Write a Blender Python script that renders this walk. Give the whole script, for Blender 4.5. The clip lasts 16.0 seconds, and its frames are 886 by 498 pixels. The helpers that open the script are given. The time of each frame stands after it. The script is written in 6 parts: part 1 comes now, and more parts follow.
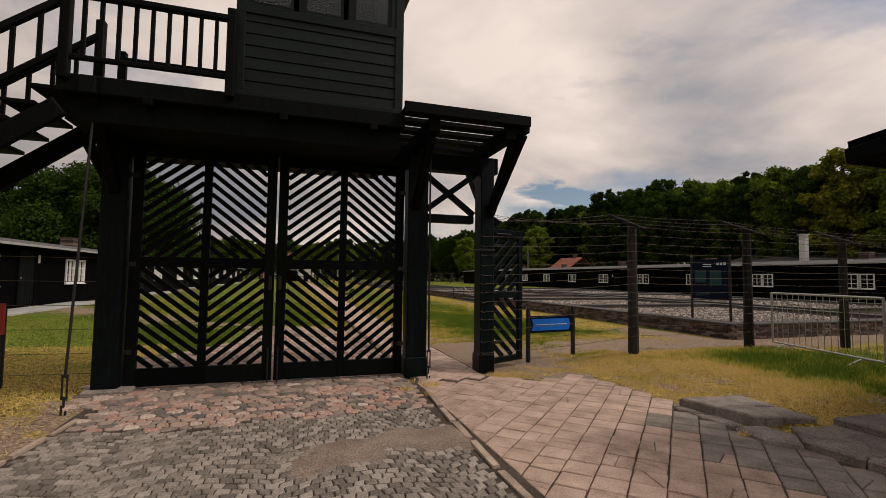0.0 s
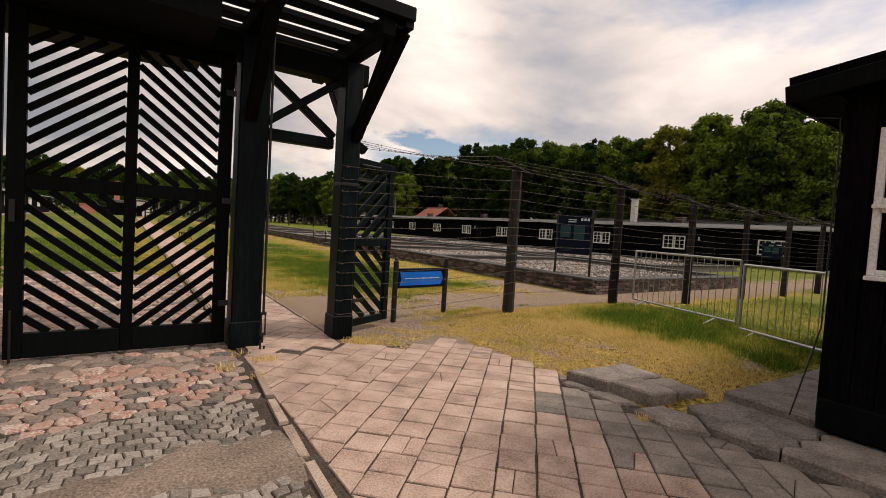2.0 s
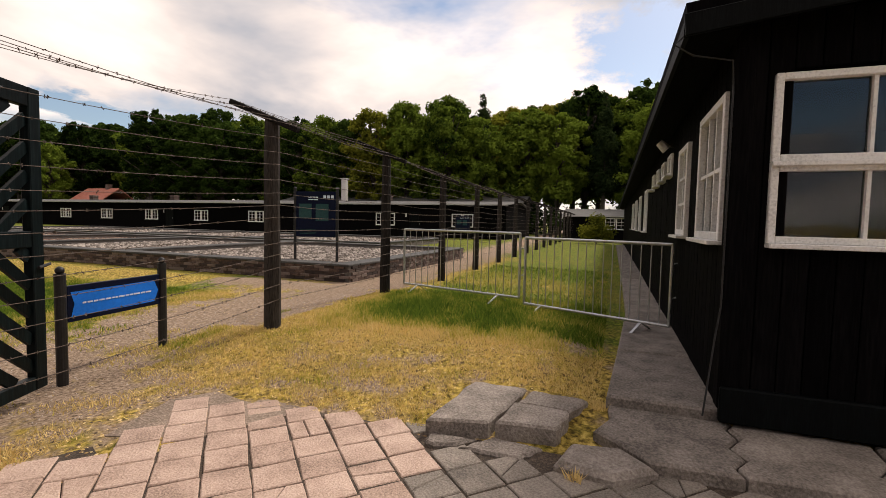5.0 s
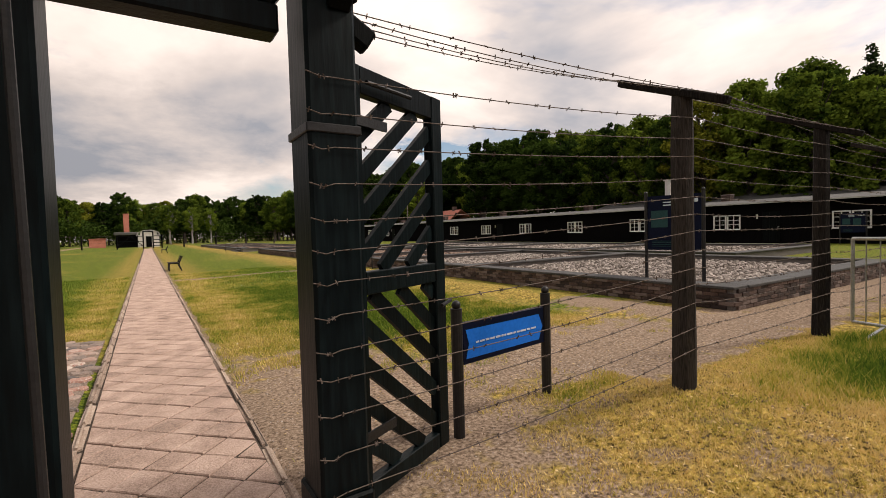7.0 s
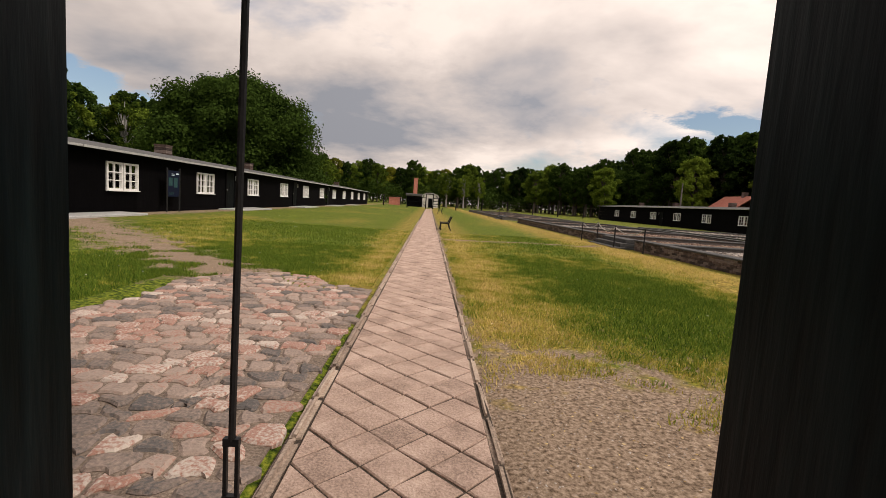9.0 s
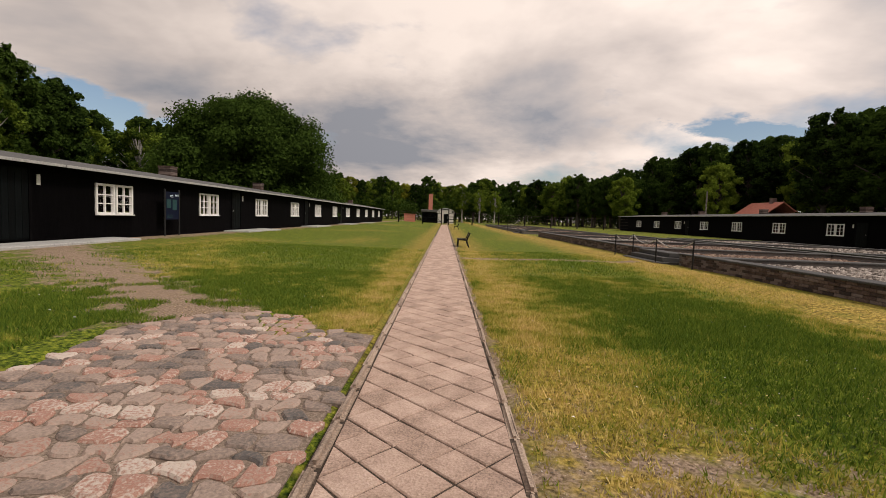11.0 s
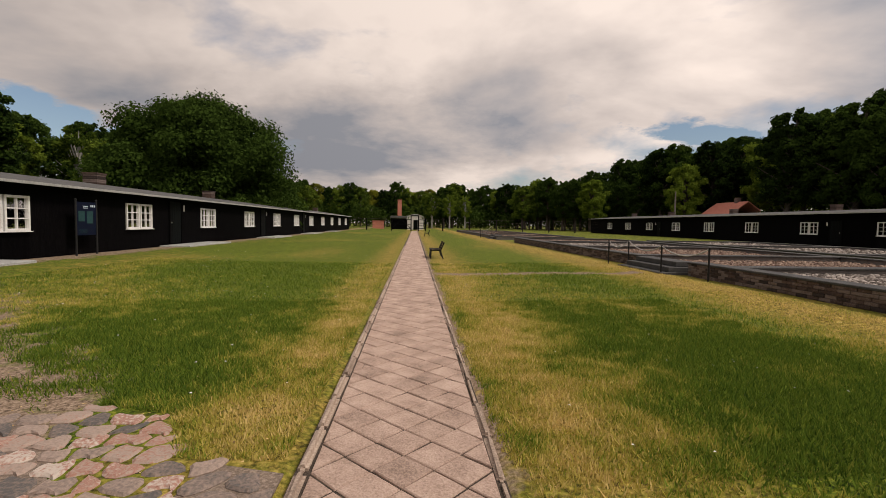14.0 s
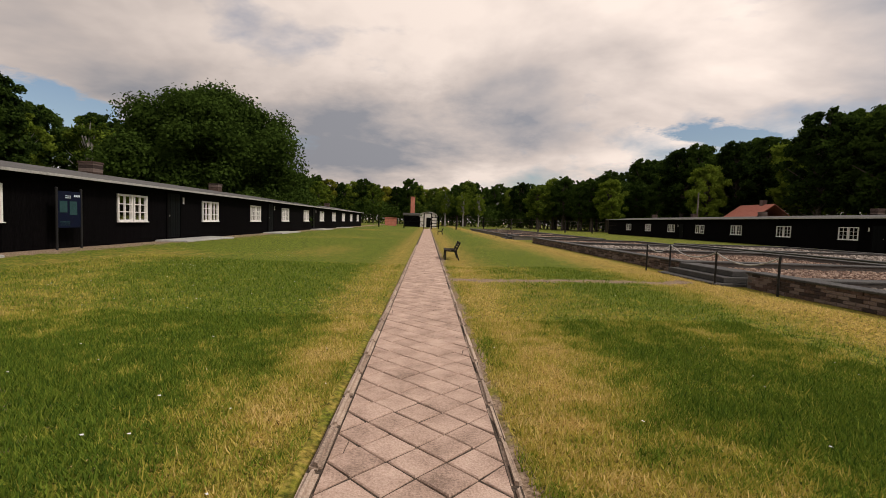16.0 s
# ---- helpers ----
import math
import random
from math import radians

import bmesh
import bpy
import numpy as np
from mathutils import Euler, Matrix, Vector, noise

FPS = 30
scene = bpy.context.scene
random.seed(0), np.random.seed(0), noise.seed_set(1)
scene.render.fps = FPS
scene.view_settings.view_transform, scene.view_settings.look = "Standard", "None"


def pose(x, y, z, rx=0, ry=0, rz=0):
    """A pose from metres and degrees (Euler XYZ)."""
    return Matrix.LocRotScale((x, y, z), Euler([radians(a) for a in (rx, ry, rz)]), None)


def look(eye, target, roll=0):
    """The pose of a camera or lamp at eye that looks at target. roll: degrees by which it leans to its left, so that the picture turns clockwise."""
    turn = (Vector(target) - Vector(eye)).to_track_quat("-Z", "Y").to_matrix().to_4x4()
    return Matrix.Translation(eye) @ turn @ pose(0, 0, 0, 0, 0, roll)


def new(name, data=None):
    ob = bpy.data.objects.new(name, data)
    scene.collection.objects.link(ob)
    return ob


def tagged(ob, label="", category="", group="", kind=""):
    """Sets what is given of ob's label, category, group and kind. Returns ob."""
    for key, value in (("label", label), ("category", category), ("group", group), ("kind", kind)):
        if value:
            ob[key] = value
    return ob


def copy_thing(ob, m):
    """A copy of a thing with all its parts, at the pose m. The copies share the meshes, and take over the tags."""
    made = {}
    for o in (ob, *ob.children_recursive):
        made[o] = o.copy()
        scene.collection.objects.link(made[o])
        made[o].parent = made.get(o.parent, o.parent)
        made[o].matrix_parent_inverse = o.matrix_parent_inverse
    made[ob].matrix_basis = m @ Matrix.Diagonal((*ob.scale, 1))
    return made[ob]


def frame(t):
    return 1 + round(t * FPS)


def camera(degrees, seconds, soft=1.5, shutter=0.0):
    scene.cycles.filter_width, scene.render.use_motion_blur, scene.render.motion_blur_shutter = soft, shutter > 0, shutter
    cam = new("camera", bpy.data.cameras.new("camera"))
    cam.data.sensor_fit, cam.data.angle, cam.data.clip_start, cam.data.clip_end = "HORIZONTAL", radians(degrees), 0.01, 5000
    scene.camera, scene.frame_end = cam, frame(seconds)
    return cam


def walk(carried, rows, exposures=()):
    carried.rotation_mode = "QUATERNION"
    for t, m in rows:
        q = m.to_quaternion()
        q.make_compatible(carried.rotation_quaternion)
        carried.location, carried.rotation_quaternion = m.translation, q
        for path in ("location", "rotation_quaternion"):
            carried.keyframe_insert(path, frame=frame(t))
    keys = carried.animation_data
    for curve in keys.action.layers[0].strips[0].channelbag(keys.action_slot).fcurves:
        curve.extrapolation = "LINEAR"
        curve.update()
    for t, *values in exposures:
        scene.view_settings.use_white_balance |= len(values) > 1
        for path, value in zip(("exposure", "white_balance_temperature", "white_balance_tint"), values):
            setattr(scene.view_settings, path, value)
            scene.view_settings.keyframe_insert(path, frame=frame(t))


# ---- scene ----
cam = camera(87.7, 16.0, 0.75)
PATH = [
    (0, (0.446, 0.848, 1.515), (1.053, 2.749, 1.635), 0.7),
    (0.5, (0.638, 1.158, 1.526), (1.542, 2.942, 1.553), 1.0),
    (1, (0.827, 1.481, 1.516), (1.797, 3.230, 1.543), 0.7),
    (1.5, (0.977, 1.835, 1.494), (1.951, 3.582, 1.460), 1.4),
    (2, (1.097, 2.212, 1.480), (2.227, 3.860, 1.390), 3.6),
    (2.5, (1.258, 2.556, 1.439), (2.624, 4.015, 1.350), 4.2),
    (3, (1.422, 2.881, 1.427), (3.072, 4.009, 1.348), 4.0),
    (3.5, (1.519, 3.222, 1.440), (3.309, 4.107, 1.342), 3.5),
    (3.7, (1.564, 3.347, 1.437), (3.388, 4.160, 1.338), 3.4),
    (5.8, (2.401, 4.668, 1.423), (4.278, 5.347, 1.303), 1.1),
    (6, (2.484, 4.803, 1.436), (4.309, 5.614, 1.334), 0.8),
    (6.5, (2.602, 5.227, 1.452), (4.147, 6.494, 1.372), -0.7),
    (7, (2.652, 5.678, 1.486), (3.730, 7.361, 1.410), -1.6),
    (7.5, (2.714, 6.085, 1.458), (3.293, 7.998, 1.410), 0.9),
    (8, (2.716, 6.464, 1.421), (2.955, 8.448, 1.333), 2.0),
    (8.5, (2.752, 6.863, 1.378), (2.864, 8.850, 1.186), 2.3),
    (9, (2.829, 7.317, 1.364), (2.900, 9.306, 1.165), 3.8),
    (9.5, (2.828, 7.748, 1.347), (2.976, 9.735, 1.179), 3.3),
    (10, (2.788, 8.124, 1.373), (2.976, 10.106, 1.182), 3.5),
    (10.2, (2.806, 8.324, 1.342), (2.850, 10.317, 1.180), 3.5),
    (12.3, (2.788, 10.143, 1.416), (2.764, 12.139, 1.288), 1.3),
    (12.5, (2.768, 10.303, 1.434), (2.753, 12.299, 1.304), 0.7),
    (13, (2.758, 10.719, 1.425), (2.779, 12.714, 1.279), 1.2),
    (13.5, (2.807, 11.131, 1.437), (2.861, 13.128, 1.340), 1.4),
    (14, (2.783, 11.566, 1.430), (2.907, 13.559, 1.321), 0.9),
    (14.5, (2.796, 12.006, 1.404), (2.887, 14.000, 1.283), 2.4),
    (15, (2.810, 12.432, 1.417), (2.903, 14.427, 1.305), 2.6),
    (15.5, (2.750, 12.863, 1.424), (2.878, 14.854, 1.287), 1.7),
    (16, (2.755, 13.275, 1.428), (2.826, 15.270, 1.309), 1.9),
]
EXPOSURES = [(0, -0.5, 6900, 12), (0.5, -0.25, 6900, 12), (1.0, -0.1, 6900, 12), (1.5, -0.05, 6900, 12), (3.5, 0.0, 6900, 12), (6.0, 0.3, 6900, 12), (7.0, 0.1, 6900, 12), (7.5, 0.05, 6900, 12), (9.5, -0.05, 6900, 12), (12.5, -0.26, 6900, 12), (14.5, -0.3, 6900, 12), (16, -0.22, 6900, 12)]
walk(cam, [(t, look(eye, target, roll)) for t, eye, target, roll in PATH], EXPOSURES)

# ---- world and sun ----
# blue gaps and grey masses of the cloud layer: centre and half-size on the layer
SKY_GAPS = [((-1.56, 2.05), (0.14, 0.24)), ((1.34, 2.12), (0.22, 0.08)), ((1.75, -0.10), (0.28, 0.16))]
SKY_GREYS = [((-0.30, 2.68), (0.42, 0.40))]
SUN_EL, SUN_AZ = 48.0, 112.0   # degrees above the horizon; clockwise from +y
world = bpy.data.worlds.new("world")
scene.world = world
world.use_nodes = True
wn, wl = world.node_tree.nodes, world.node_tree.links
wn.clear()


def wnode(kind, **values):
    n = wn.new(kind)
    for key, value in values.items():
        n.inputs[key].default_value = value
    return n


sky = wn.new("ShaderNodeTexSky")
sky.sky_type, sky.sun_disc = "NISHITA", False
sky.sun_elevation, sky.sun_rotation = radians(SUN_EL), radians(SUN_AZ)
sky_gain = wnode("ShaderNodeVectorMath")
sky_gain.operation = "SCALE"
sky_gain.inputs["Scale"].default_value = 0.11
wl.new(sky.outputs[0], sky_gain.inputs[0])
wco = wn.new("ShaderNodeTexCoord")
# clouds lie on a flat layer: the direction divided by its height
wsep = wn.new("ShaderNodeSeparateXYZ")
wl.new(wco.outputs["Generated"], wsep.inputs[0])
wz = wnode("ShaderNodeMath")
wz.operation = "MAXIMUM"
wz.inputs[1].default_value = 0.0
wl.new(wsep.outputs["Z"], wz.inputs[0])
wz2 = wn.new("ShaderNodeMath")
wz2.operation = "ADD"
wz2.inputs[1].default_value = 0.22
wl.new(wz.outputs[0], wz2.inputs[0])
wdiv = []
for axis in ("X", "Y"):
    d = wn.new("ShaderNodeMath")
    d.operation = "DIVIDE"
    wl.new(wsep.outputs[axis], d.inputs[0])
    wl.new(wz2.outputs[0], d.inputs[1])
    wdiv.append(d)
wcomb = wn.new("ShaderNodeCombineXYZ")
wl.new(wdiv[0].outputs[0], wcomb.inputs[0])
wl.new(wdiv[1].outputs[0], wcomb.inputs[1])
cover = wnode("ShaderNodeTexNoise", Scale=0.62, Detail=7.0, Roughness=0.55, Distortion=0.25)
wl.new(wcomb.outputs[0], cover.inputs["Vector"])
cover_ramp = wn.new("ShaderNodeValToRGB")
cover_ramp.color_ramp.elements[0].position, cover_ramp.color_ramp.elements[1].position = 0.37, 0.46
shade = wnode("ShaderNodeTexNoise", Scale=0.85, Detail=6.0, Roughness=0.52, Distortion=0.2)
shift = wn.new("ShaderNodeVectorMath")
shift.inputs[1].default_value = (11.0, 5.0, 0.0)
wl.new(wcomb.outputs[0], shift.inputs[0])
wl.new(shift.outputs[0], shade.inputs["Vector"])


def sky_mass(centre, size, soft):
    """A cloud-shaped region of the layer: 1 inside, frayed by noise at its rim."""
    off = wn.new("ShaderNodeVectorMath")
    off.operation = "SUBTRACT"
    off.inputs[1].default_value = (*centre, 0)
    wl.new(wcomb.outputs[0], off.inputs[0])
    sc = wn.new("ShaderNodeVectorMath")
    sc.operation = "DIVIDE"
    sc.inputs[1].default_value = (*size, 1)
    wl.new(off.outputs[0], sc.inputs[0])
    ln = wn.new("ShaderNodeVectorMath")
    ln.operation = "LENGTH"
    wl.new(sc.outputs[0], ln.inputs[0])
    fray = wnode("ShaderNodeTexNoise", Scale=6.0, Detail=8.0, Roughness=0.65)
    wl.new(wcomb.outputs[0], fray.inputs["Vector"])
    add = wn.new("ShaderNodeMath")
    add.operation = "MULTIPLY_ADD"
    add.inputs[1].default_value = 3.6
    wl.new(fray.outputs[0], add.inputs[0])
    wl.new(ln.outputs["Value"], add.inputs[2])
    mr = wn.new("ShaderNodeMapRange")
    mr.inputs[1].default_value, mr.inputs[2].default_value = 2.8 + soft, 2.8 - soft
    wl.new(add.outputs[0], mr.inputs[0])
    return mr.outputs[0]


def less(value, mask, amount):
    m = wn.new("ShaderNodeMath")
    m.operation = "MULTIPLY_ADD"
    m.inputs[1].default_value = -amount
    wl.new(mask, m.inputs[0])
    wl.new(value, m.inputs[2])
    return m.outputs[0]


cover_value, shade_value = cover.outputs[0], shade.outputs[0]
for centre, size in SKY_GAPS:
    cover_value = less(cover_value, sky_mass(centre, size, 0.7), 0.17)
for centre, size in SKY_GREYS:
    shade_value = less(shade_value, sky_mass(centre, size, 1.1), 0.10)
wl.new(cover_value, cover_ramp.inputs[0])
shade_ramp = wn.new("ShaderNodeValToRGB")
cr = shade_ramp.color_ramp
cr.elements[0].position, cr.elements[0].color = 0.34, (0.30, 0.315, 0.36, 1)
cr.elements[1].position, cr.elements[1].color = 0.62, (0.90, 0.80, 0.745, 1)
mid_stop = cr.elements.new(0.48)
mid_stop.color = (0.60, 0.54, 0.52, 1)
wl.new(shade_value, shade_ramp.inputs[0])
# thin cloud glows round the veiled sun
sun_dir = Vector((math.sin(radians(SUN_AZ)) * math.cos(radians(SUN_EL)), math.cos(radians(SUN_AZ)) * math.cos(radians(SUN_EL)), math.sin(radians(SUN_EL))))
wdot = wn.new("ShaderNodeVectorMath")
wdot.operation = "DOT_PRODUCT"
wdot.inputs[1].default_value = sun_dir
wl.new(wco.outputs["Generated"], wdot.inputs[0])
wglow = wn.new("ShaderNodeMapRange")
wglow.inputs[1].default_value, wglow.inputs[2].default_value = -0.3, 1.0
wglow.inputs[3].default_value, wglow.inputs[4].default_value = 1.02, 1.62
wl.new(wdot.outputs["Value"], wglow.inputs[0])
cloud = wn.new("ShaderNodeVectorMath")
cloud.operation = "SCALE"
wl.new(shade_ramp.outputs[0], cloud.inputs[0])
wl.new(wglow.outputs[0], cloud.inputs["Scale"])
wmix = wn.new("ShaderNodeMix")
wmix.data_type = "RGBA"
wl.new(cover_ramp.outputs[0], wmix.inputs[0])
wl.new(sky_gain.outputs[0], wmix.inputs[6])
wl.new(cloud.outputs[0], wmix.inputs[7])
wback = wn.new("ShaderNodeBackground")
wl.new(wmix.outputs[2], wback.inputs[0])
wout = wn.new("ShaderNodeOutputWorld")
wl.new(wback.outputs[0], wout.inputs[0])

sun = new("sun", bpy.data.lights.new("sun", "SUN"))
sun.data.energy, sun.data.angle, sun.data.color = 2.7, radians(10), (1.0, 0.93, 0.85)
sun.matrix_world = look(sun_dir * 50, (0, 0, 0))


# ---- materials ----
def material(name, colours, rough=0.7, scale=8.0, fine=60.0, bump=0.3, metal=0.0, stretch=(1, 1, 1), per_object=0.0, per_island=0.0, spec=0.5, stain=0.35, lo=0.32, hi=0.68):
    """A two-scale procedural surface between the given colours (dark to light)."""
    m = bpy.data.materials.new(name)
    m.use_nodes = True
    nt = m.node_tree
    b = nt.nodes["Principled BSDF"]
    b.inputs["Roughness"].default_value, b.inputs["Metallic"].default_value = rough, metal
    b.inputs["Specular IOR Level"].default_value = spec
    co = nt.nodes.new("ShaderNodeNewGeometry")
    mp = nt.nodes.new("ShaderNodeMapping")
    mp.inputs["Scale"].default_value = stretch
    nt.links.new(co.outputs["Position"], mp.inputs[0])
    big = nt.nodes.new("ShaderNodeTexNoise")
    big.inputs["Scale"].default_value, big.inputs["Detail"].default_value = scale, 5
    small = nt.nodes.new("ShaderNodeTexNoise")
    small.inputs["Scale"].default_value, small.inputs["Detail"].default_value = fine, 6
    nt.links.new(mp.outputs[0], big.inputs["Vector"])
    nt.links.new(mp.outputs[0], small.inputs["Vector"])
    add = nt.nodes.new("ShaderNodeMix")
    add.inputs[0].default_value = stain
    nt.links.new(small.outputs[0], add.inputs[2])
    nt.links.new(big.outputs[0], add.inputs[3])
    value = add.outputs[0]
    for amount, node_kind, socket in ((per_object, "ShaderNodeObjectInfo", "Random"), (per_island, "ShaderNodeNewGeometry", "Random Per Island")):
        if amount:
            info = nt.nodes.new(node_kind)
            rng = nt.nodes.new("ShaderNodeMath")
            rng.operation = "MULTIPLY_ADD"
            rng.inputs[1].default_value, rng.inputs[2].default_value = amount, -amount / 2
            nt.links.new(info.outputs[socket], rng.inputs[0])
            s = nt.nodes.new("ShaderNodeMath")
            nt.links.new(value, s.inputs[0])
            nt.links.new(rng.outputs[0], s.inputs[1])
            value = s.outputs[0]
    ramp = nt.nodes.new("ShaderNodeValToRGB")
    r = ramp.color_ramp
    n = len(colours)
    for i, c in enumerate(colours):
        at = lo + (hi - lo) * i / max(1, n - 1)
        if i < 2:
            e = r.elements[i]
            e.position = at
        else:
            e = r.elements.new(at)
        e.color = (*c, 1)
    nt.links.new(value, ramp.inputs[0])
    nt.links.new(ramp.outputs[0], b.inputs["Base Color"])
    bp = nt.nodes.new("ShaderNodeBump")
    bp.inputs["Strength"].default_value, bp.inputs["Distance"].default_value = bump, 0.01
    nt.links.new(small.outputs[0], bp.inputs["Height"])
    nt.links.new(bp.outputs[0], b.inputs["Normal"])
    return m


M = {}
M["tar"] = material("tarred_wood", [(0.001, 0.0013, 0.0015), (0.0022, 0.003, 0.0034), (0.004, 0.0058, 0.0062)], 0.6, 3, 22, 0.18, stretch=(6, 6, 0.5), per_object=0.25, spec=0.06)
M["tarh"] = material("tarred_lap_board", [(0.0016, 0.0040, 0.0042), (0.0038, 0.0092, 0.0092), (0.0075, 0.0165, 0.016)], 0.5, 3, 22, 0.3, stretch=(0.5, 0.5, 6), per_object=0.25, spec=0.15)
M["black"] = material("black_board_wall", [(0.0012, 0.0011, 0.0013), (0.0028, 0.0026, 0.003), (0.006, 0.0055, 0.006)], 0.75, 2, 14, 0.35, stretch=(5, 5, 0.4), per_object=0.2, spec=0.02)
M["green"] = material("dark_green_gate_paint", [(0.0006, 0.0016, 0.002), (0.0016, 0.0045, 0.0056), (0.005, 0.0105, 0.012)], 0.45, 3, 9, 0.2, stretch=(5, 5, 0.5), per_object=0.2, spec=0.1)
M["white"] = material("white_window_paint", [(0.52, 0.51, 0.50), (0.74, 0.73, 0.72), (0.82, 0.81, 0.80)], 0.5, 5, 60, 0.2)
M["felt"] = material("grey_roof_felt", [(0.04, 0.04, 0.04), (0.075, 0.075, 0.073), (0.12, 0.118, 0.115)], 0.85, 1.2, 30, 0.3)
M["fascia"] = material("pale_roof_edge", [(0.22, 0.22, 0.215), (0.36, 0.36, 0.35), (0.46, 0.45, 0.44)], 0.7, 2, 20, 0.2)
M["brick"] = material("weathered_brick", [(0.03, 0.019, 0.016), (0.068, 0.04, 0.031), (0.105, 0.068, 0.055), (0.17, 0.13, 0.115)], 0.85, 6, 50, 0.5, per_object=0.5)
M["brick_joined"] = material("joined_weathered_brick", [(0.03, 0.019, 0.016), (0.068, 0.04, 0.031), (0.105, 0.068, 0.055), (0.17, 0.13, 0.115)], 0.85, 6, 50, 0.5, per_island=0.5)
M["mortar"] = material("mortar", [(0.10, 0.09, 0.085), (0.17, 0.155, 0.145)], 0.9, 8, 60, 0.5)
M["coping"] = material("grey_coping", [(0.02, 0.02, 0.021), (0.042, 0.042, 0.042), (0.085, 0.082, 0.08)], 0.75, 3, 40, 0.5)
M["concrete"] = material("worn_concrete", [(0.075, 0.063, 0.054), (0.20, 0.17, 0.148), (0.34, 0.295, 0.26)], 0.9, 5, 60, 1.0, per_object=0.12, stain=0.45)
M["paver"] = material("pink_grey_paver", [(0.21, 0.145, 0.112), (0.43, 0.305, 0.243), (0.58, 0.435, 0.36)], 0.85, 4, 75, 1.0, per_object=0.09, stain=0.5)
M["paver_joined"] = material("joined_pink_grey_paver", [(0.21, 0.145, 0.112), (0.43, 0.305, 0.243), (0.58, 0.435, 0.36)], 0.85, 4, 75, 1.0, per_island=0.09, stain=0.5)
M["paver_grey"] = material("dark_grey_paver", [(0.10, 0.085, 0.072), (0.21, 0.18, 0.152), (0.34, 0.29, 0.25)], 0.85, 4, 75, 1.0, per_object=0.09, stain=0.5)
M["paver_grey_joined"] = material("joined_dark_grey_paver", [(0.10, 0.085, 0.072), (0.21, 0.18, 0.152), (0.34, 0.29, 0.25)], 0.85, 4, 75, 1.0, per_island=0.09, stain=0.5)
M["kerb"] = material("kerb_stone", [(0.20, 0.15, 0.115), (0.37, 0.28, 0.22), (0.50, 0.40, 0.32)], 0.9, 5, 60, 0.6, per_object=0.2)
M["sett"] = material("granite_sett", [(0.10, 0.085, 0.07), (0.21, 0.178, 0.15), (0.36, 0.315, 0.275)], 0.7, 6, 60, 0.7, per_object=0.3)
M["sett_joined"] = material("joined_granite_sett", [(0.10, 0.085, 0.07), (0.21, 0.178, 0.15), (0.36, 0.315, 0.275)], 0.7, 6, 60, 0.7, per_island=0.3)
M["cobble"] = material("field_stone_cobble", [(0.10, 0.09, 0.085), (0.20, 0.155, 0.13), (0.30, 0.225, 0.185), (0.38, 0.29, 0.24), (0.34, 0.165, 0.12), (0.52, 0.44, 0.38)], 0.8, 5, 45, 0.8, per_object=0.7, lo=0.14, hi=0.86)
M["cobble_joined"] = material("joined_field_stone_cobble", [(0.10, 0.09, 0.085), (0.20, 0.155, 0.13), (0.30, 0.225, 0.185), (0.38, 0.29, 0.24), (0.34, 0.165, 0.12), (0.52, 0.44, 0.38)], 0.8, 5, 45, 0.8, per_island=0.7, lo=0.14, hi=0.86)
M["joint"] = material("sandy_joint_soil", [(0.085, 0.062, 0.047), (0.20, 0.15, 0.115), (0.36, 0.28, 0.22)], 0.95, 2.5, 60, 1.0)
M["joint_dark"] = material("dark_joint_soil", [(0.018, 0.013, 0.009), (0.048, 0.034, 0.024), (0.12, 0.088, 0.065)], 0.95, 3, 70, 0.7)
M["gravel"] = material("rubble_gravel", [(0.13, 0.11, 0.095), (0.27, 0.235, 0.205), (0.46, 0.41, 0.37)], 0.85, 6, 60, 0.4, per_island=0.6)
M["gravel_brown"] = material("brown_rubble", [(0.14, 0.09, 0.07), (0.25, 0.17, 0.13), (0.36, 0.27, 0.21)], 0.9, 5, 60, 0.5, per_island=0.6)
M["litter"] = material("dry_litter", [(0.05, 0.03, 0.015), (0.20, 0.12, 0.05), (0.42, 0.28, 0.10), (0.62, 0.46, 0.22)], 0.85, 6, 60, 0.2, per_island=0.8, lo=0.2, hi=0.8)
M["bark"] = material("bark", [(0.03, 0.024, 0.018), (0.07, 0.056, 0.042), (0.12, 0.10, 0.08)], 0.9, 6, 40, 0.7, stretch=(3, 3, 0.6))
M["birch"] = material("birch_bark", [(0.08, 0.075, 0.07), (0.35, 0.33, 0.31), (0.5, 0.48, 0.45)], 0.8, 4, 30, 0.4, stretch=(1, 1, 4))
M["post"] = material("rough_fence_post", [(0.006, 0.005, 0.0045), (0.016, 0.0135, 0.012), (0.04, 0.034, 0.03)], 0.85, 3, 25, 0.7, stretch=(5, 5, 0.5), per_object=0.3, spec=0.15)
M["steel"] = material("galvanised_steel", [(0.35, 0.35, 0.35), (0.5, 0.5, 0.5), (0.62, 0.62, 0.61)], 0.42, 8, 60, 0.1, metal=0.85)
M["rust"] = material("rusty_wire", [(0.045, 0.032, 0.026), (0.10, 0.078, 0.065), (0.17, 0.14, 0.125)], 0.65, 20, 120, 0.2, metal=0.5)
M["iron"] = material("black_iron", [(0.008, 0.008, 0.009), (0.018, 0.018, 0.02)], 0.5, 10, 60, 0.2, metal=0.3)
M["navy"] = material("navy_sign_board", [(0.002, 0.004, 0.015), (0.004, 0.008, 0.03)], 0.45, 3, 40, 0.05, spec=0.12)
M["blue"] = material("bright_blue_panel", [(0.007, 0.13, 0.58), (0.011, 0.17, 0.70)], 0.5, 3, 40, 0.03, spec=0.15)
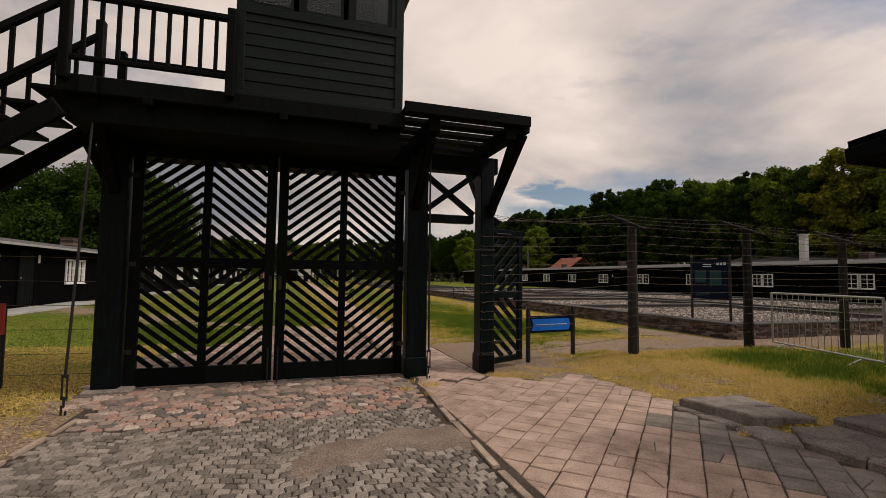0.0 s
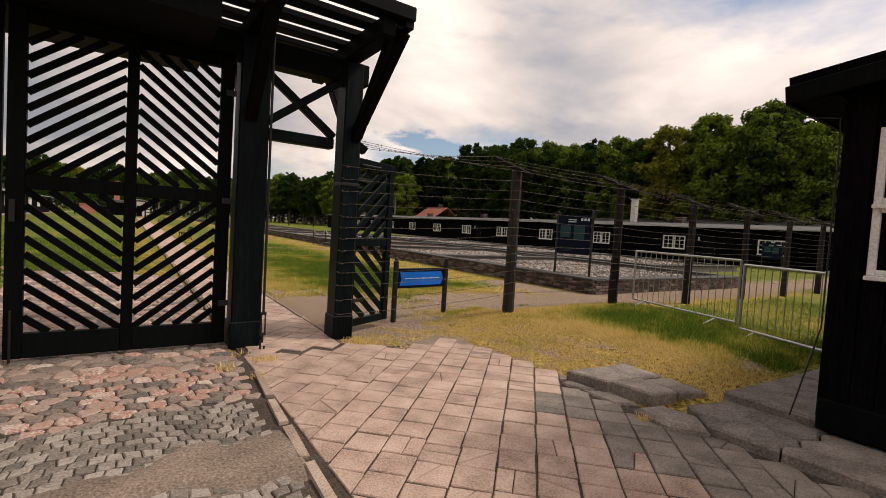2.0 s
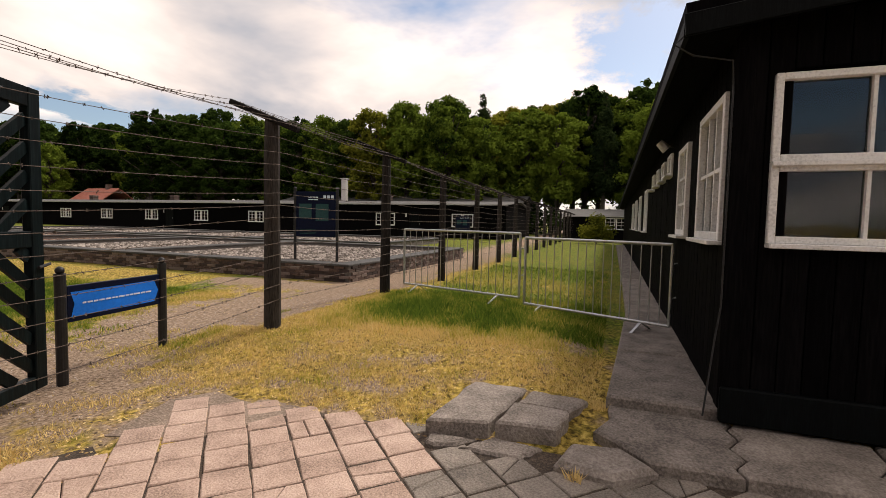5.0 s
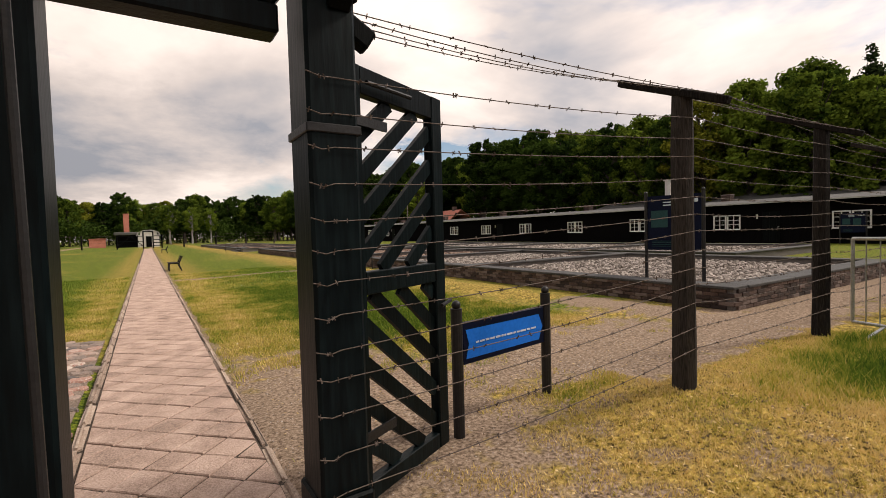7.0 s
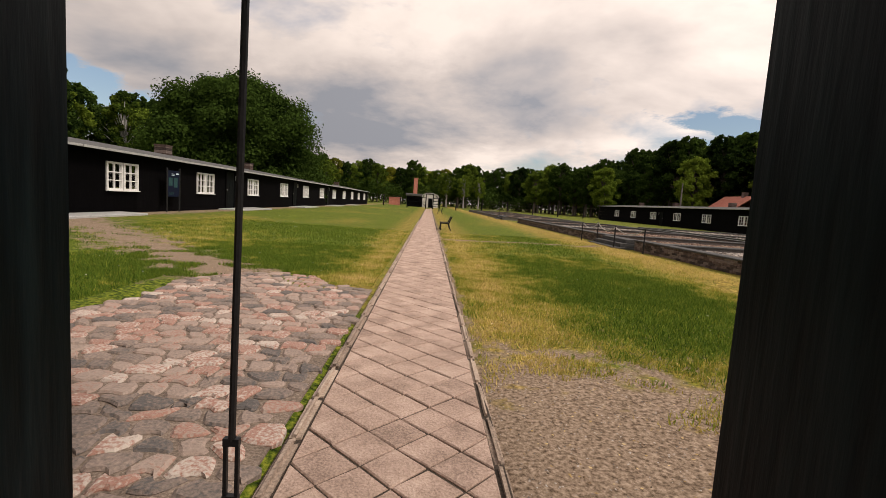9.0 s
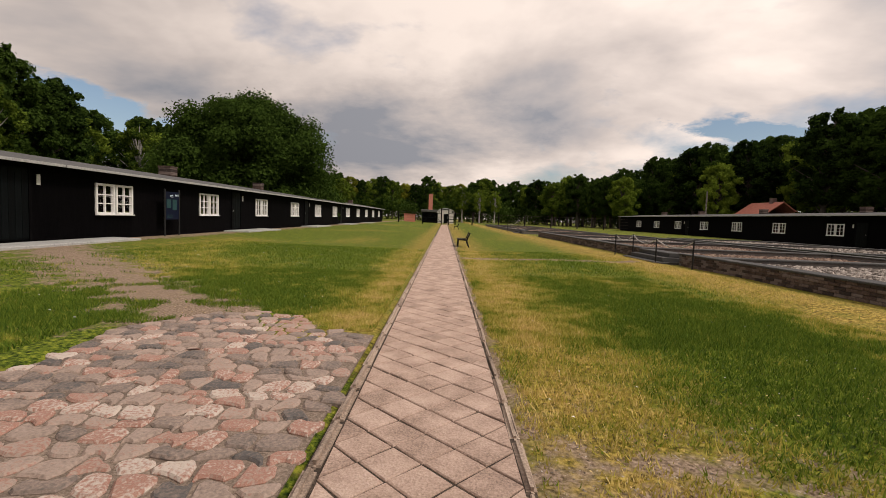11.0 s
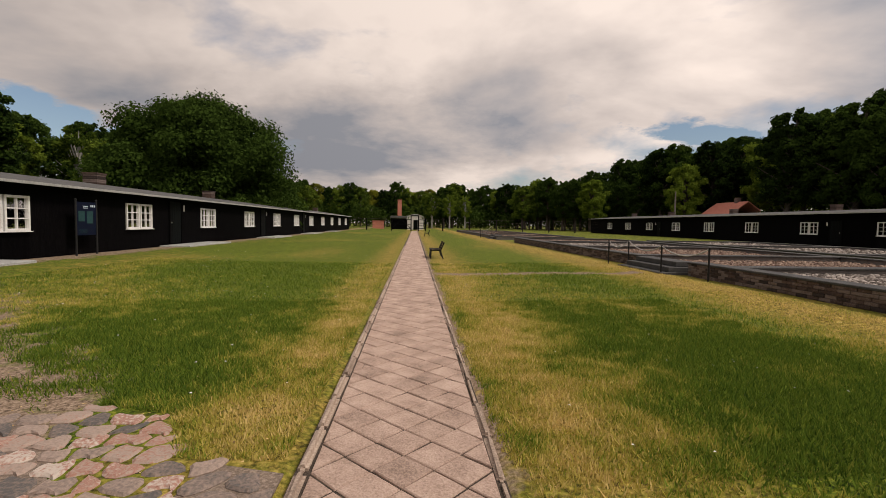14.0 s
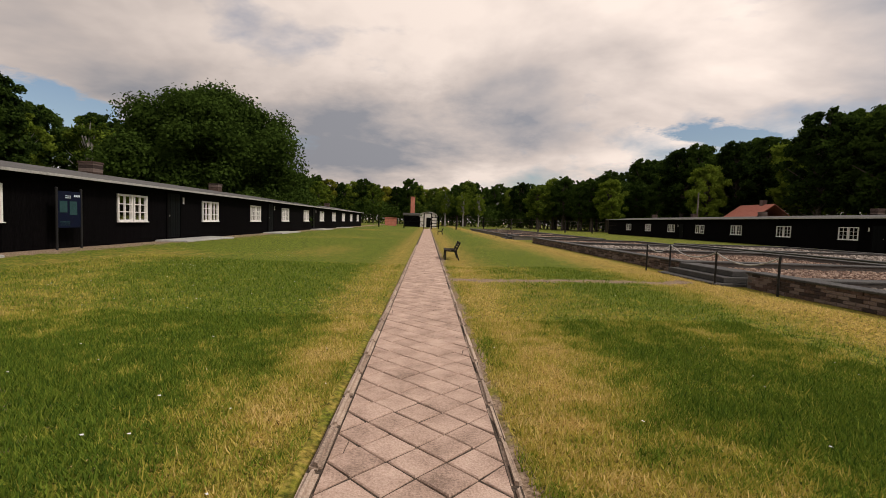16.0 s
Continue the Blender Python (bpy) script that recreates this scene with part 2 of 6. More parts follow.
M["pale"] = material("pale_print", [(0.45, 0.55, 0.65), (0.6, 0.7, 0.78)], 0.5, 6, 60, 0.05)
M["teal"] = material("teal_print", [(0.015, 0.045, 0.05), (0.03, 0.08, 0.085)], 0.5, 9, 60, 0.05, spec=0.12)
M["red"] = material("red_paint", [(0.28, 0.02, 0.02), (0.4, 0.035, 0.03)], 0.5, 6, 60, 0.1)
M["rooftile"] = material("red_roof_tile", [(0.36, 0.11, 0.075), (0.48, 0.17, 0.12), (0.56, 0.24, 0.18)], 0.8, 2, 14, 0.4)
M["plaster"] = material("pale_plaster", [(0.5, 0.48, 0.46), (0.66, 0.64, 0.62)], 0.9, 2, 30, 0.2)
M["yellow"] = material("yellow_paint", [(0.5, 0.3, 0.03), (0.62, 0.4, 0.05)], 0.5, 6, 60, 0.1)
M["curtain"] = material("pale_curtain", [(0.35, 0.34, 0.33), (0.55, 0.54, 0.52)], 0.9, 3, 50, 0.2, stretch=(6, 6, 0.3))
# near black: the shade inside the rooms is put into this colour
M["dark"] = material("shade_black_room", [(0.003, 0.003, 0.003), (0.006, 0.006, 0.006)], 0.95, 3, 30, 0.1, spec=0.05)


def glass_material():
    m = bpy.data.materials.new("window_glass")
    m.use_nodes = True
    nt = m.node_tree
    nt.nodes.clear()
    tr = nt.nodes.new("ShaderNodeBsdfTransparent")
    tr.inputs[0].default_value = (0.75, 0.79, 0.79, 1)
    gl = nt.nodes.new("ShaderNodeBsdfGlossy")
    gl.inputs["Roughness"].default_value = 0.03
    fr = nt.nodes.new("ShaderNodeFresnel")
    fr.inputs[0].default_value = 1.52
    no = nt.nodes.new("ShaderNodeTexNoise")
    no.inputs["Scale"].default_value = 3.0
    bp = nt.nodes.new("ShaderNodeBump")
    bp.inputs["Strength"].default_value, bp.inputs["Distance"].default_value = 0.08, 0.02
    nt.links.new(no.outputs[0], bp.inputs["Height"])
    nt.links.new(bp.outputs[0], gl.inputs["Normal"])
    mx = nt.nodes.new("ShaderNodeMixShader")
    nt.links.new(fr.outputs[0], mx.inputs[0])
    nt.links.new(tr.outputs[0], mx.inputs[1])
    nt.links.new(gl.outputs[0], mx.inputs[2])
    out = nt.nodes.new("ShaderNodeOutputMaterial")
    nt.links.new(mx.outputs[0], out.inputs[0])
    return m


M["glass"] = glass_material()


def leaf_material(name, dark, light, translucent=0.3):
    m = bpy.data.materials.new(name)
    m.use_nodes = True
    nt = m.node_tree
    nt.nodes.clear()
    geo = nt.nodes.new("ShaderNodeNewGeometry")
    info = nt.nodes.new("ShaderNodeObjectInfo")
    no = nt.nodes.new("ShaderNodeTexNoise")
    no.inputs["Scale"].default_value, no.inputs["Detail"].default_value = 0.5, 3
    nt.links.new(geo.outputs["Position"], no.inputs["Vector"])
    a = nt.nodes.new("ShaderNodeMath")
    a.operation = "MULTIPLY_ADD"
    a.inputs[1].default_value = 0.35
    nt.links.new(geo.outputs["Random Per Island"], a.inputs[0])
    nt.links.new(no.outputs[0], a.inputs[2])
    b = nt.nodes.new("ShaderNodeMath")
    b.operation = "MULTIPLY_ADD"
    b.inputs[1].default_value = 0.5
    nt.links.new(info.outputs["Random"], b.inputs[0])
    nt.links.new(a.outputs[0], b.inputs[2])
    ramp = nt.nodes.new("ShaderNodeValToRGB")
    ramp.color_ramp.elements[0].position, ramp.color_ramp.elements[0].color = 0.55, (*dark, 1)
    ramp.color_ramp.elements[1].position, ramp.color_ramp.elements[1].color = 1.0, (*light, 1)
    nt.links.new(b.outputs[0], ramp.inputs[0])
    di = nt.nodes.new("ShaderNodeBsdfDiffuse")
    tl = nt.nodes.new("ShaderNodeBsdfTranslucent")
    nt.links.new(ramp.outputs[0], di.inputs[0])
    nt.links.new(ramp.outputs[0], tl.inputs[0])
    mx = nt.nodes.new("ShaderNodeMixShader")
    mx.inputs[0].default_value = translucent
    nt.links.new(di.outputs[0], mx.inputs[1])
    nt.links.new(tl.outputs[0], mx.inputs[2])
    out = nt.nodes.new("ShaderNodeOutputMaterial")
    nt.links.new(mx.outputs[0], out.inputs[0])
    return m


M["leaf"] = leaf_material("broad_leaves", (0.022, 0.046, 0.009), (0.165, 0.23, 0.03))
# dark green, deepened further to carry the shade of backlit crowns
M["leaf_dark"] = leaf_material("shade_dark_leaves", (0.008, 0.018, 0.006), (0.046, 0.08, 0.015))
M["leaf_yellow"] = leaf_material("fresh_yellow_leaves", (0.06, 0.075, 0.011), (0.24, 0.245, 0.03))
M["needle"] = leaf_material("pine_needles", (0.010, 0.021, 0.010), (0.038, 0.058, 0.02))


def ground_material():
    """Grass, dry grass and bare sand, mixed by the mesh's own "bare" and "dry" layers and noise."""
    m = bpy.data.materials.new("meadow_ground")
    m.use_nodes = True
    nt = m.node_tree
    b = nt.nodes["Principled BSDF"]
    b.inputs["Roughness"].default_value = 0.95
    b.inputs["Specular IOR Level"].default_value = 0.1
    geo = nt.nodes.new("ShaderNodeNewGeometry")

    def noise_node(scale, detail=6):
        n = nt.nodes.new("ShaderNodeTexNoise")
        n.inputs["Scale"].default_value, n.inputs["Detail"].default_value = scale, detail
        n.inputs["Roughness"].default_value = 0.66 if detail > 8 else 0.5
        nt.links.new(geo.outputs["Position"], n.inputs["Vector"])
        return n.outputs[0]

    def ramp_node(source, stops):
        r = nt.nodes.new("ShaderNodeValToRGB")
        for i, (at, c) in enumerate(stops):
            e = r.color_ramp.elements[i] if i < 2 else r.color_ramp.elements.new(at)
            e.position, e.color = at, (*c, 1)
        nt.links.new(source, r.inputs[0])
        return r.outputs[0]

    def masked(layer, scale, width=0.16, gain=0.9):
        at = nt.nodes.new("ShaderNodeAttribute")
        at.attribute_name = layer
        s = nt.nodes.new("ShaderNodeMath")
        s.operation = "MULTIPLY_ADD"
        s.inputs[1].default_value, s.inputs[2].default_value = gain, -gain / 2
        nt.links.new(noise_node(scale), s.inputs[0])
        t = nt.nodes.new("ShaderNodeMath")
        nt.links.new(at.outputs["Fac"], t.inputs[0])
        nt.links.new(s.outputs[0], t.inputs[1])
        r = nt.nodes.new("ShaderNodeMapRange")
        r.inputs[1].default_value, r.inputs[2].default_value = 0.5 - width, 0.5 + width
        nt.links.new(t.outputs[0], r.inputs[0])
        return r.outputs[0]

    def mix(fac, a, c):
        x = nt.nodes.new("ShaderNodeMix")
        x.data_type = "RGBA"
        nt.links.new(fac, x.inputs[0])
        nt.links.new(a, x.inputs[6])
        nt.links.new(c, x.inputs[7])
        return x.outputs[2]

    green = ramp_node(noise_node(20, 12), [(0.38, (0.014, 0.028, 0.004)), (0.5, (0.082, 0.118, 0.012)), (0.64, (0.25, 0.27, 0.032))])
    dry = ramp_node(noise_node(19, 12), [(0.38, (0.06, 0.04, 0.012)), (0.5, (0.27, 0.195, 0.042)), (0.64, (0.58, 0.42, 0.12))])
    bare = ramp_node(noise_node(34, 10), [(0.36, (0.085, 0.058, 0.038)), (0.5, (0.24, 0.175, 0.125)), (0.66, (0.42, 0.325, 0.245))])
    turf = mix(masked("dry", 3.2, 0.3, 1.1), green, dry)
    nt.links.new(mix(masked("bare", 4.0, 0.12, 1.3), turf, bare), b.inputs["Base Color"])
    bp = nt.nodes.new("ShaderNodeBump")
    bp.inputs["Strength"].default_value, bp.inputs["Distance"].default_value = 0.35, 0.02
    nt.links.new(noise_node(90, 8), bp.inputs["Height"])
    nt.links.new(bp.outputs[0], b.inputs["Normal"])
    return m


M["ground"] = ground_material()


def blade_material():
    """Grass blades: green to straw by each blade's own "dry" layer."""
    m = bpy.data.materials.new("grass_blades")
    m.use_nodes = True
    nt = m.node_tree
    nt.nodes.clear()
    at = nt.nodes.new("ShaderNodeAttribute")
    at.attribute_name = "dry"
    geo = nt.nodes.new("ShaderNodeNewGeometry")
    a = nt.nodes.new("ShaderNodeMath")
    a.operation = "MULTIPLY_ADD"
    a.inputs[1].default_value = 0.42
    nt.links.new(geo.outputs["Random Per Island"], a.inputs[0])
    nt.links.new(at.outputs["Fac"], a.inputs[2])
    ramp = nt.nodes.new("ShaderNodeValToRGB")
    r = ramp.color_ramp
    r.elements[0].position, r.elements[0].color = 0.0, (0.045, 0.095, 0.016, 1)
    r.elements[1].position, r.elements[1].color = 1.0, (0.70, 0.53, 0.23, 1)
    for at_, c in ((0.35, (0.17, 0.245, 0.032)), (0.62, (0.46, 0.395, 0.08))):
        r.elements.new(at_).color = (*c, 1)
    nt.links.new(a.outputs[0], ramp.inputs[0])
    di = nt.nodes.new("ShaderNodeBsdfDiffuse")
    tl = nt.nodes.new("ShaderNodeBsdfTranslucent")
    nt.links.new(ramp.outputs[0], di.inputs[0])
    nt.links.new(ramp.outputs[0], tl.inputs[0])
    mx = nt.nodes.new("ShaderNodeMixShader")
    mx.inputs[0].default_value = 0.3
    nt.links.new(di.outputs[0], mx.inputs[1])
    nt.links.new(tl.outputs[0], mx.inputs[2])
    out = nt.nodes.new("ShaderNodeOutputMaterial")
    nt.links.new(mx.outputs[0], out.inputs[0])
    return m


M["blade"] = blade_material()


# ---- builders ----
def thing(name, at, label, category, group="", kind=""):
    ob = new(name)
    ob.location = at
    ob.empty_display_size = 0.2
    return tagged(ob, label, category, group, kind)


def base_of(ob):
    p = Vector((0, 0, 0))
    while ob:
        p += ob.location
        ob = ob.parent
    return p


def part(name, bm, mat, parent=None, label="", bevel=0.0, smooth=False):
    """Links a bmesh, built in world places, as one mesh under a thing or a part."""
    if bevel:
        bmesh.ops.bevel(bm, geom=bm.edges[:], offset=bevel, segments=1, affect="EDGES", clamp_overlap=True)
    if parent:
        bm.transform(Matrix.Translation(-base_of(parent)))
    me = bpy.data.meshes.new(name)
    bm.to_mesh(me)
    bm.free()
    if smooth:
        me.polygons.foreach_set("use_smooth", [True] * len(me.polygons))
    me.materials.append(M[mat])
    ob = new(name, me)
    ob.parent = parent
    if label:
        ob["label"] = label
    return ob


def box(bm, x0, x1, y0, y1, z0, z1):
    m = Matrix.Translation(((x0 + x1) / 2, (y0 + y1) / 2, (z0 + z1) / 2)) @ Matrix.Diagonal((abs(x1 - x0), abs(y1 - y0), abs(z1 - z0), 1))
    bmesh.ops.create_cube(bm, size=1, matrix=m)
    return bm


def beam(bm, p, q, w, h, up=(0, 0, 1)):
    """A squared timber from p to q: w across, h along 'up'."""
    p, q = Vector(p), Vector(q)
    d = (q - p)
    length = d.length
    d.normalize()
    side = d.cross(Vector(up))
    if side.length < 1e-4:
        side = d.cross(Vector((0, 1, 0)))
    side.normalize()
    top = side.cross(d)
    m = Matrix((side, d, top)).transposed().to_4x4()
    m.translation = (p + q) / 2
    bmesh.ops.create_cube(bm, size=1, matrix=m @ Matrix.Diagonal((w, length, h, 1)))
    return bm


def rod(bm, p, q, r, r2=None, n=8):
    p, q = Vector(p), Vector(q)
    m = (q - p).to_track_quat("Z", "Y").to_matrix().to_4x4()
    m.translation = (p + q) / 2
    bmesh.ops.create_cone(bm, cap_ends=True, segments=n, radius1=r, radius2=r if r2 is None else r2, depth=(q - p).length, matrix=m)
    return bm


def B():
    return bmesh.new()


def shrunk(pts, by):
    """The outline drawn in by one distance along all its sides."""
    n = len(pts)
    area = sum(a[0] * b[1] - b[0] * a[1] for a, b in zip(pts, pts[1:] + pts[:1]))
    turn = 1 if area > 0 else -1
    out = []
    for i in range(n):
        p = Vector(pts[i])
        e0, e1 = p - Vector(pts[i - 1]), Vector(pts[(i + 1) % n]) - p
        if e0.length < 1e-6 or e1.length < 1e-6:
            out.append(tuple(p))
            continue
        e0.normalize()
        e1.normalize()
        n0, n1 = Vector((-e0.y, e0.x)) * turn, Vector((-e1.y, e1.x)) * turn
        m = n0 + n1
        k = by / max(0.5, 1 + n0.dot(n1))
        out.append((p.x + m.x * k, p.y + m.y * k))
    return out


def slab(bm, pts, z0, z1, inset=0.0):
    """A prism over a convex outline; inset rounds its top edge."""
    n = len(pts)
    low = [bm.verts.new((x, y, z0)) for x, y in pts]
    mid = [bm.verts.new((x, y, z1 - inset)) for x, y in pts]
    rings = [low, mid]
    if inset:
        top = [bm.verts.new((x, y, z1)) for x, y in shrunk(pts, inset)]
        rings.append(top)
    for a, b2 in zip(rings, rings[1:]):
        for i in range(n):
            bm.faces.new((a[i], a[(i + 1) % n], b2[(i + 1) % n], b2[i]))
    bm.faces.new(rings[-1])
    return bm


def smooth01(a, b, v):
    t = min(1.0, max(0.0, (v - a) / (b - a)))
    return t * t * (3 - 2 * t)


def ground_z(x, y):
    """Height of the ground: level at the path, a low bank by the fence, slightly higher at the huts."""
    h = 0.19 * smooth01(4.7, 6.4, x) * (1 - 0.5 * smooth01(9.0, 10.2, x)) * (1 - 0.75 * smooth01(7.8, 9.4, y) * (1 - smooth01(8.5, 10.0, x)))
    h *= 0.45 + 0.55 * smooth01(3.9, 4.9, y)
    h += 0.17 * smooth01(-2.0, -8.5, x) * smooth01(9, 14, y)
    h += 0.04 * smooth01(-1.6, -2.6, x) * (1 - smooth01(7, 9, y))
    h += 0.02 * noise.noise((x * 0.35, y * 0.35, 0)) * smooth01(0.2, 0.9, abs(x - 2.7) - 0.5)
    if (2.1 < x < 3.3 and y > 7) or (-1.6 < x < 2.0 and y < 7.1) or (2.0 < x < 4.7 and y < 6.6) or (-0.6 < x < 2.0 and 7.0 <= y < 13.9):
        h -= 0.07
    return h


def bare_at(x, y):
    v = 0.0
    # worn sand beside the path just inside the gate
    v = max(v, 1.05 - math.hypot((x - 4.1) / 1.75, (y - 9.4) / 2.5) * 0.62 if x > 3.2 else 0)
    v = max(v, 0.95 - abs(x - 2.7 - 0.55) * 3.2 if y > 8 and x > 2.7 else 0)
    # sandy track along the plots
    if y > 7.9:
        v = max(v, 1.0 - abs(y - 8.75 - 0.05 * (x - 10)) / 1.2 * 0.6 if x > 6.2 else 0)
        v = max(v, 1.15 - math.hypot((x - 7.2) / 2.2, (y - 9.4) / 1.1) * 0.62)
        v = max(v, 0.9 - abs(x - 9.55) / 0.8 * 0.55 if 8 < y < 12 else 0)
    # trodden line to the hut from the cobbles
    if y > 13.5 and x < 0.4:
        d = abs((x + 0.9) * 0.66 + (y - 15.5) * 0.75) if x > -8 else 9
        v = max(v, 0.80 - d / 1.15 * 0.4)
    # faint trodden line across to the steps
    if 3.3 < x < 9.4:
        v = max(v, 0.8 - abs(y - 24.6) / 0.35 * 0.4)
    # foot of the huts
    v = max(v, 0.9 - abs(x + 8.6) / 0.9 * 0.5 if y > 14 and x < -6 else 0)
    # outside: by the paving edge
    v = max(v, 0.52 - math.hypot((x - 5.3) / 0.9, (y - 6.0) / 1.1) * 0.15 if 4.0 < x < 8 and y < 7.6 else 0)
    v = max(v, 0.75 - math.hypot(x - 4.6, y - 7.35) * 0.6, 0.56 - math.hypot(x - 7.0, y - 4.6) * 0.3 if y < 7.6 else 0)
    v = max(v, 0.75 - abs(x + 1.9) / 0.5 * 0.4 if y < 7.4 and x < -1.4 else 0)
    return max(0.0, min(1.0, v))


def dry_at(x, y):
    v = 0.15 + 0.5 * noise.noise((x * 0.30 + 3, y * 0.18, 1.7))
    v = max(v, 0.72 - abs(x - 2.7 - 1.15) * 0.4 if x > 2.7 and y > 8 else 0, 0.66 - abs(x - 2.7 + 1.0) * 0.5 if x < 2.7 and y > 13 else 0)
    if 3.3 < x < 6.2 and 7.5 < y < 9.2:
        v = max(v, 0.75)
    if x > 3.3 and y > 8:
        v = max(v, (0.62 + 0.35 * noise.noise((x * 0.8, y * 0.8, 3))) * (1 - smooth01(10.6, 12.4, y)))
    if y < 8.2:
        v = max(v, 0.92 + 0.3 * noise.noise((x * 1.1, y * 1.1, 6)) - 0.7 * smooth01(6.4, 7.6, x) * (1 - smooth01(7.2, 8.0, y)))
        if x < -1.5:
            v = 0.8
    if x < -1.9 and 8.2 <= y < 12:
        v = max(v, 0.72 + 0.6 * noise.noise((x * 0.3, y * 1.1, 2)))
    if y > 12 and x > 7:
        v = max(v, 0.85 - abs(x - 9.3) / 1.2 * 0.45)
    if x > 19:
        v = 0.25
    return max(0.0, min(1.0, v))


# ---- ground ----
def graded(lo, hi, fine_lo, fine_hi, step):
    out = list(np.arange(fine_lo, fine_hi + 1e-6, step))
    s, v = step, fine_hi
    while v < hi:
        s *= 1.22
        v += s
        out.append(min(v, hi))
    s, v = step, fine_lo
    while v > lo:
        s *= 1.22
        v -= s
        out.insert(0, max(v, lo))
    return out


def build_ground():
    xs, ys = graded(-900, 900, -10.5, 12.5, 0.22), graded(-900, 1200, -3.0, 30.0, 0.22)
    verts, bare, dry = [], [], []
    for y in ys:
        for x in xs:
            verts.append((x, y, ground_z(x, y)))
            bare.append(bare_at(x, y))
            dry.append(dry_at(x, y))
    w = len(xs)
    faces = [(j * w + i, j * w + i + 1, (j + 1) * w + i + 1, (j + 1) * w + i) for j in range(len(ys) - 1) for i in range(w - 1)]
    me = bpy.data.meshes.new("ground")
    me.from_pydata(verts, [], faces)
    for name, values in (("bare", bare), ("dry", dry)):
        me.attributes.new(name, "FLOAT", "POINT").data.foreach_set("value", values)
    me.polygons.foreach_set("use_smooth", [True] * len(me.polygons))
    me.materials.append(M["ground"])
    return tagged(new("ground", me), "meadow of green and straw-dry grass with bare sandy patches", "ground", kind="structure")


build_ground()


def bed(name, pts, z, label, soil="joint"):
    """A thin bed of sandy soil under paving."""
    bm = B()
    slab(bm, pts, z - 0.12, z)
    return tagged(part(name, bm, soil), label, "paving bed", kind="structure")


COBBLE_EDGE = [(2.06, 7.0), (2.06, 14.15), (1.35, 14.35), (1.05, 14.95), (0.45, 15.15), (-0.2, 14.9), (-0.75, 14.1), (-0.55, 12.9), (-1.0, 11.6), (-2.0, 10.3), (-2.2, 8.6), (-1.9, 7.0)]
road_bed = bed("road_bed", [(2.06, -4), (2.06, 7.02), (-1.72, 7.02), (-1.72, -4)], 0.004, "dark soil between the granite setts of the road", "joint_dark")
path_bed = bed("path_bed", [(2.12, 7.3), (3.31, 7.3), (3.31, 97), (2.12, 97)], 0.006, "soil in the joints of the slab path", "joint_dark")
cobble_bed = bed("cobble_bed", COBBLE_EDGE, 0.006, "brown soil between the field stones")
forecourt_bed = bed("forecourt_bed", [(2.06, -4), (4.9, -4), (4.9, 4.3), (4.85, 6.2), (4.5, 6.8), (3.4, 7.32), (2.06, 7.32)], 0.005, "soil in the joints of the forecourt slabs", "joint_dark")
forecourt_tip = bed("forecourt_tip", [(4.2, 6.6), (4.85, 6.2), (4.92, 7.05), (4.6, 7.3), (4.0, 7.15)], 0.012, "sandy bed under the loose end slabs")


# ---- kerbs ----
def worn_edges(bm, width, rnd):
    """Rounds the edges of a stone and shakes its outline a little."""
    bmesh.ops.bevel(bm, geom=bm.edges[:], offset=width, segments=2, affect="EDGES", clamp_overlap=True)
    for v in bm.verts:
        v.co += Vector((rnd.uniform(-1, 1), rnd.uniform(-1, 1), rnd.uniform(-1, 1))) * 0.005


def kerb(name, points, w, top, label):
    root = thing(name, (*points[0], 0), label, "kerb", kind="structure")
    rnd = random.Random(5)
    for (x0, y0), (x1, y1) in zip(points, points[1:]):
        length = math.hypot(x1 - x0, y1 - y0)
        n = max(1, round(length / 0.55))
        for i in range(n):
            a, c = i / n, (i + 1) / n - 0.012 / length
            j0, j1, dz = rnd.uniform(-0.005, 0.005), rnd.uniform(-0.005, 0.005), rnd.uniform(-0.006, 0.004)
            bm = B()
            beam(bm, (x0 + (x1 - x0) * a + j0, y0 + (y1 - y0) * a, top / 2 - 0.06 + dz), (x0 + (x1 - x0) * c + j1, y0 + (y1 - y0) * c, top / 2 - 0.06 + dz), w, top + 0.12)
            worn_edges(bm, min(0.035, w * 0.35), rnd)
            part("kerb_stone", bm, "kerb", root)
    return root


kerb("kerb_left", [(2.165, 8.1), (2.165, 40)], 0.07, 0.045, "narrow worn stone edging along the slab path")
kerb("kerb_right", [(3.285, 7.95), (3.285, 30)], 0.06, 0.03, "thin sunken stone edging along the slab path")
kerb("kerb_road", [(2.06, -2.0), (2.0, 3.6), (2.03, 4.9), (2.09, 6.0), (2.14, 6.75)], 0.13, 0.03, "worn rounded kerb between setts and slabs")
kerb("kerb_road_far", [(-1.75, -2.0), (-1.7, 5.5), (-1.62, 6.6)], 0.11, 0.03, "sunken kerb at the road's grassy edge")


# ---- gate tower ----
GY = 7.79   # middle of the gate's line
tower = thing("gate_tower", (0.2, GY, 0), "black-green timber watchtower gate with railed deck and cabin above", "watchtower")


def timber(name, p, q, w, h, parent, mat="tar", bevel=0.012, label=""):
    return part(name, beam(B(), p, q, w, h), mat, parent, label, bevel)


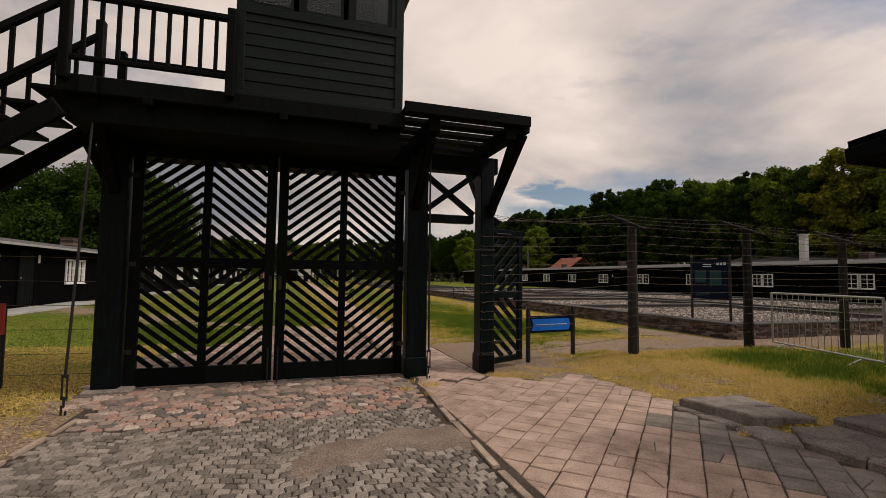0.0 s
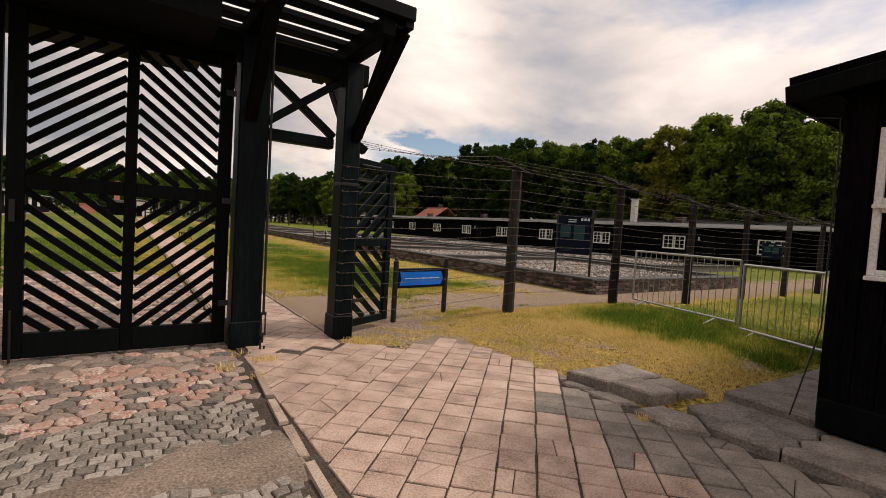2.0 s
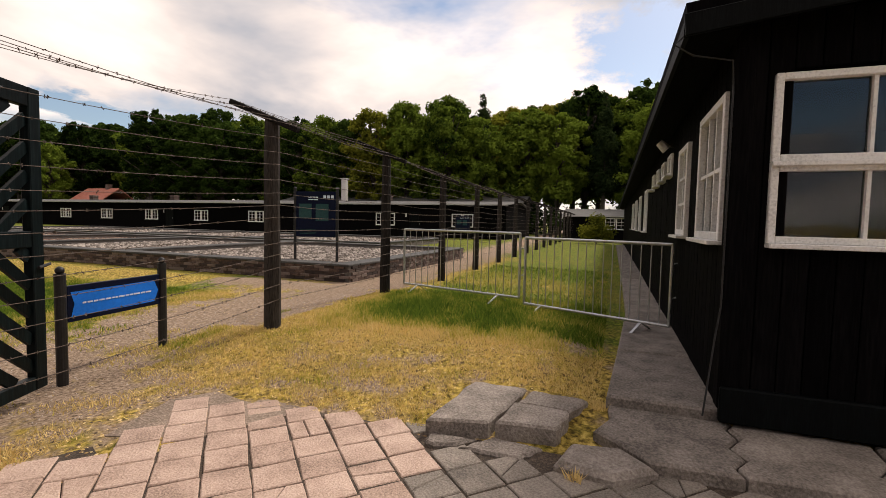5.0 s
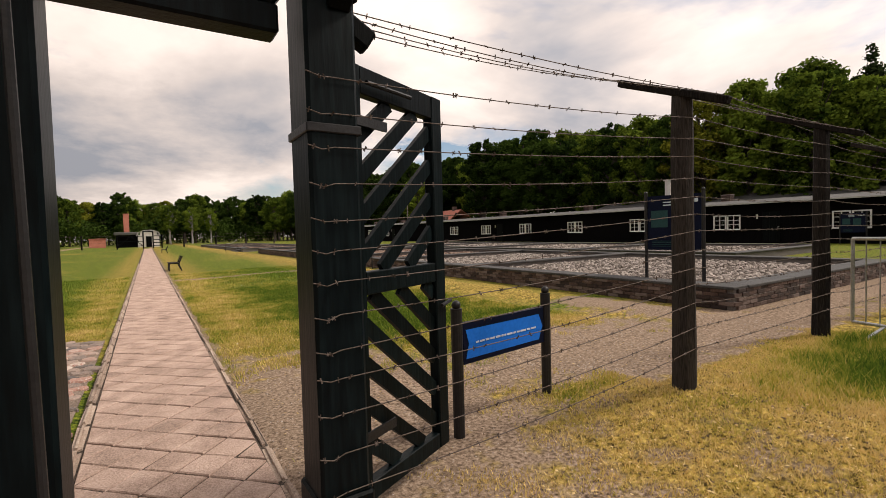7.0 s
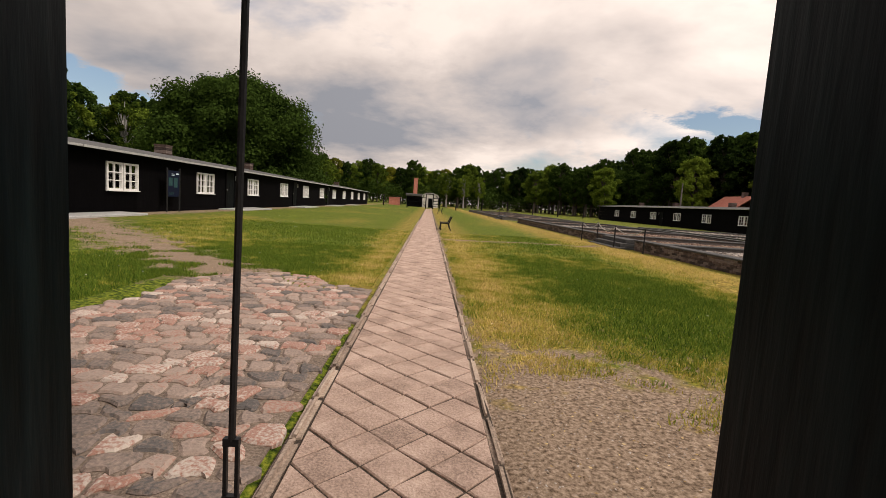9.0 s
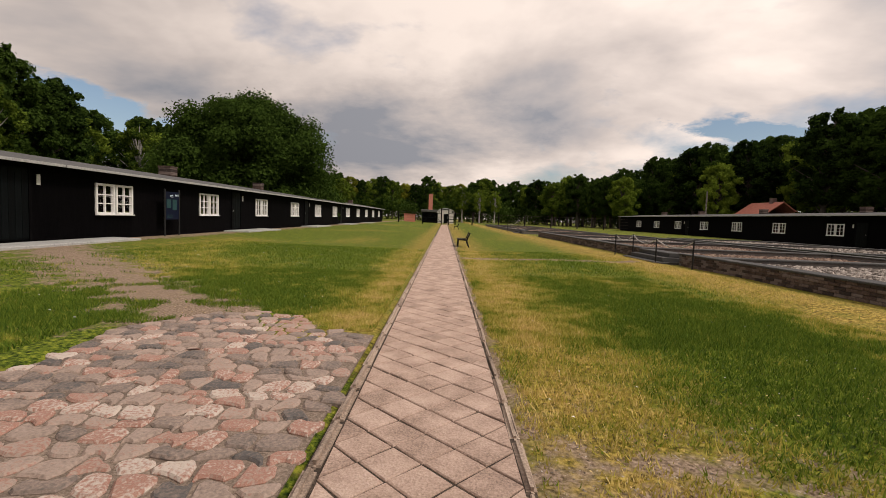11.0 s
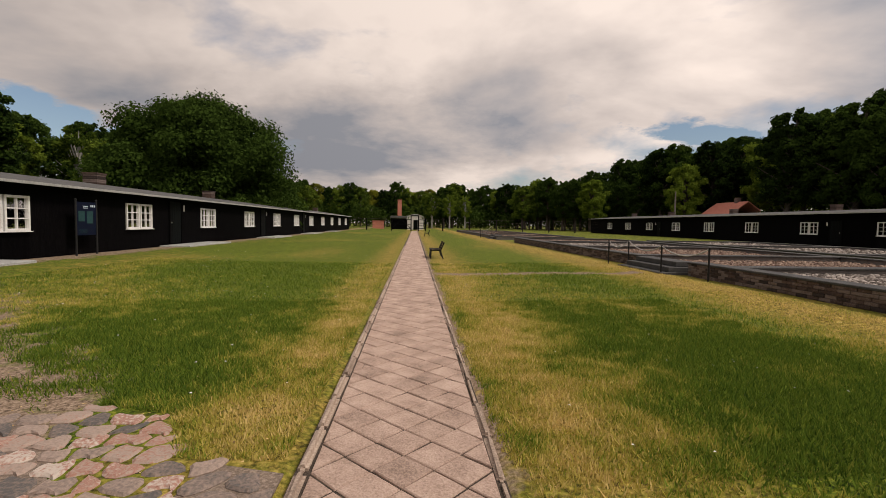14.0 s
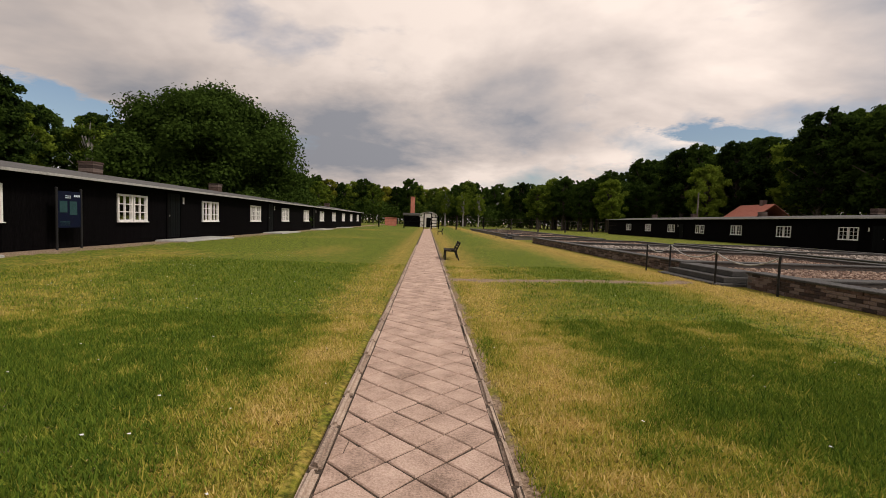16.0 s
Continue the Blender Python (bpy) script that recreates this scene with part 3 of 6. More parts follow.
for x0, x1 in ((-1.92, -1.63), (2.06, 2.375), (3.25, 3.48)):
    timber("post", ((x0 + x1) / 2, GY, 0.0), ((x0 + x1) / 2, GY, 3.45), x1 - x0, 0.28, tower, "green", 0.015)
for x0, x1 in ((2.045, 2.39), (3.235, 3.495)):   # plinth boards at the post feet
    timber("post_foot", ((x0 + x1) / 2, GY, 0.0), ((x0 + x1) / 2, GY, 0.30), x1 - x0, 0.315, tower, "green")
part("base_block", box(B(), -2.0, -1.46, GY - 0.24, GY + 0.24, -0.05, 0.07), "concrete", tower, "concrete pad", 0.02)
part("iron_band", box(B(), 3.24, 3.49, GY - 0.15, GY + 0.15, 1.93, 1.97), "iron", tower, "", 0.004)
# beams over the gates
timber("lintel", (-2.1, GY, 3.32), (3.55, GY, 3.32), 0.26, 0.26, tower)
timber("wicket_lintel", (2.31, GY + 0.06, 2.44), (3.18, GY + 0.06, 2.44), 0.14, 0.13, tower, "green")
timber("cross_brace", (2.31, GY - 0.02, 2.52), (3.18, GY - 0.02, 3.17), 0.09, 0.09, tower, "green")
timber("cross_brace", (3.18, GY + 0.03, 2.52), (2.31, GY + 0.03, 3.17), 0.09, 0.09, tower, "green")
timber("wire_arm", (3.36, GY + 0.0, 2.55), (3.60, GY - 0.02, 2.40), 0.10, 0.10, tower)
# deck joists and knee braces
for x in (-1.77, 2.18, 3.31):
    timber("joist", (x, 6.68, 3.56), (x, 8.95, 3.56), 0.16, 0.2, tower)
    for s in (-1, 1):
        timber("knee_brace", (x + (0.12 if x > 3 else 0), GY + s * 0.1, 2.55), (x + (0.12 if x > 3 else 0), GY + s * 0.95, 3.5), 0.12, 0.13, tower)
timber("knee_brace", (-1.78, GY, 2.5), (-2.2, GY, 3.3), 0.12, 0.12, tower)
timber("side_brace", (3.4, GY - 0.1, 2.5), (3.52, GY - 1.05, 3.58), 0.11, 0.12, tower)
part("deck", box(B(), -2.05, 1.78, 6.80, 8.88, 3.48, 3.62), "tar", tower, "", 0.01)
part("deck_skirt", box(B(), -2.02, 1.74, 6.86, 8.8, 3.2, 3.48), "tar", tower, "dark boarded underside")
timber("deck_edge", (-2.08, 6.77, 3.58), (1.78, 6.77, 3.58), 0.05, 0.2, tower)
for x in (-1.2, 0.25, 1.36):
    timber("joist_end", (x, 6.70, 3.45), (x, 6.9, 3.45), 0.10, 0.10, tower)
# slatted roof over the wicket
for y in (6.72, 7.1, 7.5, 7.9, 8.3, 8.7, 9.02):
    timber("roof_slat", (1.74, y, 3.70), (3.58, y, 3.70), 0.19, 0.07, tower, bevel=0.008)
timber("roof_edge", (1.74, 6.62, 3.73), (3.58, 6.62, 3.73), 0.045, 0.15, tower)
timber("roof_edge", (3.52, 6.62, 3.63), (3.52, 9.1, 3.63), 0.10, 0.12, tower)
# cabin
CX0, CX1, CY0, CY1 = -0.32, 1.74, 6.80, 8.7
cabin = part("cabin", box(B(), CX0 + 0.05, CX1 - 0.05, CY0 + 0.09, CY1 - 0.05, 3.62, 4.85), "tarh", tower, "boarded lookout cabin")
z = 3.72
while z < 4.72:
    part("lap_board", beam(B(), (CX0 + 0.06, CY0 + 0.02, z + 0.075), (CX1 - 0.06, CY0 + 0.02, z + 0.075), 0.026, 0.142, up=(0, 0.07, 1)), "tarh", cabin)
    part("lap_board", beam(B(), (CX1 - 0.02, CY0 + 0.06, z + 0.075), (CX1 - 0.02, CY1 - 0.06, z + 0.075), 0.028, 0.158, up=(0.13, 0, 1)), "tarh", cabin)
    z += 0.15
for x in (CX0 + 0.045, CX1 - 0.045):
    part("corner_board", box(B(), x - 0.055, x + 0.055, CY0 - 0.01, CY0 + 0.1, 3.64, 6.4), "tarh", cabin, "", 0.006)
part("band", box(B(), CX0, CX1, CY0 - 0.012, CY0 + 0.07, 4.72, 4.84), "tarh", cabin, "", 0.008)
part("drip_board", box(B(), CX0, CX1, CY0 - 0.02, CY0 + 0.06, 3.63, 3.735), "tarh", cabin, "", 0.008)
part("cabin_wall", box(B(), CX0 + 0.06, CX1 - 0.06, CY1 - 0.12, CY1 - 0.04, 4.85, 6.4), "tarh", tower)
part("cabin_side", box(B(), CX0 + 0.02, CX0 + 0.08, CY0 + 0.1, CY1 - 0.04, 4.85, 6.4), "tarh", tower)
part("cabin_side", box(B(), CX1 - 0.08, CX1 - 0.02, CY0 + 0.1, CY1 - 0.04, 4.85, 6.4), "tarh", tower)
part("cabin_head", box(B(), CX0 + 0.05, CX1 - 0.05, CY0, CY0 + 0.08, 5.75, 6.4), "tarh", tower)
part("cabin_roof", box(B(), CX0 - 0.5, CX1 + 0.5, CY0 - 0.5, CY1 + 0.5, 6.4, 6.55), "felt", tower, "", 0.02)
for x0, x1 in ((-0.14, 0.30), (0.48, 0.92), (1.10, 1.55)):
    win = part("cabin_window", box(B(), x0 - 0.09, x0 - 0.03, CY0, CY0 + 0.08, 4.84, 5.75), "tarh", tower)
    for a in ((x0 - 0.03, x0 + 0.012, 4.84, 5.75), (x1 - 0.012, x1 + 0.03, 4.84, 5.75), (x0 + 0.012, x1 - 0.012, 4.84, 4.89), (x0 + 0.012, x1 - 0.012, 5.7, 5.75)):
        part("sash_bar", box(B(), a[0], a[1], CY0 + 0.015, CY0 + 0.06, a[2], a[3]), "tarh", win)
    part("pane", box(B(), x0 + 0.012, x1 - 0.012, CY0 + 0.034, CY0 + 0.038, 4.89, 5.7), "glass", win)
part("cabin_jamb", box(B(), 1.58, CX1 - 0.1, CY0, CY0 + 0.08, 4.84, 5.75), "tarh", tower)
# railing of the deck
for x in (-2.0, -0.36):
    timber("rail_post", (x, 6.72, 3.6), (x, 6.72, 4.68), 0.1, 0.1, tower)
timber("hand_rail", (-2.0, 6.72, 4.56), (-0.36, 6.72, 4.56), 0.09, 0.07, tower)
timber("foot_rail", (-2.0, 6.72, 3.85), (-0.36, 6.72, 3.85), 0.05, 0.06, tower)
for i in range(1, 10):
    x = -2.0 + 1.64 * i / 10
    timber("baluster", (x, 6.72, 3.83), (x, 6.72, 4.54), 0.04, 0.035, tower, bevel=0)
for x in (-2.0, -0.36):
    timber("rail_post", (x, 8.4, 3.6), (x, 8.4, 4.68), 0.1, 0.1, tower)
timber("rail_post", (-2.0, 7.62, 3.6), (-2.0, 7.62, 4.72), 0.1, 0.1, tower)
timber("hand_rail", (-2.0, 8.4, 4.56), (-0.36, 8.4, 4.56), 0.09, 0.07, tower)
# stair down from the deck
RISE, RUN = 0.185, 0.235
for k in range(18):
    x, zt = -2.15 - RUN * k, 3.5 - RISE * k
    part("tread", box(B(), x - 0.15, x + 0.15, 6.72, 7.62, zt - 0.03, zt + 0.015), "tar", tower, "", 0.006)
for y in (6.74, 7.6):
    timber("stringer", (-2.02, y, 3.3), (-2.02 - RUN * 18.0, y, 3.3 - RISE * 18.0), 0.06, 0.22, tower)
    timber("stair_rail", (-2.0, y, 4.52), (-2.0 - RUN * 17, y, 4.52 - RISE * 17), 0.07, 0.08, tower)
    timber("stair_foot_rail", (-2.0, y, 3.95), (-2.0 - RUN * 17, y, 3.95 - RISE * 17), 0.05, 0.07, tower)
    for k in range(1, 17):
        x = -2.0 - RUN * k
        timber("baluster", (x, y, 3.95 - RISE * k), (x, y, 4.5 - RISE * k), 0.04, 0.035, tower, bevel=0)
    timber("newel_post", (-2.0 - RUN * 17, y, 0.05), (-2.0 - RUN * 17, y, 4.62 - RISE * 17), 0.1, 0.1, tower)


def tie_rod(x, y, x1, y1, z1):
    root = thing("tie_rod", (x, y, 0), "black iron tie rod with turnbuckle anchored in the ground", "tie rod", "tie rods of the tower")
    bm = rod(B(), (x, y, 0.42), (x1, y1, z1), 0.014)
    part("rod", bm, "iron", root)
    bm = B()
    for s in (-1, 1):
        box(bm, x + s * 0.022 - 0.007, x + s * 0.022 + 0.007, y - 0.008, y + 0.008, 0.18, 0.42)
    box(bm, x - 0.03, x + 0.03, y - 0.012, y + 0.012, 0.40, 0.43)
    box(bm, x - 0.03, x + 0.03, y - 0.012, y + 0.012, 0.17, 0.20)
    part("turnbuckle", bm, "iron", root)
    bm = B()
    rod(bm, (x, y, 0.18), (x, y, 0.09), 0.012)
    rod(bm, (x - 0.02, y, 0.11), (x - 0.02, y, -0.05), 0.011)
    rod(bm, (x + 0.02, y, 0.05), (x + 0.02, y, -0.05), 0.011)
    part("hook", bm, "iron", root)


tie_rod(2.36, 7.48, 2.33, 7.42, 3.66)
tie_rod(-1.84, 6.78, -1.76, 6.9, 3.5)
tie_rod(2.14, 9.0, 2.17, 9.0, 3.66)


def clipped(cx, cz, slope, x0, x1, z0, z1):
    """The stretch of a sloping line inside a panel."""
    pts = []
    for x in (x0, x1):
        zz = cz + slope * (x - cx)
        if z0 <= zz <= z1:
            pts.append((x, zz))
    for zz in (z0, z1):
        x = cx + (zz - cz) / slope
        if x0 < x < x1:
            pts.append((x, zz))
    pts.sort()
    return (pts[0], pts[-1]) if len(pts) >= 2 and pts[-1][0] - pts[0][0] > 0.03 else None


def chevrons(root, panels, pitch, width, y, mat):
    for x0, x1, z0, z1, slope in panels:
        c = z0 - abs(slope) * (x1 - x0)
        while c < z1 + abs(slope) * (x1 - x0):
            seg = clipped(x0 if slope > 0 else x1, c, slope, x0, x1, z0, z1)
            if seg:
                (xa, za), (xb, zb) = seg
                part("slat", beam(B(), (xa, y, za), (xb, y, zb), 0.028, width), mat, root)
            c += pitch


def gate_leaf(x0, x1, hinge_left):
    root = thing("gate_leaf", ((x0 + x1) / 2, GY + 0.02, 0.06), "closed tall timber gate leaf with chevron slats, painted black-green", "gate", "main gate leaves")
    y0, y1, zb, zt = GY - 0.02, GY + 0.06, 0.05, 3.19
    xm = (x0 + x1) / 2
    for a, c in ((x0, x0 + 0.13), (x1 - 0.13, x1), (xm - 0.05, xm + 0.05)):
        part("stile", box(B(), a, c, y0, y1, zb, zt), "tar", root, "", 0.006)
    for a, c in ((zb, 0.28), (1.60, 1.735), (3.06, zt)):
        for xa, xb in ((x0 + 0.13, xm - 0.05), (xm + 0.05, x1 - 0.13)):
            part("rail", box(B(), xa, xb, y0 + 0.005, y1 - 0.005, a, c), "tar", root, "", 0.005)
    l, r = (x0 + 0.13, xm - 0.05), (xm + 0.05, x1 - 0.13)
    s = 0.80
    chevrons(root, [(*l, 1.735, 3.06, s), (*r, 1.735, 3.06, -s), (*l, 0.28, 1.60, -s), (*r, 0.28, 1.60, s)], 0.146, 0.060, GY + 0.02, "tar")
    for zz in (0.5, 1.63, 2.8):
        xx = x0 + 0.03 if hinge_left else x1 - 0.03
        part("hinge", box(B(), xx - 0.05, xx + 0.05, y0 - 0.014, y0, zz - 0.03, zz + 0.03), "iron", root)
    xx = x1 - 0.05 if hinge_left else x0 + 0.05
    part("drop_bolt", rod(B(), (xx, y0 - 0.02, 0.0), (xx, y0 - 0.02, 0.5), 0.011), "iron", root)
    part("latch", box(B(), xx - 0.02, xx + 0.02, y0 - 0.03, y0, 1.30, 1.50), "iron", root)


gate_leaf(-1.61, 0.165, True)
gate_leaf(0.195, 2.02, False)


def wicket():
    """The open footgate, built flat along x and then swung about its hinge."""
    root = thing("wicket_gate", (3.47, GY + 0.05, 0.0), "open footgate leaf with slanted slats, painted black-green", "gate")
    ox, oy = 3.47, GY + 0.05
    w, zb, zt = 0.88, 0.10, 2.33
    y0, y1 = oy - 0.035, oy + 0.035
    for a, c in ((0.0, 0.11), (w - 0.11, w)):
        part("stile", box(B(), ox + a, ox + c, y0, y1, zb, zt), "green", root, "", 0.006)
    for a, c in ((zb, 0.20), (1.17, 1.29), (2.19, zt)):
        part("rail", box(B(), ox + 0.11, ox + w - 0.11, y0 + 0.004, y1 - 0.004, a, c), "green", root, "", 0.005)
    chevrons(root, [(ox + 0.11, ox + w - 0.11, 1.29, 2.19, 0.82), (ox + 0.11, ox + w - 0.11, 0.20, 1.17, -0.82)], 0.205, 0.078, oy, "green")
    for zz in (0.45, 2.05):
        part("hinge", box(B(), ox - 0.03, ox + 0.3, y0 - 0.012, y0, zz - 0.025, zz + 0.025), "iron", root)
    part("latch_bar", rod(B(), (ox + 0.78, y0 - 0.03, 1.02), (ox + 0.89, y0 - 0.03, 1.04), 0.012), "iron", root, "black iron bolt")
    part("slide_bolt", rod(B(), (ox + 0.12, y0 - 0.03, 2.24), (ox + 0.5, y0 - 0.03, 2.25), 0.012), "iron", root)
    root.rotation_euler = (0, 0, radians(26))


wicket()


# ---- fence ----
def wire_curve(name, runs, radius, label, parent=None):
    cu = bpy.data.curves.new(name, "CURVE")
    cu.dimensions, cu.bevel_depth, cu.bevel_resolution = "3D", radius, 1
    for pts in runs:
        s = cu.splines.new("POLY")
        s.points.add(len(pts) - 1)
        for p, q in zip(s.points, pts):
            p.co = (*q, 1)
    cu.materials.append(M["rust"])
    ob = new(name, cu)
    ob.parent = parent
    return ob


def sagging(p, q, sag, n=9):
    p, q = Vector(p), Vector(q)
    return [tuple(p.lerp(q, i / n) - Vector((0, 0, 4 * sag * (i / n) * (1 - i / n)))) for i in range(n + 1)]


def barbs(run, rnd, pitch=0.13):
    out = []
    for a, c in zip(run, run[1:]):
        a, c = Vector(a), Vector(c)
        k = max(1, int((c - a).length / pitch))
        for i in range(k):
            p = a.lerp(c, (i + rnd.random()) / k)
            for _ in range(2):
                d = Vector((rnd.uniform(-0.4, 0.4), rnd.uniform(-1, 1), rnd.uniform(-1, 1))).normalized() * 0.013
                out.append([tuple(p - d), tuple(p + d)])
    return out


FENCE_X = [6.23 + 2.75 * i for i in range(18)]
FY = 7.73


def fence_post(x, tall):
    z0 = ground_z(x, FY)
    root = thing("fence_post", (x, FY, z0 - 0.05), "rough weathered dark timber fence post with slanted arm", "fence post", "barbed wire fence posts")
    bm = B()
    rnd = random.Random(int(x * 10))
    rings = 7
    rr = 0.095 if x < 7 else 0.09
    for k in range(rings):
        zz = z0 - 0.05 + tall * k / (rings - 1)
        off = [rnd.uniform(-0.006, 0.006) for _ in range(8)]
        ring = [bm.verts.new((x + math.cos(a * math.pi / 4) * (rr - 0.02 * k / rings + off[a]), FY + math.sin(a * math.pi / 4) * (rr - 0.02 * k / rings + off[a]), zz)) for a in range(8)]
        if k:
            for a in range(8):
                bm.faces.new((last[a], last[(a + 1) % 8], ring[(a + 1) % 8], ring[a]))
        last = ring
    bm.faces.new(last)
    part("shaft", bm, "post", root)
    top = z0 + tall - 0.05
    part("arm", beam(B(), (x - 0.02, FY - 0.36, top - 0.13), (x - 0.08, FY + 0.5, top + 0.22), 0.07, 0.06), "post", root, "grey bare timber arm", 0.008)


for x in FENCE_X:
    fence_post(x, 2.36)

WZ = [2.17, 2.01, 1.86, 1.70, 1.55, 1.41, 1.27, 1.12, 0.97, 0.85, 0.69, 0.5, 0.33]


def wires():
    rnd = random.Random(11)
    stations = [(3.36, GY - 0.15)] + [(x, FY - 0.10) for x in FENCE_X]
    for k, zz in enumerate(WZ):
        run = []
        for i, ((xa, ya), (xb, yb)) in enumerate(zip(stations, stations[1:])):
            za = zz if i == 0 else zz * 0.97 + 0.2
            zb = zz * 0.97 + 0.2
            run += sagging((xa, ya, za + rnd.uniform(-0.01, 0.01)), (xb, yb, zb + rnd.uniform(-0.01, 0.01)), rnd.uniform(0.01, 0.035))[0 if i == 0 else 1:]
        head = [(3.24, GY - 0.16, zz + 0.01), (3.3, GY - 0.165, zz - 0.008)]
        ob = wire_curve("barbed_wire", [head + run] + barbs((head + run)[:34], rnd), 0.0028, "")
        tagged(ob, "rusty barbed wire strung between fence posts", "barbed wire", "fence wires")
    for k in range(4):
        f = k / 3
        run = []
        for i in range(len(FENCE_X)):
            xb = FENCE_X[i]
            top = ground_z(xb, FY) + 2.31
            pb = (xb - 0.03 - 0.05 * f, FY - 0.32 + 0.8 * f, top - 0.08 + 0.32 * f)
            pa = (3.5 + 0.03 * k, GY - 0.03, 2.53 - 0.03 * k) if i == 0 else last
            run += sagging(pa, pb, rnd.uniform(0.02, 0.05))
            last = pb
        tagged(wire_curve("barbed_wire", [run] + barbs(run[:24], rnd), 0.0028, ""), "rusty barbed wire on the slanted fence arms", "barbed wire", "fence wires")


wires()


# ---- blue pointer sign ----
def pointer_sign():
    root = thing("direction_sign", (4.97, 8.45, 0.1), "low blue direction sign between two black posts", "sign")
    a, c = Vector((4.5, 8.41, 0)), Vector((5.53, 8.555, 0))
    for p in (a, c):
        z0 = ground_z(p.x, p.y)
        part("post", rod(B(), (p.x, p.y, z0 - 0.1), (p.x, p.y, 0.93), 0.042, n=14), "iron", root, "", smooth=False)
        bm = B()
        bmesh.ops.create_uvsphere(bm, u_segments=12, v_segments=8, radius=0.034, matrix=Matrix.Translation((p.x, p.y, 0.955)))
        part("finial", bm, "iron", root, smooth=True)
    d = (c - a).normalized()
    n = Vector((d.y, -d.x, 0))
    panel = part("panel", beam(B(), a + d * 0.045 + Vector((0, 0, 0.665)), c - d * 0.045 + Vector((0, 0, 0.665)), 0.03, 0.31), "navy", root, "navy blue board", 0.004)
    # bright arrow band, notched at its tail
    bm = B()
    L = (c - a).length
    shape = [(0.07, 0.55), (0.10, 0.66), (0.07, 0.765), (L - 0.12, 0.765), (L - 0.07, 0.66), (L - 0.12, 0.55)]
    vs = [bm.verts.new(a + d * u + n * 0.019 + Vector((0, 0, v))) for u, v in shape]
    mid = [bm.verts.new(a + d * u + n * 0.019 + Vector((0, 0, 0.66))) for u in (0.10,)]
    bm.faces.new((vs[1], vs[2], vs[3], vs[4]))
    bm.faces.new((vs[0], vs[1], vs[4], vs[5]))
    bm.verts.remove(mid[0])
    part("arrow", bm, "blue", panel, "bright blue arrow band")
    bm = B()
    rnd = random.Random(3)
    u = 0.17
    while u < L - 0.22:
        w = rnd.uniform(0.02, 0.07)
        beam(bm, a + d * u + n * 0.0215 + Vector((0, 0, 0.66)), a + d * (u + w) + n * 0.0215 + Vector((0, 0, 0.66)), 0.002, 0.014)
        u += w + 0.012
    part("lettering", bm, "pale", panel, "small pale lettering bars")


pointer_sign()


# ---- crowd barriers ----
def crowd_barrier(p, q, label):
    p, q = Vector((*p, 0)), Vector((*q, 0))
    z0 = ground_z((p.x + q.x) / 2, (p.y + q.y) / 2) + 0.0
    root = thing("crowd_barrier", ((p.x + q.x) / 2, (p.y + q.y) / 2, z0), label, "barrier", "steel crowd barriers")
    up = lambda v, zz: Vector((v.x, v.y, z0 + zz))
    for zz in (0.13, 1.08):
        part("rail", rod(B(), up(p, zz), up(q, zz), 0.019, n=10), "steel", root)
    for v in (p, q):
        part("end_tube", rod(B(), up(v, 0.13), up(v, 1.08), 0.019, n=10), "steel", root)
    for i in range(1, 17):
        v = p.lerp(q, i / 17)
        part("bar", rod(B(), up(v, 0.13), up(v, 1.08), 0.0065, n=6), "steel", root)
    d = (q - p).normalized()
    n = Vector((-d.y, d.x, 0))
    for f in (0.14, 0.84):
        v = p.lerp(q, f)
        for s in (-1, 1):
            part("foot", beam(B(), up(v, 0.13), up(v + n * s * 0.26 + d * s * 0.05, -0.01), 0.035, 0.012), "steel", root)
    for zz in (0.45, 0.85):
        part("hook", rod(B(), up(q, zz), up(q + d * 0.05 + n * 0.03, zz + 0.02), 0.008, n=6), "steel", root)


crowd_barrier((9.42, 7.58), (8.80, 5.42), "galvanised steel crowd barrier on grass beside the fence")
crowd_barrier((8.68, 5.32), (7.9, 3.5), "galvanised steel crowd barrier reaching the dark hut")


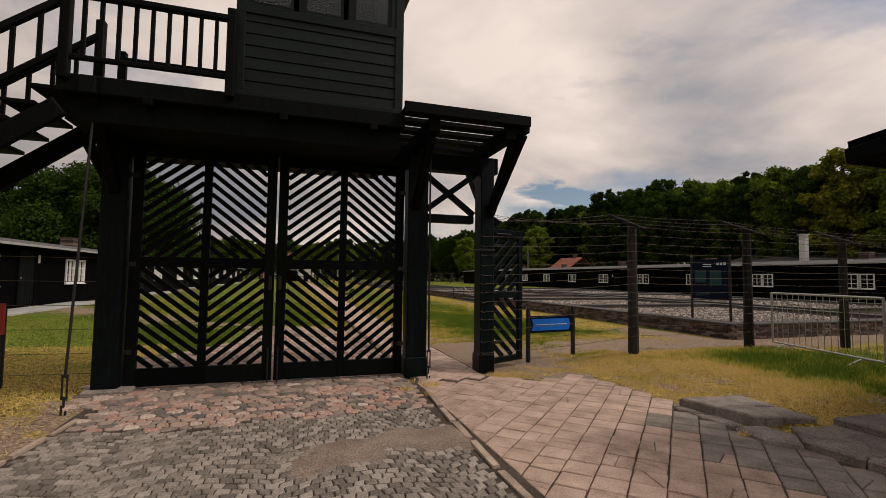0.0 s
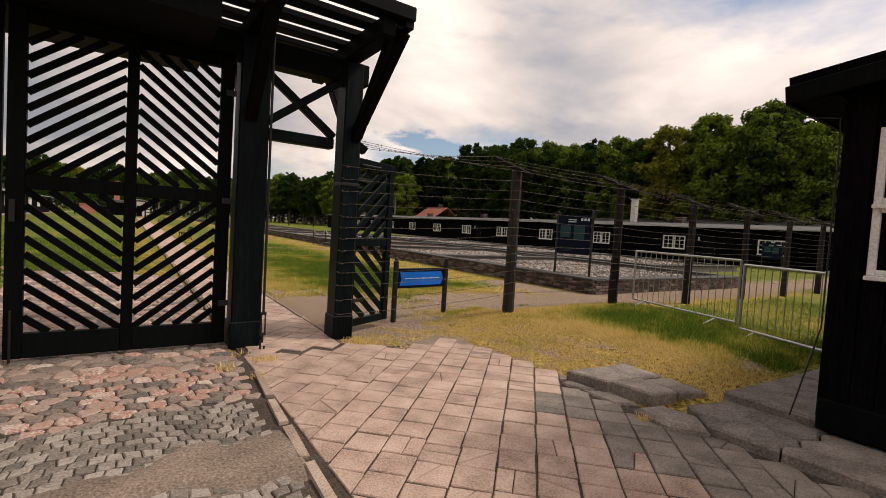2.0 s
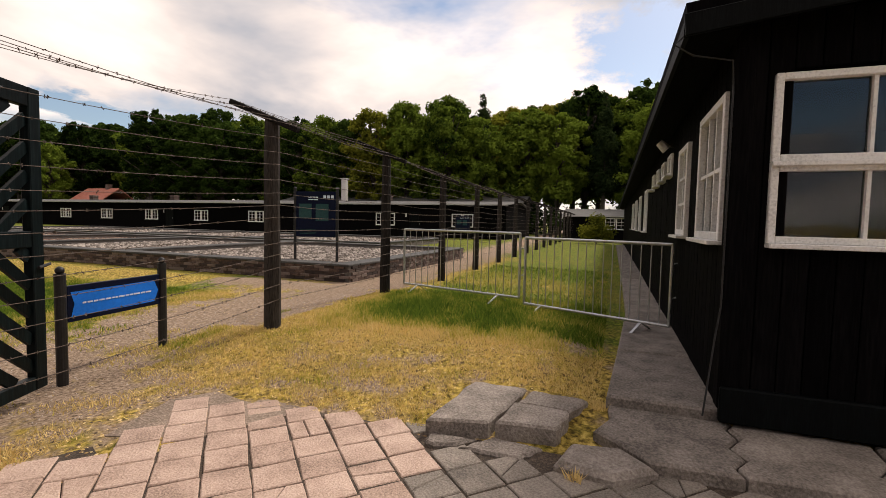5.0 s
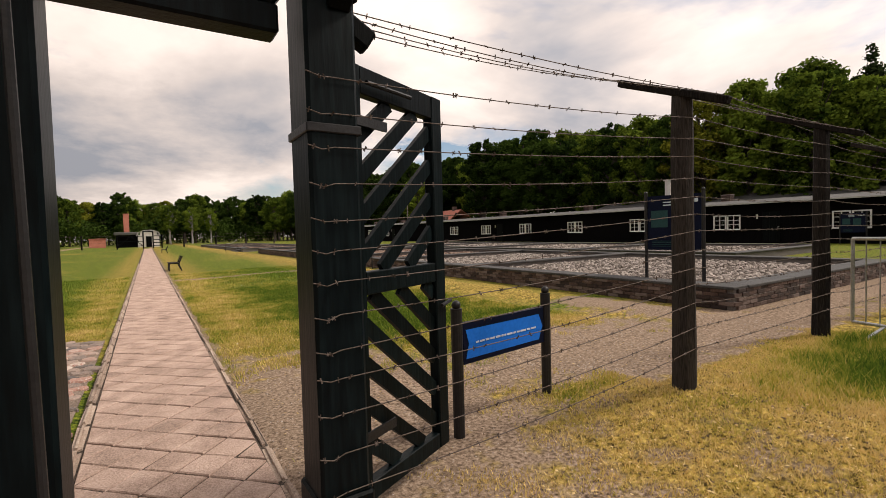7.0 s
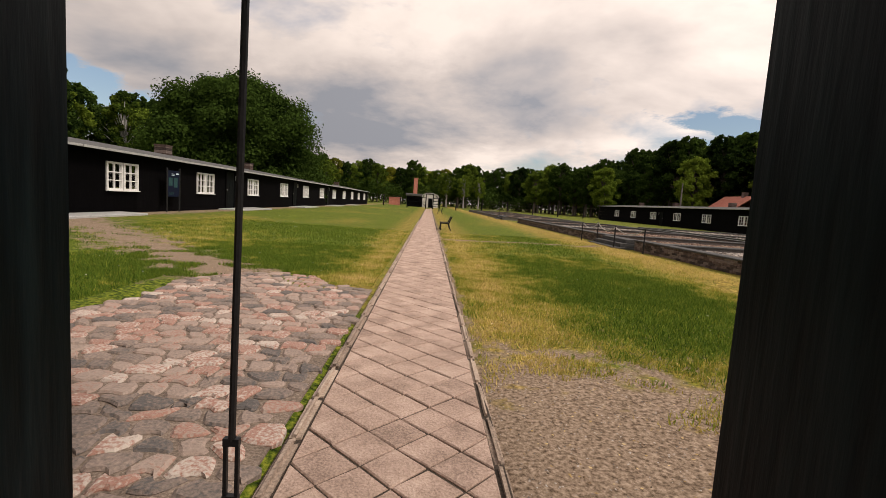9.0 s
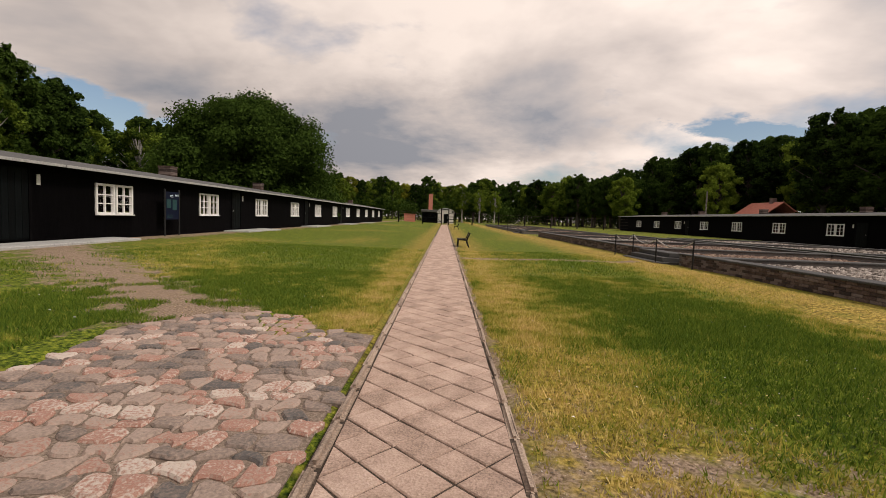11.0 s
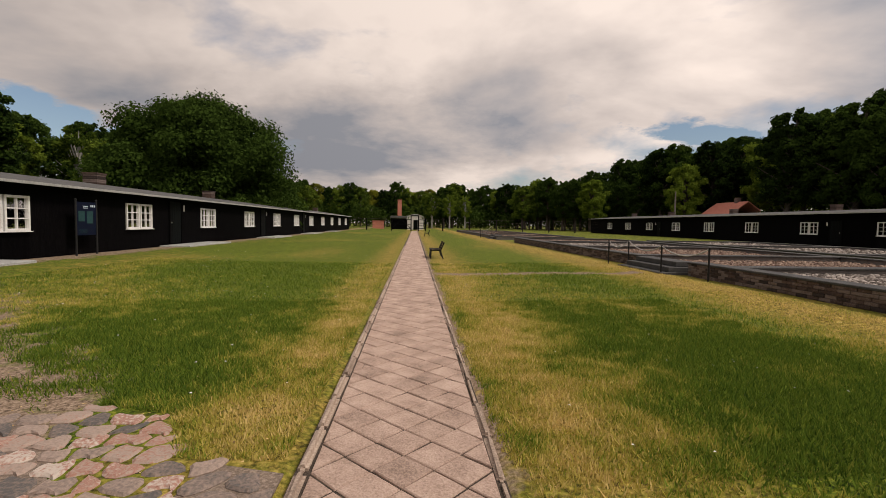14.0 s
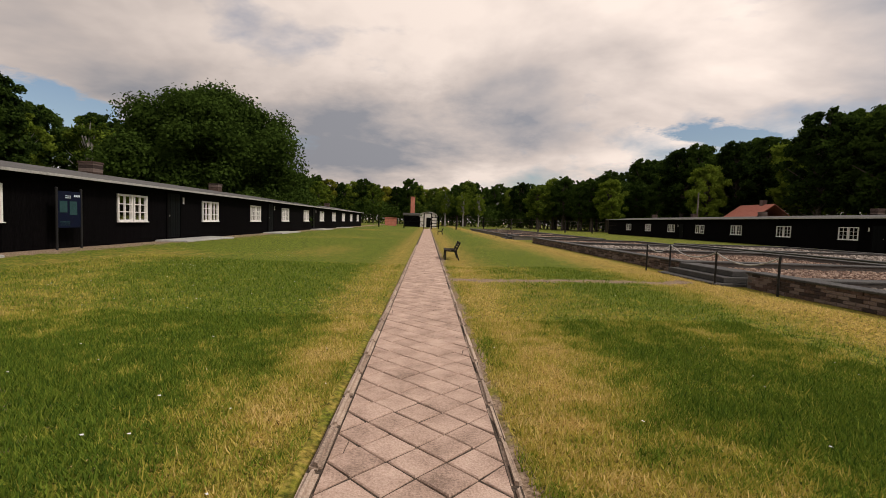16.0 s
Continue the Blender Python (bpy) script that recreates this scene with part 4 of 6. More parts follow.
# ---- windows ----
def window_unit(root, origin, along, out, width, height, cols, rows, sashes=1, frame_w=0.07, depth=0.09, sill=True, curtain=False, name="window", gap=0.0):
    """A white window on a wall: origin is its lower near corner, 'along' runs along the wall, 'out' leaves it."""
    o, a, n = Vector(origin), Vector(along), Vector(out)
    up = Vector((0, 0, 1))

    def bar(u0, u1, v0, v1, d0, d1):
        bm = B()
        p = o + a * ((u0 + u1) / 2) + up * ((v0 + v1) / 2) + n * ((d0 + d1) / 2)
        m = Matrix((a, n, up)).transposed().to_4x4()
        m.translation = p
        bmesh.ops.create_cube(bm, size=1, matrix=m @ Matrix.Diagonal((u1 - u0, d1 - d0, v1 - v0, 1)))
        return bm

    win = part(name, bar(0, width, -0.03, 0.0, -0.02, depth + 0.03 if sill else depth), "white", root, "white painted window", 0.004)
    sw = (width - gap * (sashes - 1)) / sashes
    for s in range(sashes):
        u = s * (sw + gap)
        fw = frame_w
        for bm in (bar(u, u + fw, 0, height, -0.03, depth * 0.6), bar(u + sw - fw, u + sw, 0, height, -0.03, depth * 0.6),
                   bar(u + fw, u + sw - fw, 0, fw, -0.03, depth * 0.6), bar(u + fw, u + sw - fw, height - fw, height, -0.03, depth * 0.6)):
            part("frame", bm, "white", win, bevel=0.005)
        iw, ih = (sw - 2 * fw) / cols, (height - 2 * fw) / rows
        mb = fw * 0.45
        for i in range(1, cols):
            part("glazing_bar", bar(u + fw + iw * i - mb / 2, u + fw + iw * i + mb / 2, fw, height - fw, -0.02, depth * 0.4), "white", win)
        for j in range(1, rows):
            part("glazing_bar", bar(u + fw, u + sw - fw, fw + ih * j - mb / 2, fw + ih * j + mb / 2, -0.02, depth * 0.38), "white", win)
        part("pane", bar(u + fw, u + sw - fw, fw, height - fw, 0.0, 0.004), "glass", win)
        if curtain:
            part("curtain", bar(u + fw + 0.02, u + fw + (sw - 2 * fw) * 0.4, fw, height - fw, -0.16, -0.14), "curtain", win, "pale curtain")
    return win


# ---- guard hut beside the forecourt ----
HX, HY = 5.58, 3.41
hut = thing("guard_hut", (12.0, 0.5, 0.12), "long black-boarded hut with white windows and low felt roof", "hut")
WIN_W = (1.33, 2.40)      # sill and head of its large windows
# west wall round its wide window, which runs from y 3.23 down to 0.8
part("west_wall", box(B(), HX, HX + 0.14, -3.6, HY, 0.1, 1.31), "black", hut)
part("west_wall", box(B(), HX, HX + 0.14, -3.6, HY, 2.42, 2.76), "black", hut)
part("west_wall", box(B(), HX, HX + 0.14, 3.24, HY, 1.31, 2.42), "black", hut)
part("west_wall", box(B(), HX, HX + 0.14, -3.6, 1.28, 1.31, 2.42), "black", hut)
for i in range(50):
    y = HY - 0.01 - 0.14 * i
    if y < -3.4:
        break
    if y > 3.24 or y < 1.28 + 0.14:
        part("plank", box(B(), HX - 0.022, HX - 0.002, y - 0.134, y, 0.34, 2.78), "black", hut, bevel=0.004)
    else:
        part("plank", box(B(), HX - 0.022, HX - 0.002, y - 0.134, y, 0.34, 1.30), "black", hut, bevel=0.004)
        part("plank", box(B(), HX - 0.022, HX - 0.002, y - 0.134, y, 2.43, 2.78), "black", hut, bevel=0.004)
part("base_board", box(B(), HX - 0.06, HX - 0.002, -3.6, HY + 0.03, 0.12, 0.36), "tar", hut, "", 0.01)
window_unit(hut, (HX - 0.01, 3.23, WIN_W[0]), (0, -1, 0), (-1, 0, 0), 1.94, 0.5, 4, 1, frame_w=0.045, name="west_window_low")
window_unit(hut, (HX - 0.01, 3.23, WIN_W[0] + 0.515), (0, -1, 0), (-1, 0, 0), 1.94, 0.55, 4, 1, frame_w=0.045, sill=False, name="west_window_high")
# gable above, rising gently to the south
bm = B()
vs = [bm.verts.new(p) for p in ((HX, HY, 2.76), (HX, -3.6, 2.76), (HX, -0.1, 3.10))]
ws = [bm.verts.new((v.co.x + 0.14, v.co.y, v.co.z)) for v in vs]
bm.faces.new(vs), bm.faces.new(ws[::-1])
for i in range(3):
    bm.faces.new((vs[i], vs[(i + 1) % 3], ws[(i + 1) % 3], ws[i]))
part("gable", bm, "black", hut)
# north wall with its openings
OPEN_N = [(5.74, 6.73, 1.33, 2.36), (7.42, 8.12, 1.33, 2.3), (8.90, 9.35, 2.12, 2.4), (9.82, 10.22, 2.12, 2.4), (10.75, 11.15, 2.12, 2.4), (11.7, 12.1, 2.12, 2.4),
          (13.4, 14.25, 1.3, 2.25), (15.9, 16.75, 1.3, 2.25), (18.4, 19.25, 1.3, 2.25), (20.9, 21.75, 1.3, 2.25)]
edge = HX + 0.14
for x0, x1, z0, z1 in OPEN_N:
    part("north_wall", box(B(), edge, x0, HY - 0.14, HY, 0.1, 2.76), "black", hut)
    part("north_wall", box(B(), x0, x1, HY - 0.14, HY, 0.1, z0), "black", hut)
    part("north_wall", box(B(), x0, x1, HY - 0.14, HY, z1, 2.76), "black", hut)
    edge = x1
    small = z1 - z0 < 0.5
    window_unit(hut, (x0, HY + 0.0, z0), (1, 0, 0), (0, 1, 0), x1 - x0, z1 - z0, 3 if x0 < 6 else 2, 1 if small else (2 if x0 < 6 else 3), frame_w=0.045 if small else 0.06, name="window")
part("north_wall", box(B(), edge, 38, HY - 0.14, HY, 0.1, 2.76), "black", hut)
x = HX + 0.0
while x < 16:
    w = 0.16
    hole = [o for o in OPEN_N if o[0] - 0.02 < x + w / 2 < o[1] + 0.02]
    if hole:
        part("plank", box(B(), x + 0.004, x + w - 0.004, HY + 0.002, HY + 0.02, 0.34, hole[0][2] - 0.035), "black", hut)
        part("plank", box(B(), x + 0.004, x + w - 0.004, HY + 0.002, HY + 0.02, hole[0][3] + 0.005, 2.76), "black", hut)
    else:
        part("plank", box(B(), x + 0.004, x + w - 0.004, HY + 0.002, HY + 0.022, 0.34, 2.76), "black", hut)
    x += w
part("corner_post", box(B(), HX - 0.035, HX + 0.10, HY - 0.08, HY + 0.04, 0.2, 2.76), "black", hut, "", 0.01)
part("east_wall", box(B(), 37.86, 38, -3.6, HY - 0.14, 0.1, 2.76), "black", hut)
part("south_wall", box(B(), HX + 0.14, 38, -3.6, -3.46, 0.1, 2.76), "black", hut)
# inner faces painted near black, so the room behind the panes looks unlit
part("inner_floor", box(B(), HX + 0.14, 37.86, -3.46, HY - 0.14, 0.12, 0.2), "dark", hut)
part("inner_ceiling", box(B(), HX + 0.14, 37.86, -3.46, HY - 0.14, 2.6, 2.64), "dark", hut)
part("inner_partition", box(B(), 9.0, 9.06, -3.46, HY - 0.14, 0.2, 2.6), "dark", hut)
for s, y0 in ((1, HY + 0.36), (-1, -3.9)):
    bm = beam(B(), (HX - 0.2, (y0 - 0.1) / 2, (2.86 + 3.30) / 2 - 0.07), (38.2, (y0 - 0.1) / 2, (2.86 + 3.30) / 2 - 0.07), math.hypot(y0 + 0.1, 0.44) if s > 0 else math.hypot(-3.9 + 0.1, 0.44), 0.09, up=(0, s * 0.44, abs(y0 + 0.1)))
    part("roof_slope", bm, "black", hut)
part("barge_board", beam(B(), (HX - 0.22, HY + 0.37, 2.69), (HX - 0.22, -0.1, 3.13), 0.03, 0.14), "tar", hut, "", 0.006)
part("eave_board", box(B(), HX - 0.2, 38.2, HY + 0.34, HY + 0.37, 2.62, 2.73), "tar", hut)
part("soffit", box(B(), HX - 0.2, 38.2, HY + 0.04, HY + 0.34, 2.64, 2.66), "black", hut)
part("roof_peg", rod(B(), (HX - 0.1, HY + 0.05, 2.79), (HX - 0.1, HY + 0.05, 2.88), 0.012), "iron", hut)
part("roof_peg", rod(B(), (HX - 0.1, 2.55, 2.84), (HX - 0.1, 2.55, 2.91), 0.012), "iron", hut)
# cable from the eave down the corner
cable = bpy.data.curves.new("cable", "CURVE")
cable.dimensions, cable.bevel_depth = "3D", 0.006
sp = cable.splines.new("POLY")
pts = [(HX - 0.16, HY + 0.35, 2.66), (HX - 0.2, HY + 0.42, 2.58), (HX - 0.12, HY + 0.3, 2.53), (HX - 0.05, HY + 0.06, 2.5), (HX - 0.05, HY + 0.05, 2.3), (HX - 0.05, HY + 0.05, 0.9), (HX - 0.08, HY + 0.08, 0.7), (HX - 0.2, HY + 0.15, 0.2)]
sp.points.add(len(pts) - 1)
for p, q in zip(sp.points, pts):
    p.co = (*q, 1)
cable.materials.append(M["iron"])
co = new("cable", cable)
co.parent = hut
co.location = -base_of(hut)
lamp = part("wall_lamp", rod(B(), (9.0, HY + 0.1, 2.46), (9.0, HY + 0.2, 2.56), 0.07, 0.05, 10), "plaster", hut, "small pale wall lamp")
part("bracket", box(B(), 8.98, 9.02, HY, HY + 0.12, 2.49, 2.53), "iron", lamp)


# concrete apron and lifted slabs at the hut
def apron():
    root = thing("apron", (6, 3.8, 0.1), "cracked grey concrete apron along the foot of the hut", "apron", kind="structure")
    c1 = [(4.86, 3.43), (4.96, 3.46), (5.08, 3.38), (5.22, 3.44), (5.36, 3.36), (5.5, 3.40), (5.62, 3.34)]
    c2 = [(4.90, 2.70), (5.05, 2.66), (5.15, 2.74), (5.32, 2.62), (5.57, 2.60)]
    c3 = [(4.94, 1.92), (5.12, 1.98), (5.25, 1.86), (5.4, 1.93), (5.57, 1.88)]
    low = lambda line: [(x, y - 0.014) for x, y in line]
    strips = [[(4.84, 3.9), *c1, (5.63, 4.14), (5.4, 4.12), (5.15, 4.22), (4.97, 4.02)], [*low(c1)[::-1], *c2], [*low(c2)[::-1], *c3],
              [*low(c3)[::-1], (5.0, -2.5), (5.57, -2.5)],
              [(5.64, 3.36), (7.0, 3.36), (7.0, 4.06), (5.64, 4.15)], [(7.015, 3.36), (9.4, 3.36), (9.4, 3.92), (7.015, 4.06)], [(9.415, 3.36), (14, 3.36), (14, 3.9), (9.415, 3.92)], [(14.015, 3.36), (34, 3.36), (34, 3.9), (14.015, 3.9)]]
    for i, s in enumerate(strips):
        part("apron_slab", slab(B(), s, -0.05, (0.09 if i < 4 else 0.15) + 0.006 * (i % 3), 0.016), "concrete", root)
    part("broken_lump", slab(B(), [(4.66, 4.42), (4.62, 4.1), (4.8, 3.86), (5.0, 4.05), (4.95, 4.35)], -0.05, 0.075, 0.03), "concrete", root, "broken concrete lump")


apron()


def chipped(pts):
    """Breaks the straight sides of a slab into slightly uneven ones."""
    rnd = random.Random(int(pts[0][0] * 1000))
    out = []
    for p, q in zip(pts, pts[1:] + pts[:1]):
        for k in range(5):
            f = k / 5
            out.append((p[0] + (q[0] - p[0]) * f + rnd.uniform(-0.012, 0.012), p[1] + (q[1] - p[1]) * f + rnd.uniform(-0.012, 0.012)))
    return out


def loose_slab(pts, z0, z1, tilt=0.0):
    root = slab(B(), chipped(pts), z0, z1, 0.016)
    ob = part("concrete_slab", root, "concrete")
    tagged(ob, "grey pebbly concrete slab lying tilted on the grass edge", "concrete slab", "lifted slabs")
    return ob


loose_slab([(4.80, 5.27), (4.92, 4.86), (5.63, 4.74), (5.63, 5.18)], 0.0, 0.125)
loose_slab([(4.94, 4.83), (4.98, 4.43), (5.30, 4.38), (5.32, 4.77)], 0.0, 0.13)
loose_slab([(5.34, 4.76), (5.33, 4.38), (5.60, 4.28), (5.64, 4.70)], -0.01, 0.115)
loose_slab([(4.70, 5.0), (4.72, 4.62), (4.90, 4.5), (4.92, 4.84)], -0.05, 0.03)
loose_slab([(4.66, 5.2), (4.70, 5.03), (4.84, 4.92), (4.8, 5.25)], -0.05, 0.04)


# ---- plots with brick kerbs where huts stood ----
def plot(name, x0, x1, y0, y1, cross, gaps, label, group="hut foundations", near=False, top=0.48):
    root = thing(name, ((x0 + x1) / 2, (y0 + y1) / 2, 0.05), label, "foundation", group)
    w, g0 = 0.42, 0.0
    sides = []
    def run_y(x, ya, yb):
        edges = [ya]
        for a, c in gaps if x == x0 else []:
            edges += [a, c]
        edges.append(yb)
        for a, c in zip(edges[::2], edges[1::2]):
            part("core", box(B(), x + 0.03, x + w - 0.03, a + 0.03, c - 0.03, g0, top - 0.05), "mortar", root)
            n = max(1, round((c - a) / 2.0))
            for i in range(n):
                part("coping", box(B(), x - 0.02, x + w + 0.02, a + (c - a) * i / n + 0.004, a + (c - a) * (i + 1) / n - 0.004, top - 0.05, top), "coping", root, bevel=0.01)
            sides.append((x, a, c))
    run_y(x0, y0, y1)
    run_y(x1 - w, y0, y1)
    for y in [y0, *cross, y1 - w]:
        part("core", box(B(), x0 + w - 0.03, x1 - w + 0.03, y + 0.03, y + w - 0.03, g0, top - 0.055), "mortar", root)
        n = max(1, round((x1 - x0) / 2.0))
        for i in range(n):
            xa, xb = x0 + w + 0.02 + (x1 - x0 - 2 * w - 0.04) * i / n, x0 + w + 0.02 + (x1 - x0 - 2 * w - 0.04) * (i + 1) / n
            part("coping", box(B(), xa + 0.004, xb - 0.004, y - 0.02, y + w + 0.02, top - 0.054, top - 0.002), "coping", root, bevel=0.01)
    return root, sides


def brick_mesh(length):
    bm = box(B(), 0, length, 0, 0.05, 0, 0.064)
    bmesh.ops.bevel(bm, geom=bm.edges[:], offset=0.006, segments=1, affect="EDGES")
    me = bpy.data.meshes.new("brick")
    bm.to_mesh(me)
    bm.free()
    me.materials.append(M["brick"])
    return me


BRICK = brick_mesh(0.242)
plot_a, _ = plot("foundation_near", 10.4, 18.3, 9.3, 46.5, [16.6, 22.4, 27.0, 33.5, 40.0], [(24.0, 26.8)], "brick-edged hut foundation with grey coping filled with rubble")
plot_b, _ = plot("rear_foundation", 20.6, 29.0, 14.0, 46.0, [22.0, 30.0, 38.0], [], "brick-edged hut foundation filled with rubble, farther back", top=0.42)
plot_c, _ = plot("foundation_far", 10.1, 18.0, 52.0, 92.0, [60, 68, 76, 84], [(53.0, 56.0)], "long brick-edged hut foundation by the far fence", top=0.42)


def bricks():
    """Courses of real bricks on the two faces seen from the path: the near ones singly, the rest as one."""
    rnd = random.Random(21)
    base = base_of(plot_a)
    rest_v, rest_f = [], []
    count = 0
    proto = [(v.co.copy()) for v in BRICK.vertices]
    pf = [tuple(p.vertices) for p in BRICK.polygons]
    jobs = []
    for course in range(6):
        zz = 0.03 + course * 0.069
        for face, start, end in (("w", 9.3, 46.5), ("s", 10.4, 18.3)):
            s = start + (0.125 if course % 2 else 0.0)
            while s < end - 0.2:
                if face == "s" or not 23.9 < s + 0.12 < 26.7:
                    jobs.append((face, s, zz))
                s += 0.252
    jobs.sort(key=lambda j: j[1] if j[0] == "w" else j[1] - 1.0)
    for face, s, zz in jobs:
        out = rnd.uniform(-0.008, 0.006)
        if face == "w":
            m = Matrix.Translation((10.43 - 0.035 + out + 0.05, s, zz)) @ Matrix.Rotation(radians(90), 4, "Z")
        else:
            m = Matrix.Translation((s, 9.33 - 0.035 + out, zz))
        if count < 300:
            ob = new("brick", BRICK)
            ob.parent = plot_a
            ob.matrix_basis = Matrix.Translation(-base) @ m
            count += 1
        else:
            k = len(rest_v)
            rest_v += [tuple((m @ v) - base) for v in proto]
            rest_f += [tuple(i + k for i in f) for f in pf]
    me = bpy.data.meshes.new("brickwork")
    me.from_pydata(rest_v, [], rest_f)
    me.materials.append(M["brick_joined"])
    ob = new("brickwork", me)
    ob.parent = plot_a
    ob["kind"] = "stuff"


bricks()


def rubble(name, x0, x1, y0, y1, z, n, size, mat, label, seed):
    """Loose stones: one low mound of many small angular stones over a bed."""
    rng = np.random.default_rng(seed)
    px, py = rng.uniform(x0, x1, n), rng.uniform(y0, y1, n)
    s = rng.uniform(0.5, 1.0, n) * size
    ang = rng.uniform(0, 6.28, n)
    cube = np.array([(-1, -1, -0.6), (1, -0.8, -0.6), (0.9, 1, -0.6), (-1, 0.8, -0.6), (-0.6, -0.7, 0.6), (0.7, -0.5, 0.5), (0.5, 0.7, 0.65), (-0.7, 0.5, 0.45)])
    faces = np.array([(4, 5, 6, 7), (0, 1, 5, 4), (1, 2, 6, 5), (2, 3, 7, 6), (3, 0, 4, 7)])
    c, si = np.cos(ang)[:, None], np.sin(ang)[:, None]
    vx = (cube[None, :, 0] * c - cube[None, :, 1] * si) * s[:, None] + px[:, None]
    vy = (cube[None, :, 0] * si + cube[None, :, 1] * c) * s[:, None] + py[:, None]
    vz = cube[None, :, 2] * s[:, None] + z + rng.uniform(0, size * 0.6, n)[:, None]
    v = np.stack([vx, vy, vz], -1).reshape(-1, 3)
    f = (faces[None] + (np.arange(n) * 8)[:, None, None]).reshape(-1, 4)
    bm = box(B(), x0 - 0.02, x1 + 0.02, y0 - 0.02, y1 + 0.02, -0.05, z)
    me0 = bpy.data.meshes.new(name)
    bm.to_mesh(me0)
    bm.free()
    bv = [tuple(q.co) for q in me0.vertices]
    bf = [tuple(p.vertices) for p in me0.polygons]
    bpy.data.meshes.remove(me0)
    me = bpy.data.meshes.new(name)
    me.from_pydata(bv + v.tolist(), [], bf + (f + len(bv)).tolist())
    me.materials.append(M[mat])
    tagged(new(name, me), label, "rubble", "rubble fillings", "stuff")


rubble("rubble_bed", 10.82, 17.88, 9.72, 16.58, 0.30, 5200, 0.055, "gravel", "pale grey rubble filling the foundation", 1)
rubble("rubble_bed", 10.82, 17.88, 17.02, 22.38, 0.30, 3000, 0.06, "gravel", "pale grey rubble filling the foundation", 2)
rubble("rubble_bed", 10.82, 17.88, 22.82, 26.98, 0.28, 2200, 0.055, "gravel_brown", "brown rubble behind the steps", 3)
rubble("rubble_bed", 10.82, 17.88, 27.42, 33.48, 0.30, 2200, 0.06, "gravel_brown", "brown rubble filling the foundation", 4)
rubble("rubble_bed", 10.82, 17.88, 33.92, 39.98, 0.30, 1500, 0.07, "gravel", "grey rubble filling the foundation", 5)
rubble("rubble_bed", 10.82, 17.88, 40.42, 46.08, 0.30, 1200, 0.07, "gravel_brown", "brown rubble filling the foundation", 6)
rubble("rubble_bed", 21.02, 28.58, 14.42, 45.58, 0.26, 3500, 0.08, "gravel", "grey rubble filling the back foundation", 7)
rubble("rubble_bed", 10.52, 17.58, 52.42, 91.58, 0.26, 2500, 0.09, "gravel_brown", "brown rubble filling the far foundation", 8)


def plot_steps(y0, y1, label):
    root = thing("entrance_steps", (9.6, (y0 + y1) / 2, 0.0), label, "steps", "foundation steps")
    for k in range(3):
        x = 9.67 + 0.27 * k
        part("step", box(B(), x, 10.8, y0 + 0.1 * k, y1 - 0.1 * k, 0.02 + 0.145 * k, 0.165 + 0.145 * k), "coping", root, "", 0.015)
    return root


plot_steps(24.02, 26.78, "worn grey stone steps up to the foundation")
plot_steps(53.0, 56.0, "worn grey stone steps up to the far foundation")


def chain_posts(posts, label):
    root = thing("chain_rail", (posts[0][0], posts[0][1], 0), label, "chain rail", "chain rails by the steps")
    for x, y, z0, z1 in posts:
        part("post", rod(B(), (x, y, z0 - 0.05), (x, y, z1), 0.025, n=8), "iron", root)
    for (xa, ya, _, za), (xb, yb, _, zb) in zip(posts, posts[1:]):
        pts = sagging((xa, ya, za - 0.03), (xb, yb, zb - 0.03), 0.22, 12)
        bm = B()
        for p, q in zip(pts, pts[1:]):
            rod(bm, p, q, 0.018, n=5)
        part("rope", bm, "fascia", root, "slack grey rope")


chain_posts([(9.58, 27.3, 0.05, 0.95), (10.15, 27.0, 0.05, 0.98), (9.72, 24.1, 0.05, 0.93), (10.15, 22.65, 0.05, 0.93)], "slack grey rope on black posts before the steps")
chain_posts([(9.2, 56.2, 0.05, 0.98), (10.3, 56.2, 0.4, 1.3)], "slack rope on black posts beside the far steps")


# ---- information boards ----
def info_board(x0, y0, x1, y1, zg, zt, out, label):
    root = thing("info_board", ((x0 + x1) / 2, (y0 + y1) / 2, zg), label, "information board", "information boards")
    a, c = Vector((x0, y0, 0)), Vector((x1, y1, 0))
    d = (c - a).normalized()
    n = Vector(out)
    for p in (a, c):
        part("post", rod(B(), (p.x, p.y, zg - 0.1), (p.x, p.y, zt + 0.03), 0.035, n=10), "iron", root)
        bm = B()
        bmesh.ops.create_uvsphere(bm, u_segments=8, v_segments=6, radius=0.04, matrix=Matrix.Translation((p.x, p.y, zt + 0.05)))
        part("finial", bm, "iron", root)
    zm = zg + (zt - zg) * 0.36
    pan = part("panel", beam(B(), a + d * 0.04 + Vector((0, 0, (zm + zt) / 2)), c - d * 0.04 + Vector((0, 0, (zm + zt) / 2)), 0.03, zt - zm - 0.04), "navy", root, "navy printed panel")
    L, h = (c - a).length, zt - zm

    def patch(u0, u1, v0, v1, mat, nm):
        p, q = a + d * (L * u0) + n * 0.018 + Vector((0, 0, zm + h * (v0 + v1) / 2)), a + d * (L * u1) + n * 0.018 + Vector((0, 0, zm + h * (v0 + v1) / 2))
        part(nm, beam(B(), p, q, 0.004, h * (v1 - v0)), mat, pan)

    patch(0.1, 0.4, 0.42, 0.72, "teal", "map_print")
    patch(0.5, 0.8, 0.36, 0.72, "teal", "map_print")
    for v in (0.80, 0.85):
        patch(0.32, 0.55, v, v + 0.02, "pale", "text_bar")
    for i in range(3):
        patch(0.68 + 0.09 * i, 0.74 + 0.09 * i, 0.84, 0.90, "pale", "text_bar")
    for i in range(4):
        patch(0.12, 0.5, 0.08 + 0.03 * i, 0.09 + 0.03 * i, "teal", "text_bar")


